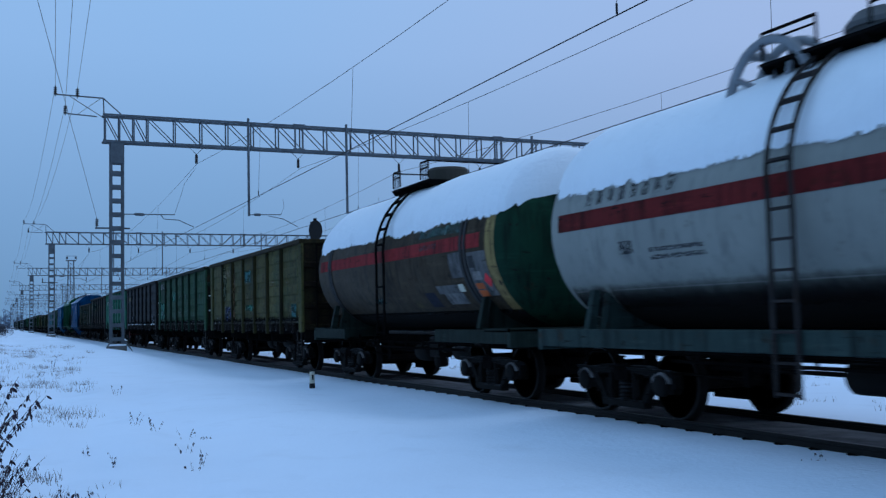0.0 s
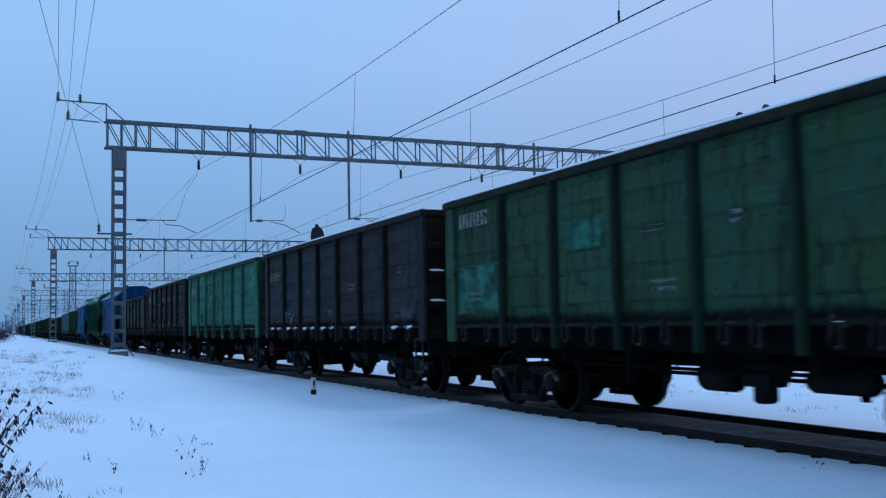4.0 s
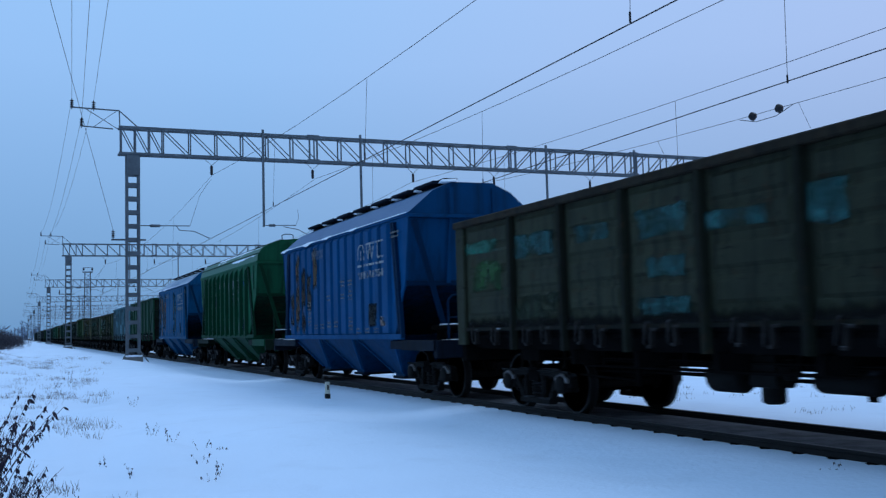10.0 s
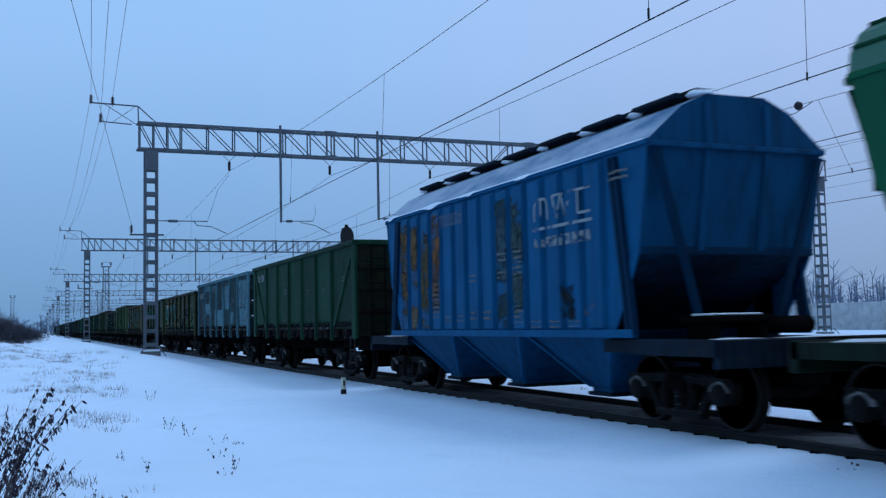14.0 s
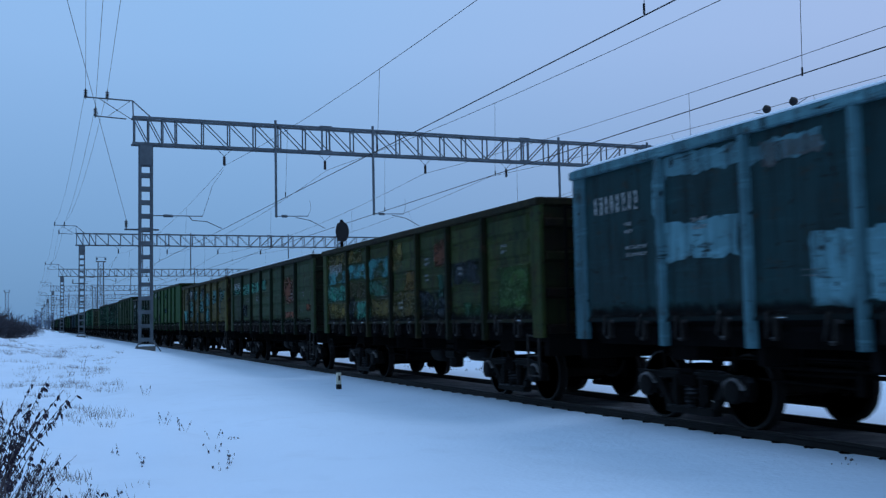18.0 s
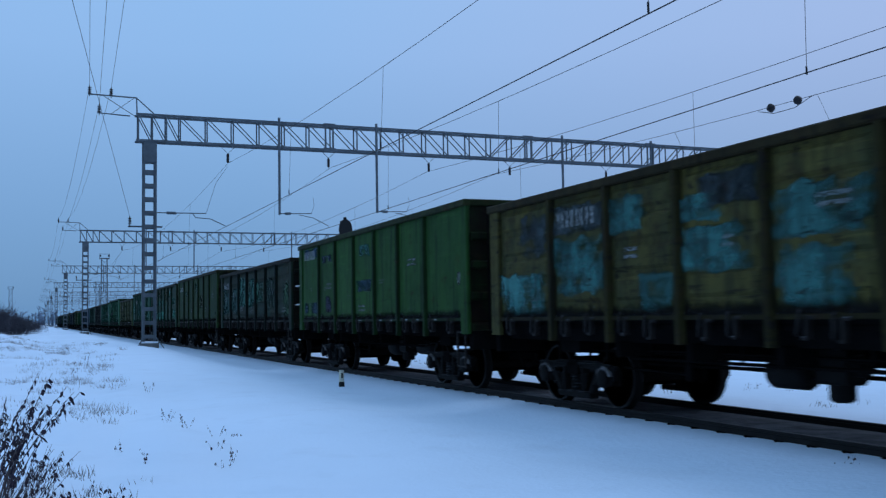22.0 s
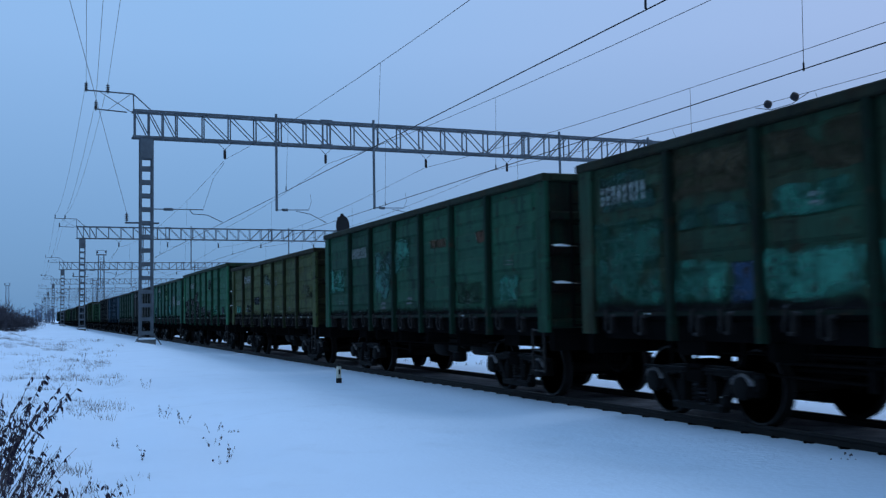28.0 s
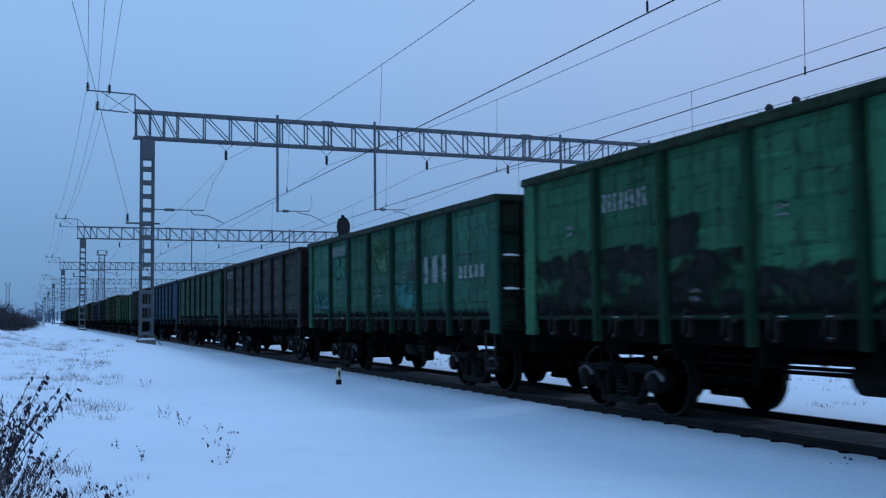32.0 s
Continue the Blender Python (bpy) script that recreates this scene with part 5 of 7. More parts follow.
        for u in (-0.93, 0.93):
            part("outlet_rib", shared(("outlet_rib", style, u), lambda g: g.loft([[(-1.505 - a, u * hw + c, sill - 0.02) for a, c in ((0, -0.035), (0.05, -0.035), (0.05, 0.035), (0, 0.035))], [(-bx - 0.02 - a, u * bw + c, 0.40) for a, c in ((0, -0.03), (0.05, -0.03), (0.05, 0.03), (0, 0.03))]])), rib_mat, o)
        part("outlet_flange", shared(("outlet_flange", style), lambda g: g.slab(-bx - 0.06, bx + 0.06, -bw - 0.05, bw + 0.05, 0.27, 0.33, 0.015)), dark, o)
    part("centre_sill", shared("hopper_centre_sill", lambda g: g.slab(-0.2, 0.2, -6.7, 6.7, 0.82, 1.12, 0.02)), IRON, w)
    # running board and hatches on the roof
    part("running_board", shared("running_board", lambda g: [g.box(-0.62, -0.30, -hb + 0.1, hb - 0.1, 4.69, 4.715)] + [g.box(-0.6, -0.56, q, q + 0.05, 4.58, 4.70) for q in [-5 + k for k in range(11)]]), IRON, w, "dark running board")
    if not arched:
        for k in range(7):
            part("roof_hatch", shared("roof_hatch", lambda g: g.slab(-0.80, -0.25, -0.55, 0.55, 4.625, 4.69, 0.02)), dark, w, "", pose(0, -4.5 + 1.5 * k, 0))
    for x in (-0.6, 0.25) if arched else ():
        part("roof_rail", shared("roof_rail", lambda g: g.path([(0, 0, 4.55), (0, 0, 4.84), (0.1, 0, 4.88), (0.32, 0, 4.88), (0.4, 0, 4.84), (0.4, 0, 4.55)], 0.014)), IRON, w, "", pose(x, -hb + 0.12, 0))
    face = -1.532 if arched else -1.602
    for k, (y0, z0, pw, ph, c) in enumerate(patches):
        field(w, face, y0, z0, pw, ph, c if not isinstance(c, tuple) else paint(c, None, 0.3, True), 0.03, k)
    for k, (y0, z0, pw, ph) in enumerate(texts):
        stamp(w, face - 0.003, y0, z0, pw, ph, LETTERS, "stencil_text")
    # painted emblem as plain shapes: an arch, two wedges and a corner piece over broken bars
    t, e0, zt = 0.042, -0.70 if arched else -2.22, 3.06 if arched else 3.10
    hgt = 0.36

    def stroke(g, pts):
        for (a, b), (c, d) in zip(pts, pts[1:]):
            u = Vector((c - a, d - b))
            nrm = Vector((-u.y, u.x)).normalized() * t / 2
            g.prism([(a + nrm.x, b + nrm.y), (c + nrm.x, d + nrm.y), (c - nrm.x, d - nrm.y), (a - nrm.x, b - nrm.y)], 0, -0.004, 0)
    arch = [(0, 0), (0, hgt * 0.7), (-0.08, hgt * 0.95), (-0.22, hgt), (-0.36, hgt * 0.95), (-0.44, hgt * 0.7), (-0.44, 0)]
    for key, shapes in (("emblem_arch", (arch, [(-0.22, 0), (-0.22, hgt)])), ("emblem_wedges", ([(-0.60, hgt), (-0.74, 0), (-0.88, hgt), (-0.60, hgt)], [(-0.88, hgt), (-1.02, 0), (-1.16, hgt), (-0.88, hgt)])), ("emblem_corner", ([(-1.28, hgt), (-1.76, hgt)], [(-1.40, hgt), (-1.40, 0), (-1.76, 0)]))):
        part("emblem_stroke", shared(key, lambda g: [stroke(g, q) for q in shapes]), EMBLEM, w, "", pose(face - 0.004, e0, zt))
    for i in range(3):
        stamp(w, face - 0.004, e0 - 0.24 - 0.64 * i, zt - 0.13, 0.56, 0.05, EMBLEM, "emblem_bar")
    for i in range(9):
        stamp(w, face - 0.004, e0 - 0.05 - 0.205 * i, zt - 0.36, 0.13, 0.17, EMBLEM_WORN, "lettering_bar")
    WAGONS.append((w, y, wheels))
    return w


# ---- the train ----
TEAL, CYAN, OCHRE, SLATE, SKYB, BRICK = (0.035, 0.20, 0.15), (0.05, 0.225, 0.235), (0.125, 0.105, 0.028), (0.018, 0.03, 0.038), (0.10, 0.25, 0.31), (0.15, 0.055, 0.03)
SOOT, MAROON = (0.020, 0.023, 0.023), (0.034, 0.015, 0.014)
PALE, GREYED, PURPLE = (0.055, 0.20, 0.195), (0.05, 0.075, 0.085), (0.035, 0.05, 0.105)
tank(7.897, streaked_white(), paint((0.22, 0.028, 0.03), (0.16, 0.02, 0.022), 0.3), paint((0.04, 0.075, 0.075), None, 0.4), "white tank wagon with a red stripe and snow on top", 0)
tank(19.917, paint((0.076, 0.062, 0.043), (0.058, 0.045, 0.032), 0.6, False, 0.09), paint((0.33, 0.034, 0.040), (0.24, 0.025, 0.03), 0.4), paint((0.025, 0.045, 0.04), None, 0.4), "black tank wagon with red stripe, green end and snow cap", 1)

C = {2 + k: 32.887 + 13.92 * k for k in range(6)}
C[8] = C[7] + 6.96 + 7.34
C[9], C[10] = C[8] + 14.68, C[8] + 29.36
for k in range(11, 43):
    C[k] = C[10] + 7.34 + 6.96 + 13.92 * (k - 11)

gondola(C[2], 3.72, (0.112, 0.108, 0.042), (0.072, 0.092, 0.044), 0.7, patches=((3, 0.25, 0.8, 0.62, 0.80, CYAN), (6, 0.2, 0.45, 0.06, 0.24, CYAN), (1, 0.2, 0.75, 0.02, 0.28, (0.03, 0.05, 0.13)), (3, 0.2, 0.8, 0.18, 0.28, TEAL), (1, 0.6, 0.95, 0.3, 0.95, (0.05, 0.075, 0.035)), (2, 0.75, 1.0, 0.02, 0.95, (0.08, 0.05, 0.02))), posts=0.42, label="olive-green open wagon with faded panels and rust")
gondola(C[3], 3.72, (0.034, 0.108, 0.070), (0.038, 0.102, 0.048), 0.4, snowy=True, icy=True, patches=((2, 0.2, 0.8, 0.5, 0.72, TEAL), (0, 0.1, 0.9, 0.1, 0.5, TEAL)), label="dark green open wagon with snow along its rim")
gondola(C[4], 3.74, (0.038, 0.041, 0.048), (0.030, 0.032, 0.037), 0.3, snowy=True, icy=True, patches=((1, 0.3, 0.95, 0.04, 0.24, (0.09, 0.11, 0.14)), (6, 0.2, 0.7, 0.05, 0.2, (0.07, 0.09, 0.11))), dabs=True, hand_wheel=RED, label="dark grey open wagon with ochre stencils")
gondola(C[5], 3.75, (0.045, 0.235, 0.165), (0.030, 0.165, 0.115), 0.35, patches=((1, 0.3, 0.7, 0.1, 0.3, (0.04, 0.10, 0.14)), (3, 0.2, 0.8, 0.35, 0.5, (0.10, 0.24, 0.14)), (2, 0.1, 0.9, 0.6, 0.8, (0.06, 0.26, 0.22))), posts=0.8, label="turquoise-green open wagon with stained panels")
gondola(C[6], 3.72, (0.019, 0.025, 0.029), (0.024, 0.020, 0.020), 0.8, patches=((0, 0.0, 1.0, 0.0, 0.27, MAROON), (1, 0.0, 1.0, 0.0, 0.27, MAROON), (2, 0.0, 1.0, 0.0, 0.27, MAROON), (3, 0.0, 1.0, 0.0, 0.27, MAROON), (4, 0.0, 1.0, 0.0, 0.27, MAROON), (5, 0.0, 1.0, 0.0, 0.27, MAROON), (6, 0.0, 1.0, 0.0, 0.27, MAROON), (0, 0.1, 0.7, 0.72, 0.88, (0.020, 0.095, 0.070)), (1, 0.2, 0.9, 0.55, 0.82, (0.018, 0.080, 0.052)), (2, 0.1, 0.9, 0.62, 0.80, (0.020, 0.095, 0.070)), (3, 0.1, 0.95, 0.55, 0.78, (0.017, 0.07, 0.042)), (5, 0.2, 0.7, 0.05, 0.14, (0.020, 0.095, 0.070)), (0, 0.2, 0.9, 0.05, 0.4, (0.03, 0.045, 0.05))), label="sooty black open wagon with teal paint patches")
gondola(C[7], 3.42, (0.044, 0.054, 0.034), (0.036, 0.044, 0.030), 0.5, ribs=1, patches=((0, 0.2, 0.8, 0.35, 0.65, (0.045, 0.15, 0.055)), (0, 0.2, 0.95, 0.72, 0.84, TEAL), (1, 0.2, 0.9, 0.62, 0.82, (0.030, 0.115, 0.118)), (2, 0.25, 0.8, 0.66, 0.80, (0.030, 0.115, 0.118)), (3, 0.2, 0.8, 0.62, 0.82, (0.030, 0.115, 0.118)), (3, 0.25, 0.7, 0.33, 0.48, (0.030, 0.115, 0.118)), (3, 0.2, 0.8, 0.08, 0.20, (0.030, 0.115, 0.118)), (4, 0.3, 0.9, 0.6, 0.72, (0.030, 0.115, 0.118)), (5, 0.6, 0.98, 0.55, 0.78, (0.030, 0.115, 0.118)), (1, 0.1, 0.9, 0.08, 0.3, (0.03, 0.05, 0.03))), label="low dark olive open wagon with turquoise squares")

BLUE = (0.003, 0.106, 0.300)
RUSTY = (0.085, 0.06, 0.034)
flute_y = [4.03 - 0.62 * k for k in range(14)]
blue_texts = [(flute_y[k], z, 0.3, h) for k, z, h in ((4, 1.55, 0.1), (5, 1.56, 0.12), (8, 2.62, 0.2), (8, 2.3, 0.12), (9, 2.62, 0.2), (9, 2.35, 0.3), (9, 1.6, 0.3), (6, 2.3, 0.14), (3, 2.1, 0.4), (3, 1.75, 0.3), (6, 1.6, 0.2), (7, 1.6, 0.24), (10, 1.42, 0.12), (11, 1.42, 0.12), (12, 1.42, 0.1), (1, 1.5, 0.1))] + [(-4.75, 3.52, 0.5, 0.14)]
hopper(C[8], BLUE, "blue covered hopper wagon with fluted sides", "flat", [(flute_y[0], 2.1, 0.42, 1.2, RUSTY), (flute_y[1], 2.55, 0.42, 2.3, RUSTY), (flute_y[2], 2.3, 0.42, 1.9, (0.06, 0.05, 0.04)), (flute_y[3], 2.5, 0.42, 1.2, (0.05, 0.05, 0.045)), (flute_y[4], 3.15, 0.42, 1.15, RUSTY), (-3.2, 1.78, 0.60, 0.56, SLATE), (-3.88, 1.62, 0.40, 0.26, (0.22, 0.20, 0.19))], blue_texts)
hopper(C[9], (0.017, 0.155, 0.080), "green covered hopper wagon with a rounded snowy roof", "round", [(-3.66, 3.26, 0.66, 0.20, (0.02, 0.20, 0.60)), (-3.66, 1.76, 0.76, 0.46, PURPLE), (-2.72, 2.06, 0.5, 0.40, (0.035, 0.30, 0.20)), (-1.0, 1.62, 0.5, 0.3, (0.03, 0.22, 0.12)), (1.75, 2.12, 0.5, 0.42, (0.035, 0.32, 0.22)), (-2.75, 3.22, 0.7, 0.3, GREYED), (3.53, 3.3, 0.7, 0.7, PURPLE), (3.53, 2.75, 0.7, 0.4, PURPLE), (2.65, 3.3, 0.6, 0.4, GREYED), (2.65, 2.75, 0.72, 0.5, PURPLE), (2.65, 2.2, 0.6, 0.4, GREYED), (1.75, 2.75, 0.7, 0.5, PURPLE), (1.75, 3.4, 0.6, 0.5, PURPLE), (3.53, 1.65, 0.6, 0.4, PURPLE), (2.65, 1.62, 0.6, 0.3, GREYED)], [(2.65 - 0.9 * k, 1.60 + 0.05 * (k % 2), 0.6, h) for k, h in enumerate((0.2, 0.16, 0.3, 0.3, 0.2, 0.36, 0.36))] + [(3.5, 2.2, 0.4, 0.2), (2.65, 2.25, 0.4, 0.2), (0.8, 2.2, 0.3, 0.16), (-4.9, 3.45, 0.36, 0.26), (-2.7, 3.2, 0.6, 0.2), (3.5, 1.6, 0.5, 0.1)])
hopper(C[10], (0.008, 0.145, 0.345), "blue covered hopper wagon with rusty flutes", "flat", [(flute_y[0], 2.5, 0.42, 2.3, (0.16, 0.11, 0.045)), (flute_y[1], 2.9, 0.42, 1.4, (0.20, 0.13, 0.05)), (flute_y[1], 1.6, 0.42, 0.5, (0.12, 0.10, 0.06)), (flute_y[2], 2.5, 0.42, 2.2, (0.17, 0.14, 0.06)), (flute_y[3], 2.7, 0.42, 2.0, (0.22, 0.11, 0.035)), (flute_y[8], 2.5, 0.42, 2.3, (0.04, 0.10, 0.13)), (flute_y[9], 2.5, 0.42, 2.3, (0.05, 0.11, 0.12)), (-3.2, 1.76, 0.5, 0.58, SLATE), (-3.88, 1.64, 0.30, 0.24, (0.24, 0.18, 0.16))], blue_texts, frost=0.55, railed=False)

gondola(C[11], 3.70, (0.014, 0.072, 0.040), (0.011, 0.060, 0.034), 0.1, ribs=0, braces=True, dark_rail=False, posts=0.9, label="clean dark green open wagon with diagonal end braces")
gondola(C[12], 3.66, (0.017, 0.058, 0.068), (0.020, 0.050, 0.056), 0.4, ribs=0, snowy=True, patches=((0, 0.03, 0.12, 0.0, 0.98, SKYB), (1, 0.1, 0.9, 0.86, 0.98, SKYB), (1, 0.15, 0.9, 0.36, 0.58, SKYB), (2, 0.04, 0.42, 0.05, 0.42, SKYB), (2, 0.3, 0.95, 0.83, 0.94, SKYB), (3, 0.1, 0.9, 0.08, 0.42, SKYB), (4, 0.15, 0.80, 0.42, 0.90, SKYB), (4, 0.05, 0.95, 0.88, 0.97, (0.06, 0.12, 0.14)), (5, 0.6, 0.95, 0.1, 0.34, SKYB), (6, 0.10, 0.92, 0.42, 0.93, SKYB), (6, 0.06, 0.80, 0.06, 0.40, SKYB), (6, 0.60, 0.68, 0.70, 0.82, (0.02, 0.06, 0.07)), (6, 0.15, 0.24, 0.16, 0.24, BRICK), (2, 0.3, 0.8, 0.82, 0.92, (0.10, 0.12, 0.13))), posts=SKYB, icy=True, ragged=0.05, crisp=True, label="slate-blue open wagon with pale blue flaking patches")
gondola(C[13], 3.42, (0.048, 0.068, 0.020), (0.030, 0.055, 0.022), 0.9, patches=((0, 0.02, 0.98, 0.55, 0.76, CYAN), (0, 0.02, 0.98, 0.30, 0.54, TEAL), (0, 0.0, 1.0, 0.80, 0.99, (0.09, 0.08, 0.025)), (0, 0.0, 1.0, 0.04, 0.28, OCHRE), (1, 0.0, 1.0, 0.58, 0.78, CYAN), (1, 0.25, 1.0, 0.80, 0.99, OCHRE), (1, 0.0, 0.6, 0.02, 0.28, TEAL), (1, 0.62, 0.98, 0.02, 0.36, SLATE), (1, 0.0, 0.95, 0.32, 0.55, (0.07, 0.07, 0.03)), (2, 0.0, 1.0, 0.55, 0.82, CYAN), (2, 0.0, 1.0, 0.33, 0.54, (0.03, 0.13, 0.09)), (2, 0.05, 0.85, 0.02, 0.30, OCHRE), (3, 0.55, 1.0, 0.62, 0.95, OCHRE), (3, 0.0, 1.0, 0.05, 0.36, (0.095, 0.085, 0.03)), (3, 0.05, 0.5, 0.36, 0.6, (0.11, 0.075, 0.02)), (4, 0.02, 0.35, 0.25, 0.5, (0.02, 0.12, 0.09)), (4, 0.1, 0.9, 0.02, 0.36, SLATE), (4, 0.05, 0.45, 0.58, 0.88, BRICK), (5, 0.05, 0.95, 0.36, 0.62, SLATE), (5, 0.05, 0.6, 0.05, 0.2, (0.03, 0.12, 0.06)), (6, 0.1, 0.7, 0.1, 0.5, (0.04, 0.10, 0.03))), hand_wheel=BOGIE, label="patchwork olive open wagon with yellow and turquoise fields")
gondola(C[14], 3.44, (0.036, 0.072, 0.036), (0.045, 0.062, 0.030), 0.6, snowy=True, patches=((0, 0.0, 1.0, 0.62, 0.78, TEAL), (1, 0.0, 1.0, 0.60, 0.80, TEAL), (2, 0.0, 1.0, 0.60, 0.80, TEAL), (3, 0.5, 1.0, 0.62, 0.82, TEAL), (5, 0.05, 0.9, 0.32, 0.78, BRICK), (5, 0.1, 0.9, 0.1, 0.2, BRICK), (6, 0.05, 0.35, 0.2, 0.3, BRICK), (1, 0.4, 0.9, 0.15, 0.4, SLATE)), label="dull green open wagon with a turquoise stripe and rust")
gondola(C[15], 3.44, (0.120, 0.112, 0.034), (0.075, 0.085, 0.036), 1.0, patches=((0, 0.15, 0.95, 0.02, 0.40, PALE), (0, 0.1, 0.6, 0.5, 0.9, GREYED), (1, 0.06, 0.95, 0.20, 0.66, PALE), (1, 0.1, 0.9, 0.68, 0.92, GREYED), (2, 0.45, 0.98, 0.62, 0.90, PALE), (2, 0.1, 0.55, 0.05, 0.32, PALE), (3, 0.15, 0.92, 0.28, 0.60, PALE), (3, 0.1, 0.7, 0.70, 0.93, GREYED), (3, 0.45, 0.95, 0.62, 0.8, PALE), (4, 0.08, 0.98, 0.45, 0.76, PALE), (4, 0.25, 0.9, 0.05, 0.42, PALE), (6, 0.2, 0.6, 0.55, 0.8, PALE), (6, 0.62, 0.78, 0.2, 0.9, GREYED), (5, 0.2, 0.8, 0.5, 0.8, PALE)), ragged=0.06, label="blotchy ochre open wagon with pale blue repainted fields")
gondola(C[16], 3.72, (0.036, 0.115, 0.028), (0.028, 0.095, 0.026), 0.25, ribs=0, patches=((0, 0.05, 0.85, 0.86, 0.985, (0.015, 0.05, 0.10)), (1, 0.2, 0.8, 0.75, 0.85, (0.02, 0.05, 0.09)), (3, 0.25, 0.7, 0.74, 0.87, (0.05, 0.22, 0.20)), (3, 0.2, 0.85, 0.33, 0.47, (0.02, 0.07, 0.10)), (0, 0.1, 0.9, 0.1, 0.25, (0.02, 0.06, 0.09)), (1, 0.3, 0.6, 0.1, 0.32, (0.02, 0.025, 0.05)), (6, 0.03, 0.15, 0.3, 0.42, (0.12, 0.16, 0.14))), label="bright green open wagon, freshly painted")
gondola(C[17], 3.45, (0.018, 0.040, 0.030), (0.028, 0.036, 0.020), 0.7, patches=((0, 0.2, 0.9, 0.1, 0.8, (0.02, 0.08, 0.07)), (1, 0.2, 0.9, 0.1, 0.7, (0.02, 0.075, 0.07)), (2, 0.15, 0.85, 0.3, 0.9, (0.035, 0.16, 0.13)), (3, 0.2, 0.8, 0.25, 0.85, (0.035, 0.17, 0.14)), (4, 0.3, 0.9, 0.35, 0.75, (0.02, 0.10, 0.07)), (5, 0.1, 0.9, 0.2, 0.8, (0.02, 0.06, 0.045)), (6, 0.1, 0.5, 0.1, 0.7, (0.025, 0.08, 0.04))), icy=True, label="grimy dark open wagon with teal patches")
gondola(C[18], 3.75, (0.040, 0.085, 0.030), (0.030, 0.070, 0.030), 0.5, ribs=0, patches=((1, 0.2, 0.7, 0.6, 0.75, (0.05, 0.12, 0.08)), (3, 0.1, 0.7, 0.65, 0.9, (0.025, 0.10, 0.06)), (6, 0.1, 0.4, 0.15, 0.22, TEAL), (4, 0.2, 0.8, 0.3, 0.6, (0.05, 0.06, 0.03))), label="mossy green open wagon")
gondola(C[19], 3.66, (0.028, 0.082, 0.052), (0.044, 0.062, 0.036), 0.6, patches=((0, 0.08, 0.95, 0.05, 0.62, (0.02, 0.11, 0.08)), (0, 0.2, 0.9, 0.68, 0.94, (0.03, 0.12, 0.10)), (1, 0.35, 0.98, 0.04, 0.32, TEAL), (1, 0.03, 0.32, 0.05, 0.28, (0.02, 0.05, 0.10)), (1, 0.1, 0.95, 0.50, 0.63, (0.03, 0.13, 0.10)), (1, 0.1, 0.9, 0.68, 0.95, (0.055, 0.05, 0.03)), (2, 0.05, 0.95, 0.05, 0.34, TEAL), (2, 0.1, 0.9, 0.50, 0.66, TEAL), (2, 0.1, 0.9, 0.70, 0.95, (0.05, 0.05, 0.03)), (3, 0.1, 0.95, 0.05, 0.34, TEAL), (3, 0.1, 0.9, 0.5, 0.66, (0.03, 0.14, 0.10)), (4, 0.1, 0.9, 0.6, 0.9, (0.05, 0.06, 0.03)), (6, 0.1, 0.75, 0.12, 0.36, (0.02, 0.16, 0.11)), (6, 0.1, 0.75, 0.5, 0.68, (0.02, 0.17, 0.12)), (5, 0.2, 0.7, 0.7, 0.9, TEAL)), label="dark teal open wagon with brighter repainted fields")
gondola(C[20], 3.70, (0.022, 0.098, 0.058), (0.018, 0.078, 0.050), 0.35, patches=((0, 0.3, 0.9, 0.3, 0.6, TEAL), (2, 0.1, 0.5, 0.3, 0.7, (0.02, 0.06, 0.06)), (2, 0.2, 0.8, 0.2, 0.7, (0.04, 0.15, 0.13)), (3, 0.4, 0.9, 0.45, 0.8, TEAL), (4, 0.2, 0.7, 0.64, 0.72, (0.07, 0.05, 0.03)), (5, 0.1, 0.35, 0.62, 0.72, (0.09, 0.05, 0.03)), (5, 0.2, 0.9, 0.1, 0.3, (0.02, 0.07, 0.04)), (6, 0.4, 0.75, 0.1, 0.32, TEAL)), icy=True, label="green open wagon with teal patches and white stencils")
gondola(C[21], 3.43, (0.090, 0.118, 0.046), (0.064, 0.098, 0.042), 0.8, patches=((0, 0.3, 0.7, 0.1, 0.25, TEAL), (3, 0.2, 0.8, 0.6, 0.8, (0.07, 0.13, 0.10)), (2, 0.3, 0.8, 0.25, 0.4, SLATE), (6, 0.1, 0.4, 0.3, 0.5, (0.05, 0.06, 0.03)), (1, 0.2, 0.6, 0.1, 0.25, SLATE)), label="yellowish olive open wagon with rusty scratches")
gondola(C[22], 3.72, (0.044, 0.190, 0.106), (0.034, 0.150, 0.086), 0.4, patches=((0, 0.02, 0.98, 0.0, 0.47, SOOT), (1, 0.02, 0.98, 0.0, 0.46, SOOT), (2, 0.02, 0.98, 0.0, 0.38, SOOT), (2, 0.55, 0.98, 0.34, 0.60, SOOT), (3, 0.02, 0.98, 0.0, 0.27, SOOT), (4, 0.3, 0.98, 0.0, 0.18, SOOT), (4, 0.2, 0.7, 0.6, 0.8, (0.02, 0.06, 0.04)), (5, 0.3, 0.9, 0.1, 0.25, (0.03, 0.16, 0.10)), (6, 0.3, 0.6, 0.08, 0.22, SLATE)), icy=True, label="sea-green open wagon with a sooty lower corner")
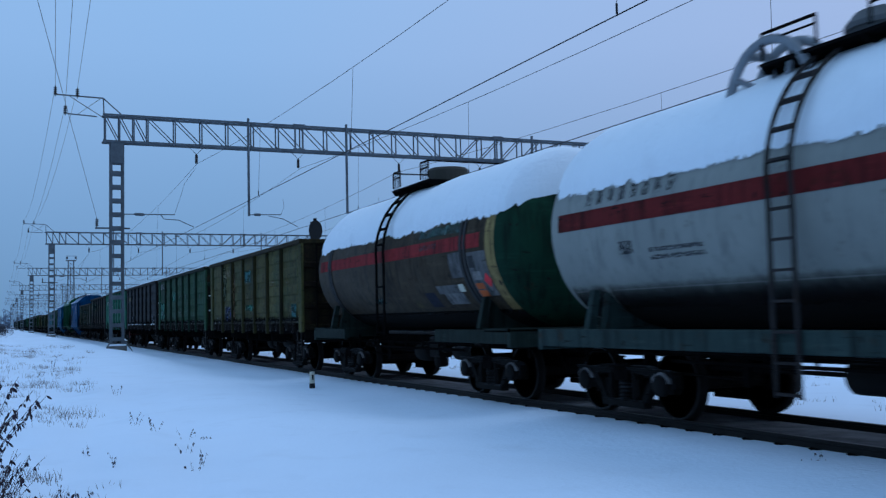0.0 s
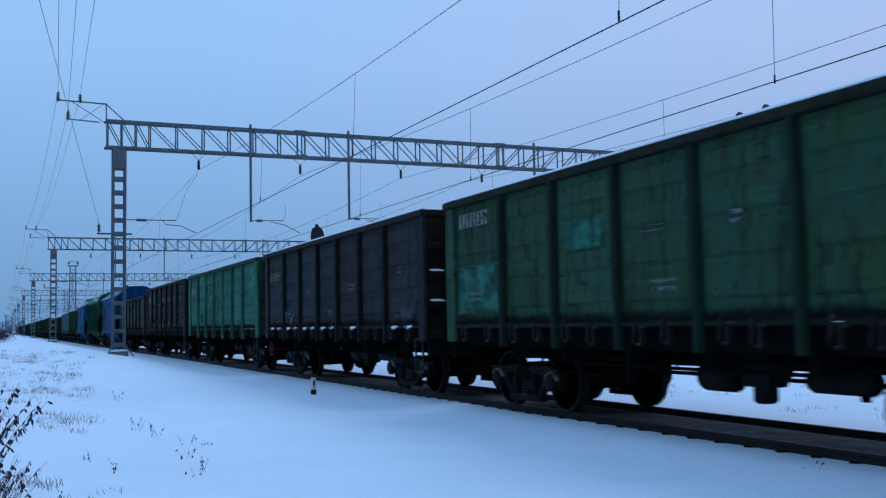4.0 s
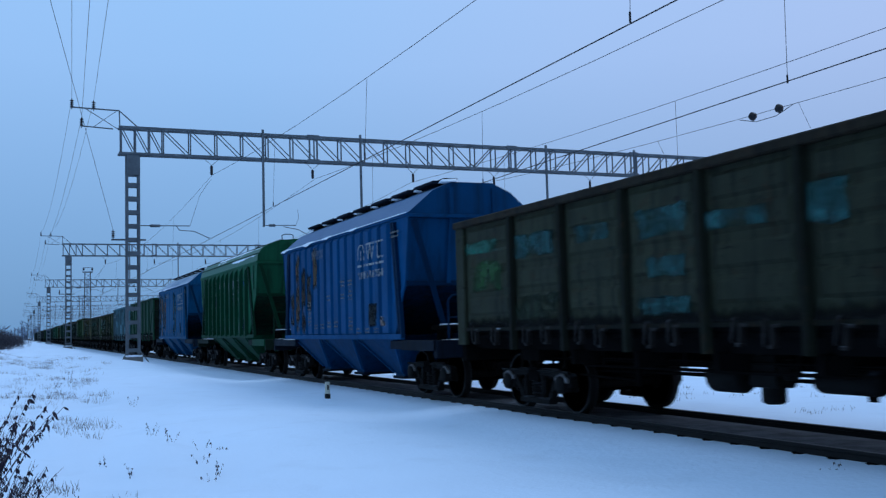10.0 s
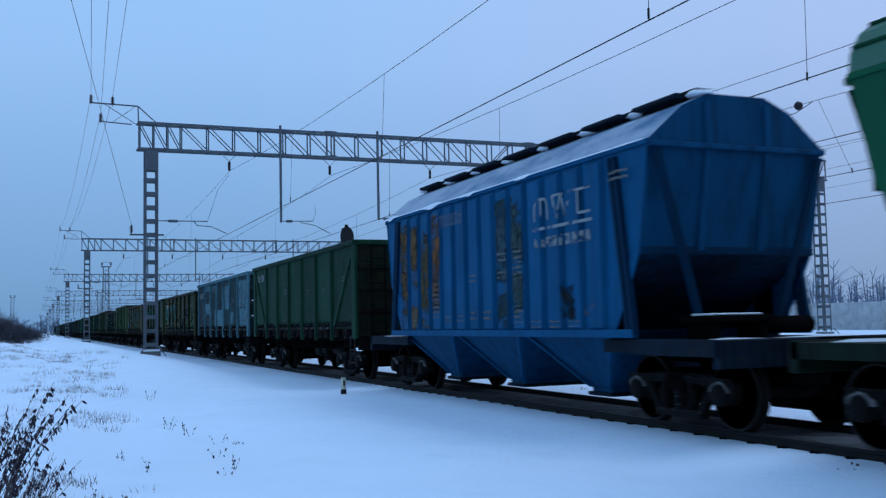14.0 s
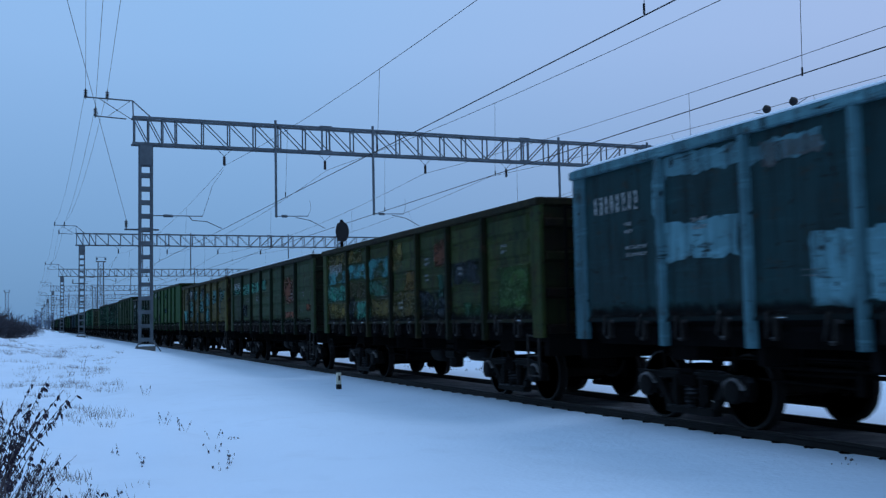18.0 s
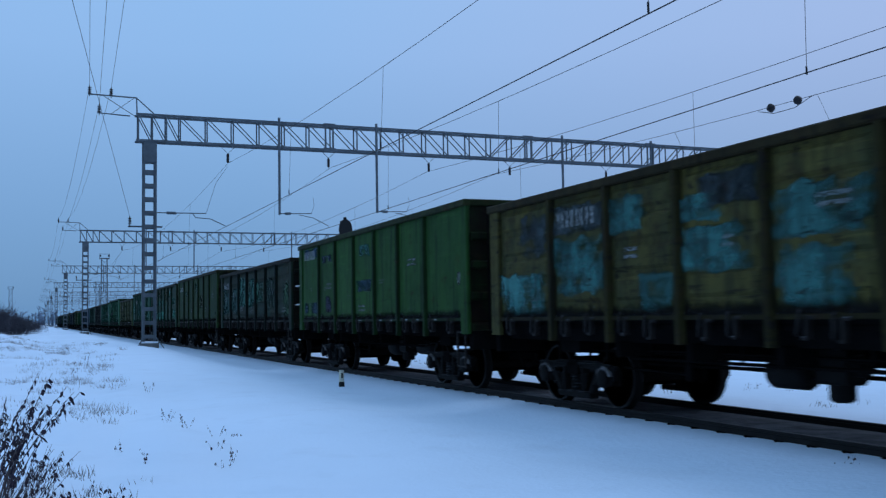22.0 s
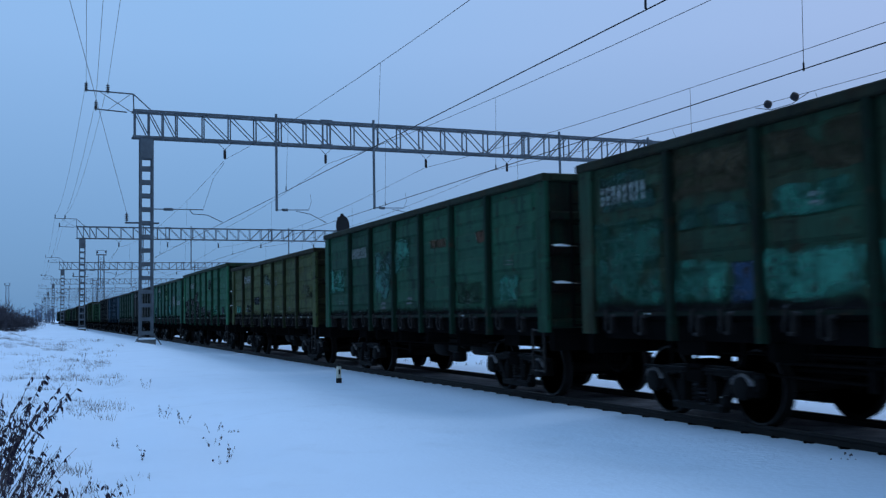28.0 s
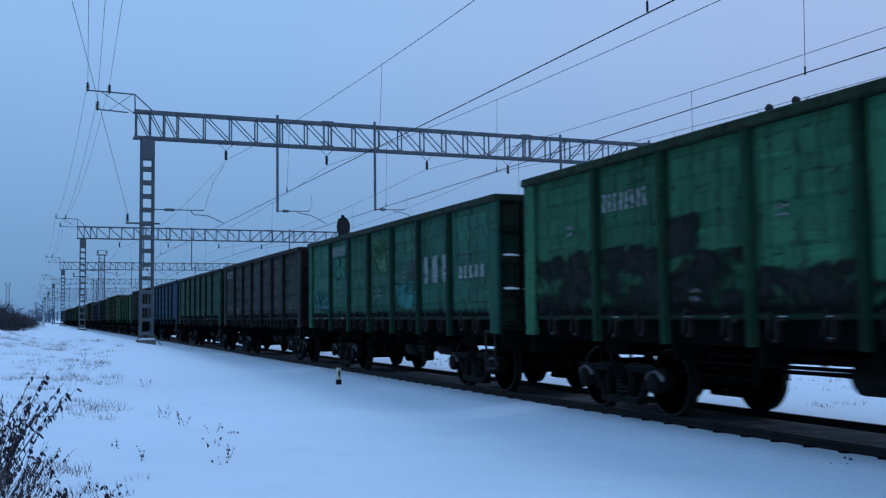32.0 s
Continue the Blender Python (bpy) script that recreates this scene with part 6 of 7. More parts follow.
gondola(C[23], 3.62, (0.040, 0.170, 0.115), (0.032, 0.135, 0.095), 0.4, patches=((0, 0.1, 0.9, 0.1, 0.35, (0.04, 0.21, 0.20)), (3, 0.2, 0.9, 0.5, 0.9, (0.05, 0.16, 0.08)), (4, 0.2, 0.9, 0.1, 0.4, (0.03, 0.19, 0.17)), (1, 0.2, 0.8, 0.5, 0.8, TEAL)), icy=True, label="turquoise open wagon with white lettering")
# from C[24] on the paints are lightened to stand in for distance haze
gondola(C[24], 3.62, (0.050, 0.062, 0.060), (0.034, 0.042, 0.042), 0.6, label="dark grey-green open wagon")
gondola(C[25], 3.60, (0.040, 0.110, 0.078), (0.032, 0.088, 0.064), 0.5, label="green open wagon with streaked sides")
gondola(C[26], 3.60, (0.035, 0.10, 0.17), (0.030, 0.08, 0.13), 0.5, label="faded blue open wagon", detail=1)
rest = ((0.025, 0.10, 0.045), (0.040, 0.085, 0.035), (0.030, 0.050, 0.045), (0.025, 0.045, 0.075), (0.050, 0.055, 0.040), (0.030, 0.080, 0.055), (0.028, 0.034, 0.036))
for k in range(27, 43):
    gondola(C[k], (3.62, 3.44, 3.72)[k % 3], tuple(v * 1.3 for v in rest[k % 7]), None, 0.5, detail=1 if k < 31 else 0, label=("green", "mossy green", "grey-green", "dark blue", "grey", "teal-green", "dark")[k % 7] + " open wagon far back in the train")


# stencils on the sides: running numbers and notices, as bars
def wagon(k):
    return WAGONS[k][0]


for k, top, mat in ((2, 3.2, YELLOWED), (3, 3.3, WHITE), (4, 2.98, YELLOWED), (5, 3.05, WHITE), (6, 3.05, YELLOWED), (11, 3.25, WHITE), (12, 3.05, WHITE), (13, 2.85, WHITE), (14, 2.9, WHITE), (15, 2.95, WHITE), (16, 3.35, WHITE), (17, 2.9, WHITE), (18, 3.2, WHITE), (19, 3.1, WHITE), (20, 3.0, WHITE), (21, 2.85, WHITE), (22, 3.05, WHITE), (23, 3.2, WHITE), (24, 3.2, WHITE)):
    y0 = 4.0 if k in (2, 15, 20, 21, 22, 23) else 5.85
    digits(wagon(k), -1.522, y0, top - 0.13, 8, 0.26, OCHRE_DIGITS if mat is YELLOWED else DIGITS, k)
    rk = random.Random(k)
    ink = OCHRE_LETTERS if mat is YELLOWED else LETTERS
    for i in range(7):
        a, b = BAYS[i]
        for r in range(rk.choice((0, 1, 1, 2))):
            stamp(wagon(k), -1.523, (a + b) / 2 + rk.uniform(-0.35, 0.35), rk.choice((1.72, 1.95, 2.35, 2.55, 2.65)) + rk.uniform(-0.08, 0.08), rk.choice((0.2, 0.3, 0.5)), rk.choice((0.08, 0.16, 0.22)), ink, "stencil_text")

for yy, ww in ((0.15, 0.8), (-1.6, 0.9), (-3.3, 0.7), (-5.0, 0.85)):
    stamp(wagon(6), -1.523, yy, 2.92, ww, 0.24, OCHRE_LETTERS, "lettering_bar")

# the operator's lettering on the turquoise wagon, as plain white shapes
for yy, ww, hh in ((-2.95, 0.22, 0.56), (-3.45, 0.30, 0.56), (-3.98, 0.26, 0.56)):
    stamp(wagon(23), -1.523, yy, 2.40, ww, hh, DIGITS, "lettering_bar")
for yy in (-4.75, -5.0, -5.25, -5.5, -5.75):
    stamp(wagon(23), -1.523, yy, 2.28, 0.15, 0.24, DIGITS, "lettering_bar")
stamp(wagon(23), -1.523, -2.1, 2.42, 0.5, 0.42, DARK_DIGITS, "emblem_patch")
digits(wagon(8), -1.606, 1.85, 3.40, 8, 0.25, HOPPER_DIGITS, 81)
digits(wagon(10), -1.606, 1.85, 3.40, 8, 0.25, HOPPER_DIGITS, 83)
digits(wagon(9), -1.535, 1.22, 3.22, 4, 0.26, DIGITS, 85)
digits(wagon(9), -1.535, 0.30, 3.22, 4, 0.26, DIGITS, 86)


def motions():
    """The train rolls past at about 9 m/s, gaining speed a little; its wheels turn as they come near."""
    def gone(t):
        return 9.039 * t + 0.0157 * t * t
    for w, y, wheels in WAGONS:
        walk(w, [(4.0 * k, pose(TRACK, y - gone(4.0 * k), 0)) for k in range(9)])
        near = [k for k in range(481) if 2.0 < y - gone(k / 15) < 58]
        if not near or y > 340:
            continue
        for wh in wheels:
            at, steps = wh.matrix_basis.translation.copy(), sorted({0, 480, *near})
            rows, turn = [], 0.0
            for a, k in enumerate(steps):
                if a and k - steps[a - 1] == 1:
                    turn += math.degrees((gone(k / 15) - gone(steps[a - 1] / 15)) / 0.475)
                rows.append((k / 15, pose(*at, turn % 360, 0, 0)))
            walk(wh, rows)


# ---- portals and wires ----
SPAN = (5.10, 46.8)
BAR = (10.18, 11.45)


def portal_mast(parent, x, top, base):
    for a in (-0.27, 0.27):
        for b in (-0.24, 0.24):
            part("mast_leg", shared(("mast_leg", top, base), lambda g: g.prism([(-0.05, -0.05), (0.05, -0.05), (0.05, -0.035), (-0.035, -0.035), (-0.035, 0.05), (-0.05, 0.05)], 2, base, top)), GALV, parent, "", pose(x + a, b, 0, 0, 0, (0 if a < 0 else 90) if b < 0 else (-90 if a < 0 else 180)))
    k = int((top - base) / 0.66)
    for i in range(k + 1):
        z = base + 0.4 + i * 0.66
        if z > top - 0.1:
            break
        for b in (-0.295, 0.285):
            part("mast_batten", shared("mast_batten", lambda g: g.box(-0.30, 0.30, 0, 0.012, -0.09, 0.09)), GALV, parent, "", pose(x, b, z))
    for b in (-0.32, 0.305):
        part("mast_cap_plate", shared("mast_cap_plate", lambda g: g.box(-0.29, 0.29, 0, 0.014, -0.5, 0.5)), GALV, parent, "", pose(x, b, top - 0.55))
    part("foundation", shared("foundation", lambda g: g.slab(-0.42, 0.42, -0.42, 0.42, -0.8, 0.10, 0.05)), CONCRETE, parent, "snow-topped concrete footing", pose(x, 0, base))
    part("footing_snow", shared("footing_snow", lambda g: g.slab(-0.40, 0.40, -0.44, 0.40, 0.09, 0.17, 0.04)), CAP_SNOW, parent, "", pose(x, 0, base))
    for s in (-1, 1):
        part("footing_stay", shared("footing_stay", lambda g: g.tube((-0.30, -0.45, 0.35), (-0.62, -0.75, -0.15), 0.03)), GALV, parent, "", pose(x, 0, base) if s < 0 else pose(x, 0, base) @ Matrix.Diagonal((-1, 1, 1, 1)))


def insulator_mesh(g, h=0.35):
    g.tube((0, 0, -0.12), (0, 0, h + 0.05), 0.02)
    for k in range(4):
        g.lathe([(k * h / 4, 0.03), (k * h / 4 + 0.03, 0.10), (k * h / 4 + 0.07, 0.04)], 2, 10)


def build_portal():
    p = thing("catenary_portal", "grey lattice steel portal spanning the snowy tracks", "catenary portal", pose(0, 49, 0), "catenary portals")
    portal_mast(p, SPAN[0], BAR[0], 0.34)
    portal_mast(p, SPAN[1], BAR[0] + 0.3, 0.30)
    x0, x1 = SPAN[0] - 0.66, SPAN[1] + 0.5
    for b in (-0.3, 0.3):
        for z in BAR:
            part("chord", shared("chord", lambda g: g.prism([(-0.05, -0.05), (0.05, -0.05), (0.05, 0.05), (-0.05, 0.05)], 0, x0, x1)), GALV, p, "", pose(0, b, z))
    xs = [x0 + 0.12, x0 + 0.77, x0 + 1.43, x0 + 2.08]
    while xs[-1] < x1 - 2.4:
        xs.append(xs[-1] + 1.29)
    xs += [x1 - 1.45, x1 - 0.78, x1 - 0.1]
    h = BAR[1] - BAR[0]
    for k, x in enumerate(xs):
        for b in (-0.3, 0.3):
            part("upright", shared("upright", lambda g: g.box(-0.03, 0.03, -0.03, 0.03, BAR[0], BAR[1])), GALV, p, "", pose(x, b, 0))
            if k + 1 < len(xs):
                d = round(xs[k + 1] - x, 2)
                lean = k < 16
                part("diagonal", shared(("diagonal", d, lean), lambda g: g.tube((0, 0, BAR[1] if lean else BAR[0]), (d, 0, BAR[0] if lean else BAR[1]), 0.032, 4)), GALV, p, "", pose(x, b, 0))
        for z in BAR:
            part("cross_tie", shared("cross_tie", lambda g: g.box(-0.025, 0.025, -0.3, 0.3, -0.025, 0.025)), GALV, p, "", pose(x, 0, z))
    for x in (14.04, 25.61, 33.8):
        part("splice_plate", shared("splice_plate", lambda g: g.box(-0.32, 0.32, -0.38, -0.34, -0.09, 0.09)), GALV, p, "", pose(x, 0, BAR[0]))
        part("splice_plate", shared("splice_plate", None), GALV, p, "", pose(x, 0, BAR[1]))
        for s in (-0.2, 0.2):
            part("splice_upright", shared("splice_upright", lambda g: g.box(-0.04, 0.04, -0.37, -0.30, BAR[0], BAR[1])), GALV, p, "", pose(x + s, 0, 0))
    # drop posts with their registration arms
    for x, z in ((11.4, 6.72), (16.6, 6.95), (27.8, 6.9), (33.83, 6.9)):
        part("drop_post", shared(("drop_post", z), lambda g: g.slab(-0.055, 0.055, -0.42, -0.31, z, BAR[1] + 0.22, 0.01)), GALV, p, "", pose(x, 0, 0))
        part("registration_arm", shared("registration_arm", lambda g: [g.tube((0, -0.36, 0.06), (1.65, -0.36, 0.10), 0.022), g.lathe([(0.25, 0.03), (0.30, 0.07), (0.55, 0.07), (0.6, 0.03)], 0, 8, (0, -0.36, 0.07)), g.path([(1.0, -0.36, 0.02), (1.75, -0.36, -0.12), (2.55, -0.36, -0.52)], 0.018), g.path([(1.65, -0.36, 0.1), (1.8, -0.36, 0.5), (1.75, -0.36, 0.9)], 0.008)]), GALV, p, "", pose(x, 0, z))
    # cantilever on the mast
    part("registration_arm", shared("cantilever", lambda g: [g.tube((5.37, 0, 6.72), (7.8, 0, 6.74), 0.025), g.lathe([(5.9, 0.03), (5.95, 0.07), (6.35, 0.07), (6.4, 0.03)], 0, 8, (0, 0, 6.72)), g.path([(7.15, 0, 6.72), (7.3, 0, 6.52), (8.0, 0, 6.48), (8.75, 0, 6.14)], 0.02), g.path([(7.8, 0, 6.74), (8.05, 0, 7.5), (8.3, 0, 8.3), (8.85, 0, 9.1)], 0.009)]), GALV, p)
    part("mast_bracket", shared("mast_bracket", lambda g: g.slab(4.15, 5.75, 0.30, 0.38, 6.02, 6.10, 0.01)), GALV, p)
    part("insulator", shared("insulator", lambda g: insulator_mesh(g)), INSUL, p, "", pose(4.2, 0, 6.12))
    # feeder bracket over the mast
    def bracket(g):
        g.tube((2.28, 0, 12.33), (4.49, 0, 12.29), 0.035)
        g.tube((4.49, 0, 12.29), (5.42, 0, 11.46), 0.03)
        g.tube((4.49, 0, 12.29), (4.52, 0, 11.45), 0.03)
        g.tube((2.72, 0, 11.45), (4.2, 0, 11.38), 0.03)
        g.tube((2.95, 0, 12.3), (4.4, 0, 11.4), 0.018)
        g.tube((4.35, 0, 12.25), (3.3, 0, 11.42), 0.012)
    part("feeder_bracket", shared("feeder_bracket", bracket), GALV, p)
    for x, z in ((2.34, 12.35), (3.32, 12.32), (2.78, 11.47)):
        part("insulator", shared("insulator", lambda g: insulator_mesh(g)), INSUL, p, "", pose(x, 0, z))
    # messenger insulators hung from the bar on a V of rods
    for x in (8.88, 14.08, 19.7, 24.6, 30.9):
        part("hanger_insulator", shared("hanger_insulator", lambda g: [g.tube((-0.42, 0, BAR[0]), (0, 0, 9.78), 0.012), g.tube((0.42, 0, BAR[0]), (0, 0, 9.78), 0.012), g.lathe([(9.30, 0.03), (9.34, 0.07), (9.74, 0.07), (9.78, 0.03)], 2, 8)]), INSUL, p, "", pose(x, 0, 0))
    return p


PORTALS = (49, 113, 184.5, 262, 340, 420, 500)
first = build_portal()
for py in PORTALS[1:3]:
    copy_thing(first, pose(0, py, 0))


def build_far_portal():
    """The same portal with its small lattice members welded into a few meshes."""
    p = thing("catenary_portal", "grey lattice steel portal far down the yard", "catenary portal", pose(0, PORTALS[3], 0), "catenary portals")
    weld = {"upright": "girder_lattice", "diagonal": "girder_lattice", "cross_tie": "girder_lattice", "splice_upright": "girder_lattice", "splice_plate": "girder_lattice", "mast_batten": "mast_lattice", "mast_leg": "mast_lattice", "mast_cap_plate": "mast_lattice"}
    made = {name: bmesh.new() for name in weld.values()}
    for o in first.children:
        kind = o.name.split(".")[0]
        if kind in weld:
            me = o.data.copy()
            me.transform(o.matrix_basis)
            made[weld[kind]].from_mesh(me)
            bpy.data.meshes.remove(me)
        else:
            part(kind, o.data, o.material_slots[0].material, p, "", o.matrix_basis)
    for name, bm in made.items():
        me = bpy.data.meshes.new(name)
        bm.to_mesh(me)
        bm.free()
        if not me.materials:
            me.materials.append(None)
        tagged(part(name, me, GALV, p), kind="stuff")
    return p


far_portal = build_far_portal()
for py in PORTALS[4:] + (-16,):
    copy_thing(far_portal, pose(0, py, 0))


def wire_thing(name, label, pts, r, droppers=()):
    cu = bpy.data.curves.new(name, "CURVE")
    cu.dimensions, cu.bevel_depth, cu.bevel_resolution = "3D", r, 0
    sp = cu.splines.new("POLY")
    sp.points.add(len(pts) - 1)
    for q, v in zip(sp.points, pts):
        q.co = (*v, 1)
    ob = new(name, cu)
    cu.materials.append(WIRE)
    tagged(ob, label, "wire")
    for a, b in droppers:
        part("dropper", Geo().tube(a, b, 0.006, 4).tube((b[0], b[1], b[2] - 0.05), (b[0], b[1], b[2] + 0.12), 0.02, 5), WIRE, ob)
    return ob


def sagged(x, za, sag, xs2=None):
    pts = []
    ys = (-16,) + PORTALS
    for a, b in zip(ys, ys[1:]):
        for k in range(12):
            t = k / 12
            pts.append((x, a + (b - a) * t, za - sag * 4 * t * (1 - t)))
    pts.append((x, ys[-1], za))
    return pts


for cx, mx, drops in ((8.8, 8.9, (25.4, 36.0, 12.6, 62, 75, 88, 100)), (14.15, 14.2, (29.0, 14.95, 40, 62, 75, 88, 100)), (19.6, 19.6, (25.75, 38.0, 62, 75, 88)), (24.9, 23.6, (24.5, 32.25, 62, 88)), (30.9, 30.9, ())):
    wire_thing("contact_wire", "taut dark contact wire over the track", [(cx, -16, 6.12 if cx < 9 else 6.18), (cx, 600, 6.12 if cx < 9 else 6.18)], 0.0125)
    sag = {8.9: 0.95, 14.2: 0.85, 19.6: 0.80}.get(mx, 0.85)

    def mess_z(y):
        ys = (-16,) + PORTALS
        for a, b in zip(ys, ys[1:]):
            if a <= y <= b:
                t = (y - a) / (b - a)
                return 9.3 - sag * 4 * t * (1 - t)
        return 9.3
    wire_thing("messenger_wire", "thin sagging messenger wire with droppers", sagged(mx, 9.3, sag), 0.0095, [((mx, y, mess_z(y)), (cx, y, 6.19)) for y in drops])

ins = thing("section_insulator", "pair of dark ball insulators in a sagging wire", "insulator", pose(23.6, 26.05, 8.5))
for dy in (-0.65, 0.65):
    part("ball", shared("ball_insulator", lambda g: g.lathe([(-0.13, 0.03), (-0.10, 0.11), (0, 0.16), (0.10, 0.11), (0.13, 0.03)], 1, 14), True), INSUL, ins, "", pose(0, dy, 0))
part("bypass_wire", Geo().path([(0, -1.3, 0), (0, -0.5, -0.22), (0, 0.5, -0.22), (0, 1.3, 0)], 0.012), WIRE, ins)

# feeder wires on the bracket: towards the viewer they swing out to the left
for a, b in (((2.34, 49, 12.72), (1.6, 33.6, 12.0)), ((3.32, 49, 12.69), (2.64, 33.2, 12.0)), ((2.78, 49, 11.84), (1.99, 31.5, 11.4)), ((4.2, 49, 6.5), (0.9, 28.6, 10.4))):
    a, b = Vector(a), Vector(b)
    end = a + (b - a) * (1.9 if a.z < 9 else 4.0)
    pts = [tuple(end)] + [tuple(b), tuple(a)]
    if a.z > 9:
        for p0, p1 in zip(PORTALS, PORTALS[1:]):
            pts += [(a.x, p0 + (p1 - p0) * t, a.z - 4 * 1.3 * t * (1 - t)) for t in (0.17, 0.33, 0.5, 0.67, 0.83, 1.0)]
    wire_thing("feeder_wire", "thin feeder wire on the portal brackets", pts, 0.008)
for k, (x, z) in enumerate(((3.6, 12.6), (4.4, 11.4), (5.0, 10.2))):
    wire_thing("feeder_wire", "thin wire beyond the far masts", [(SPAN[1] + x - 1.5, y, z) for y in (-30, 600)], 0.010)


# ---- signal, post, tower ----
def build_signal():
    s = thing("railway_signal", "dark railway signal head on a pole, seen from behind", "signal", pose(11.95, 39.2, ground_z(11.95, 39.2)))
    part("pole", Geo().tube((0, 0, 0), (0, 0, 5.75), 0.07, 10), IRON, s)
    part("head", Geo().prism([(0.29 * math.cos(a * math.pi / 9), 5.24 + 0.43 * math.sin(a * math.pi / 9)) for a in range(18)], 1, -0.10, -0.06).slab(-0.19, 0.19, -0.06, 0.14, 4.86, 5.6, 0.06), BLACK, s, "black signal head with backing board")
    part("ladder", Geo().tube((0.16, 0.3, 0), (0.16, 0.14, 4.6), 0.02).tube((-0.16, 0.3, 0), (-0.16, 0.14, 4.6), 0.02), IRON, s)
    part("hood", Geo().tube((0, 0.1, 5.25), (0, 0.42, 5.2), 0.12, 12), BLACK, s)


build_signal()


def build_post():
    s = thing("marker_post", "small white concrete marker post with a black foot", "marker post", pose(6.9, 23.05, -0.28))
    part("shaft", Geo().slab(-0.055, 0.055, -0.05, 0.05, 0.2, 0.52, 0.02), POST_WHITE, s, "worn white shaft")
    part("foot", Geo().slab(-0.06, 0.06, -0.055, 0.055, -0.1, 0.21, 0.015), BLACK, s, "black painted foot")
    part("plate", Geo().slab(-0.022, 0.022, -0.058, -0.048, 0.30, 0.42, 0.006), BLACK, s)
    part("cap", Geo().slab(-0.058, 0.058, -0.053, 0.053, 0.49, 0.53, 0.01), BLACK, s, "dark cap")


build_post()


def build_tower():
    s = thing("light_tower", "slim lattice floodlight tower far down the yard", "light tower", pose(17.1, 274, 0))
    for a in (-0.9, 0.9):
        for b in (-0.9, 0.9):
            part("leg", Geo().tube((a, b, 0), (a * 0.75, b * 0.75, 18.3), 0.09, 5), GALV, s)
    for k in range(12):
        z = 1.5 * k
        part("brace", Geo().tube((-0.88, -0.88, z), (0.86, -0.86, z + 1.5), 0.05, 4).tube((0.88, -0.88, z), (-0.86, -0.86, z + 1.5), 0.05, 4).tube((-0.88, -0.88, z), (0.88, -0.88, z), 0.05, 4), GALV, s)
    part("platform", Geo().slab(-1.25, 1.25, -1.1, 1.1, 18.2, 18.4, 0.05), GALV, s)
    part("railing", Geo().path([(-1.25, -1.1, 18.4), (-1.25, -1.1, 19.4), (1.25, -1.1, 19.4), (1.25, -1.1, 18.4)], 0.07, 4), GALV, s)
    for x in (-1.05, 1.05):
        part("floodlight", Geo().slab(x - 0.2, x + 0.2, -1.3, -0.95, 18.7, 19.2, 0.06), BLACK, s)
    return s


tower = build_tower()
copy_thing(tower, pose(26, 460, 0))
copy_thing(tower, pose(-10.5, 520, 0))


# ---- plants ----
def weed(x, y, h, spread, stems, seed, leafy=1.0, big=1.0, thick=0.0045, heading=None):
    """Dead weed: thin arching stalks hung with shrivelled, drooping leaves."""
    rnd = random.Random(seed)
    z = ground_z(x, y)
    t = thing("dry_weed", "dry dark weed with curled brown leaves in the snow", "dry weed", pose(x, y, z - 0.03), "dry weeds")
    lg = Geo()
    for i in range(stems):
        a = rnd.uniform(0, 6.28) if heading is None else rnd.gauss(heading, 0.7)
        l = h * rnd.uniform(0.55, 1.0)
        lean = spread * rnd.uniform(0.3, 1.0)
        p = Vector((rnd.gauss(0, 0.05) * spread * 2, rnd.gauss(0, 0.05) * spread * 2, 0))
        pts = [p]
        for k in range(1, 7):
            u = k / 6
            pts.append(p + Vector((math.cos(a) * lean * u ** 1.3 * l, math.sin(a) * lean * u ** 1.3 * l, l * u * (1 - 0.12 * lean * u))) + Vector((rnd.gauss(0, 0.006), 0, 0)) * l)
        part("stalk", Geo().hose(pts, [thick * (1 - 0.6 * k / 6) for k in range(7)], 4), STALK, t)
        count = max(2, int(l * 15 * leafy))
        for k in range(count):
            # leaves gather near the tip and hang in small tufts
            u = 1 - (k + rnd.random()) / count * 0.72
            f = u * 6
            k0 = min(5, int(f))
            c = pts[k0].lerp(pts[k0 + 1], f - k0)
            for _ in range(rnd.choice((1, 1, 2, 3)) if u > 0.55 else 1):
                d = Vector((rnd.gauss(0, 0.5), rnd.gauss(0, 0.5), -1.0)).normalized()
                size = rnd.uniform(0.010, 0.019) * big
                u1 = d.orthogonal().normalized()
                u1 = (Matrix.Rotation(rnd.uniform(0, 6.28), 3, d) @ u1).normalized()
                u2 = d.cross(u1).normalized()
                c2 = c + u1 * size * rnd.uniform(0.0, 0.6)
                # a folded, puckered leaf: broad at the shoulder, drawn to a point
                rows = ((0.0, 0.10), (0.7, 0.55), (1.5, 0.62), (2.3, 0.36))
                ring = []
                for v, q in rows:
                    q *= rnd.uniform(0.7, 1.25)
                    m = c2 + d * size * v
                    ring.append([m + u1 * size * q + u2 * size * 0.25, m + u2 * size * rnd.uniform(-0.25, 0.1), m - u1 * size * q + u2 * size * 0.2, m - u2 * size * 0.14])
                o = len(lg.v)
                lg.v += [tuple(p2) for r in ring for p2 in r] + [tuple(c2 + d * size * 3.0)]
                lg.f += [(o + 4 * s + e, o + 4 * s + (e + 1) % 4, o + 4 * s + 4 + (e + 1) % 4, o + 4 * s + 4 + e) for s in range(3) for e in range(4)]
                lg.f += [(o + 12 + e, o + 12 + (e + 1) % 4, o + 16) for e in range(4)]
    if lg.f:
        tagged(part("foliage", lg, WEED, t, "curled dark dead leaves"), kind="stuff")
    return t


rw = random.Random(11)
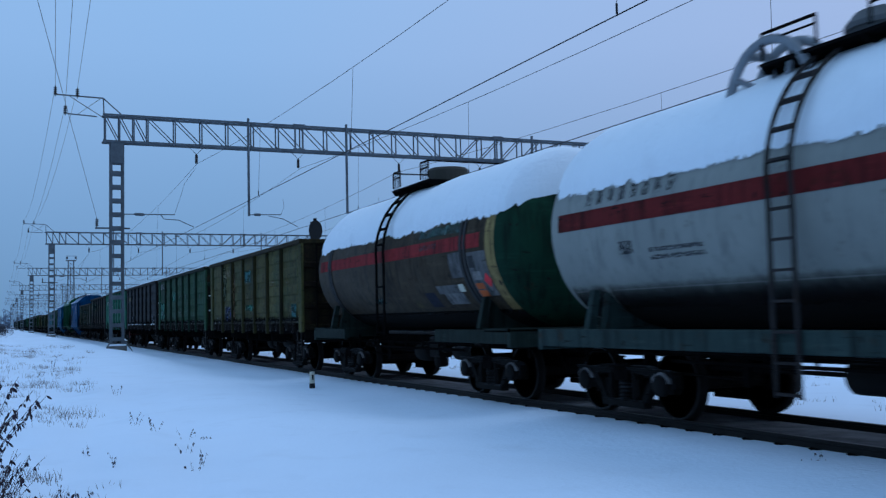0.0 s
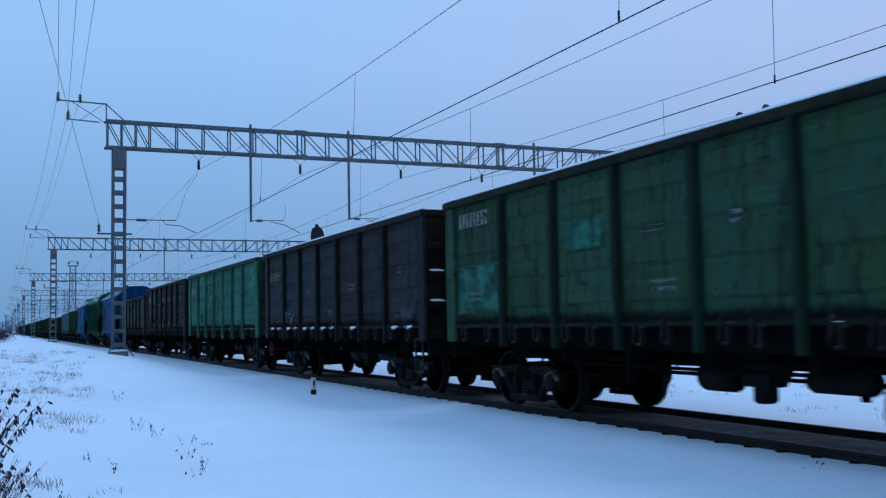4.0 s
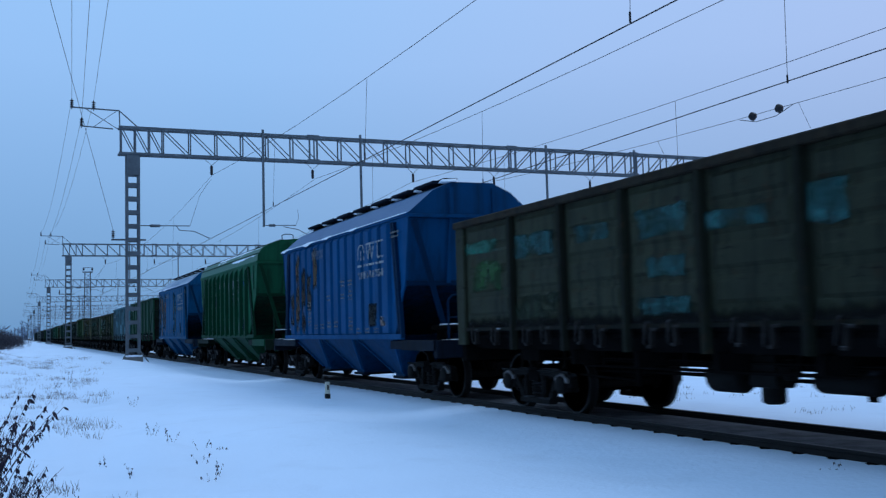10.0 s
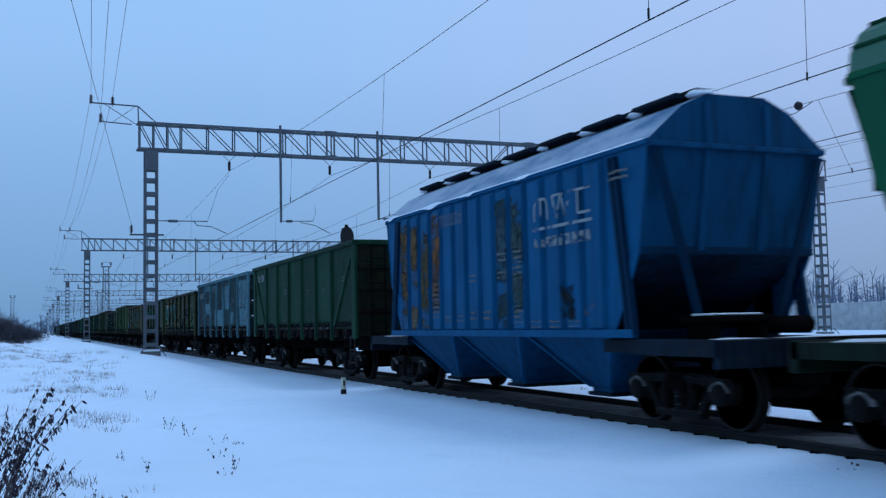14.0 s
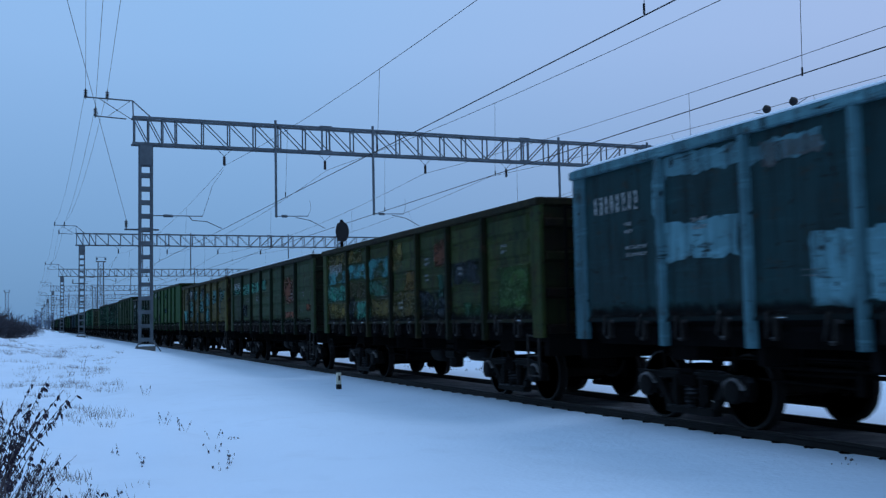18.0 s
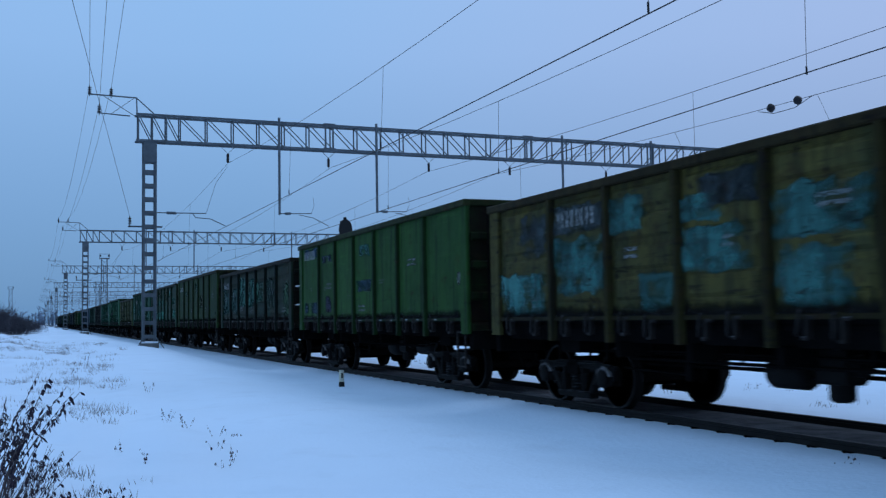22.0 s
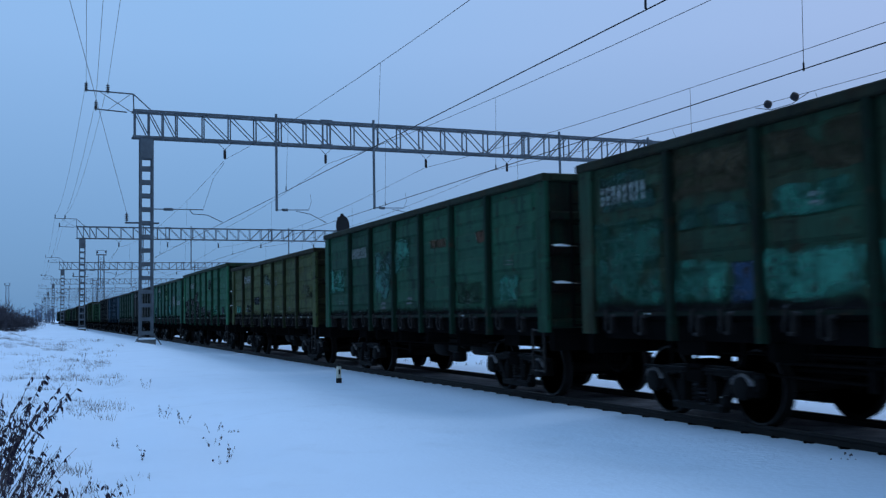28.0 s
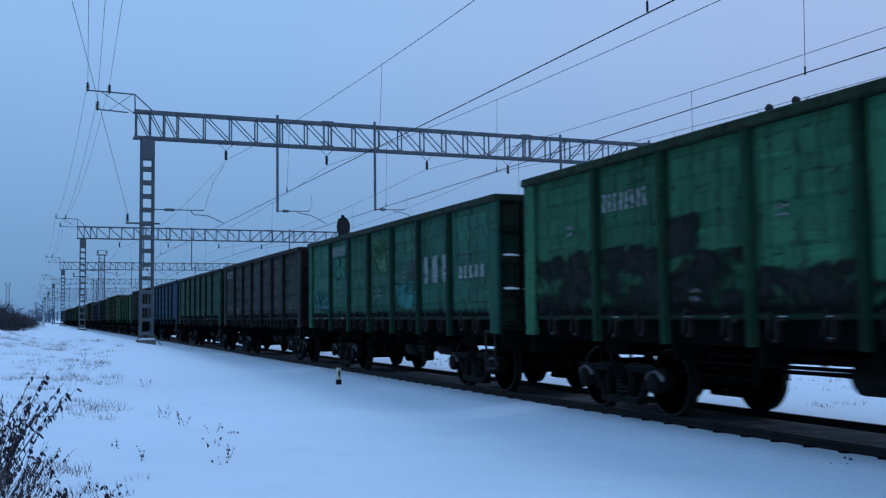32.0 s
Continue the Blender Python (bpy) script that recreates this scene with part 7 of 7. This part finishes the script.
for i in range(9):
    y = rw.uniform(8.6, 10.8)
    weed(y * rw.uniform(-0.040, -0.004) - 0.12, y, rw.uniform(0.75, 1.38), rw.uniform(0.35, 0.75), rw.randint(3, 4), 100 + i, 0.85, 1.22, 0.0048, 0.15)
for i in range(12):
    y = rw.uniform(8.6, 10.6)
    weed(y * rw.uniform(-0.03, 0.006), y, rw.uniform(0.3, 0.6), 0.7, rw.randint(6, 9), 120 + i, 0.6, 0.95, 0.0034, 0.2)
for i in range(9):
    y = rw.uniform(8.6, 9.9)
    weed(y * rw.uniform(0.0, 0.075), y, rw.uniform(0.12, 0.30), 0.6, rw.randint(2, 4), 140 + i, 1.0, 1.2, 0.003)
for i, (x, y, h) in enumerate(((7.8, 8.0, 0.06), (8.05, 8.05, 0.09), (7.92, 7.9, 0.05), (1.97, 16.3, 0.28), (2.12, 15.3, 0.28), (2.47, 14.4, 0.24), (2.59, 13.9, 0.12), (2.01, 12.2, 0.17), (2.13, 11.6, 0.24), (1.93, 11.1, 0.15), (2.38, 22.7, 0.35), (1.06, 18.3, 0.20), (1.14, 11.65, 0.22), (1.01, 13.1, 0.2), (0.45, 16.5, 0.26), (1.48, 31.2, 0.5), (1.06, 29.6, 0.2), (0.81, 10.0, 0.1), (0.54, 9.7, 0.22), (0.82, 9.35, 0.12))):
    weed(x, y, h, 0.5, 4, 200 + i, 1.3, 0.72, 0.0012)


def tufts():
    g = Geo()
    rnd = random.Random(5)
    for i in range(760):
        y = rnd.uniform(9, 60)
        x = rnd.uniform(-0.05, 0.075) * y + rnd.gauss(0, 0.3)
        mound = i > 619
        if mound:
            x, y = rnd.choice(((-1.9, 56), (-1.0, 44), (-2.4, 50)))
            x, y = x + rnd.gauss(0, 0.9), y + rnd.gauss(0, 2.0)
        if x > 3.4 or not mound and noise.noise((x * 0.5, y * 0.25, 3)) < -0.05:
            continue
        z = ground_z(x, y)
        for k in range(rnd.randint(8, 22)):
            a, l = rnd.uniform(0, 6.28), rnd.uniform(0.05, 0.19) * min(1, 0.3 + y / 28)
            p = Vector((x + rnd.gauss(0, 0.12), y + rnd.gauss(0, 0.12), z - 0.02))
            d = Vector((math.cos(a) * 0.35, math.sin(a) * 0.35, 1)).normalized() * l
            s = Vector((0.0045, 0, 0))
            g.add([p - s, p + s, p + d + Vector((d.y * 0.2, 0, -0.01))], [(0, 1, 2)])
    tagged(part("dry_grass", g.mesh("dry_grass"), GRASS), "pale dry grass blades poking through snow", "grass", kind="stuff")


tufts()


def verge_stubble():
    """Short dark stubble along the snow beyond the track."""
    g = Geo()
    rnd = random.Random(17)
    for i in range(520):
        x, y = rnd.uniform(11.6, 17.5), rnd.uniform(6, 46)
        if noise.noise((x * 0.4, y * 0.3, 9)) < 0.0:
            continue
        z = ground_z(x, y)
        for k in range(rnd.randint(3, 7)):
            a, l = rnd.uniform(0, 6.28), rnd.uniform(0.03, 0.13)
            p = Vector((x + rnd.gauss(0, 0.07), y + rnd.gauss(0, 0.07), z - 0.01))
            d = Vector((math.cos(a) * 0.4, math.sin(a) * 0.4, 1)).normalized() * l
            q = Vector((0.010, 0.004, 0))
            g.add([p - q, p + q, p + d], [(0, 1, 2)])
    tagged(part("verge_stubble", g.mesh("verge_stubble"), STALK), "dark weed stubble in the snow beyond the rails", "weeds", kind="stuff")


verge_stubble()


def bush(x, y, h, w, n, seed, name="bare_bush", label="dark leafless bush beside the snowy yard"):
    rnd = random.Random(seed)
    t = thing(name, label, "bush", pose(x, y, ground_z(x, y) - 0.1), "bare bushes")
    g, tg = Geo(), Geo()
    for i in range(n):
        a = rnd.uniform(0, 6.28)
        p = Vector((rnd.gauss(0, w * 0.3), rnd.gauss(0, w * 0.3), 0))
        d = Vector((math.cos(a) * rnd.uniform(0.1, 0.7), math.sin(a) * rnd.uniform(0.1, 0.7), 1)).normalized()
        l = h * rnd.uniform(0.55, 1.0)
        q = p + d * l
        g.tube(p, q, 0.03 * h / 4, 3, 0.008)
        for k in range(9):
            u = rnd.uniform(0.3, 1)
            c = p.lerp(q, u)
            dd = (d + Vector((rnd.gauss(0, 0.6), rnd.gauss(0, 0.6), rnd.gauss(0.1, 0.4)))).normalized()
            tg.tube(c, c + dd * l * rnd.uniform(0.12, 0.35), 0.018 * h / 3, 3, 0.006)
    tagged(part("branchwork", g, BUSH, t), kind="stuff")
    tagged(part("twig_mass", tg, BUSH, t), kind="stuff")
    return t


for i, (x, y, h, w) in enumerate(((-3.4, 88, 3.0, 2.6), (-1.9, 96, 2.2, 2.0), (-4.6, 100, 3.6, 2.8), (-0.9, 112, 1.7, 2.0), (-3.2, 118, 3.0, 2.6), (-6.5, 110, 4.2, 3.2), (-0.2, 135, 1.5, 2.2), (-2.2, 140, 2.4, 2.8), (-5.5, 150, 3.6, 3.5), (-1.0, 175, 2.0, 3.0))):
    bush(x, y, h * 0.85, w, 170, 300 + i)


def far_woods():
    g = Geo()
    rnd = random.Random(9)
    for i in range(2600):
        a = rnd.uniform(-0.45, 1.35)
        d = rnd.uniform(650, 1000) if a < 0.35 else rnd.uniform(120, 260)
        x, y = d * math.sin(a), d * math.cos(a)
        if a < 0.35 and -12 < x < 60 and y < 640:
            continue
        h = rnd.uniform(5, 12) if a < 0.35 else rnd.uniform(3.5, 8)
        q = Vector((x + rnd.gauss(0, 0.6), y, h))
        g.tube((x, y, -0.5), q, 0.12 if a >= 0.35 else 0.5, 3, 0.03)
        for k in range(7):
            c = Vector((x, y, 0)).lerp(q, rnd.uniform(0.25, 1))
            l = h * rnd.uniform(0.12, 0.3)
            e = c + Vector((rnd.gauss(0, 0.7), rnd.gauss(0, 0.7), rnd.uniform(0.2, 1))) * l
            g.tube(c, e, 0.05 if a >= 0.35 else 0.35, 3, 0.02)
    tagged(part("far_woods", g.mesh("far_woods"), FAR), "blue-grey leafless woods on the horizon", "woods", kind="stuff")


# distance haze is mixed into the twig colour as a pale blue
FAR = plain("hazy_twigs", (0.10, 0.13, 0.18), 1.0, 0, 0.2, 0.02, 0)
far_woods()


def build_fence():
    f = thing("concrete_fence", "pale grey concrete panel fence behind the yard", "fence", pose(0, 0, 0))
    for k in range(34):
        part("fence_panel", shared("fence_panel", lambda g: [g.slab(-1.45, 1.45, -0.06, 0.06, 0, 2.2, 0.03), g.slab(-1.3, 1.3, -0.09, -0.06, 0.25, 1.95, 0.02)]), CONCRETE_PALE, f, "", pose(58 - 0.02 * k, 20 + 3.0 * k, 0.2, 0, 0, 90))
        part("fence_post", shared("fence_post", lambda g: g.slab(-0.1, 0.1, -0.1, 0.1, 0, 2.3, 0.02)), CONCRETE_PALE, f, "", pose(58 - 0.02 * k, 21.5 + 3.0 * k, 0.2))


CONCRETE_PALE = plain("pale_concrete", (0.42, 0.43, 0.43), 0.9)
build_fence()


motions()
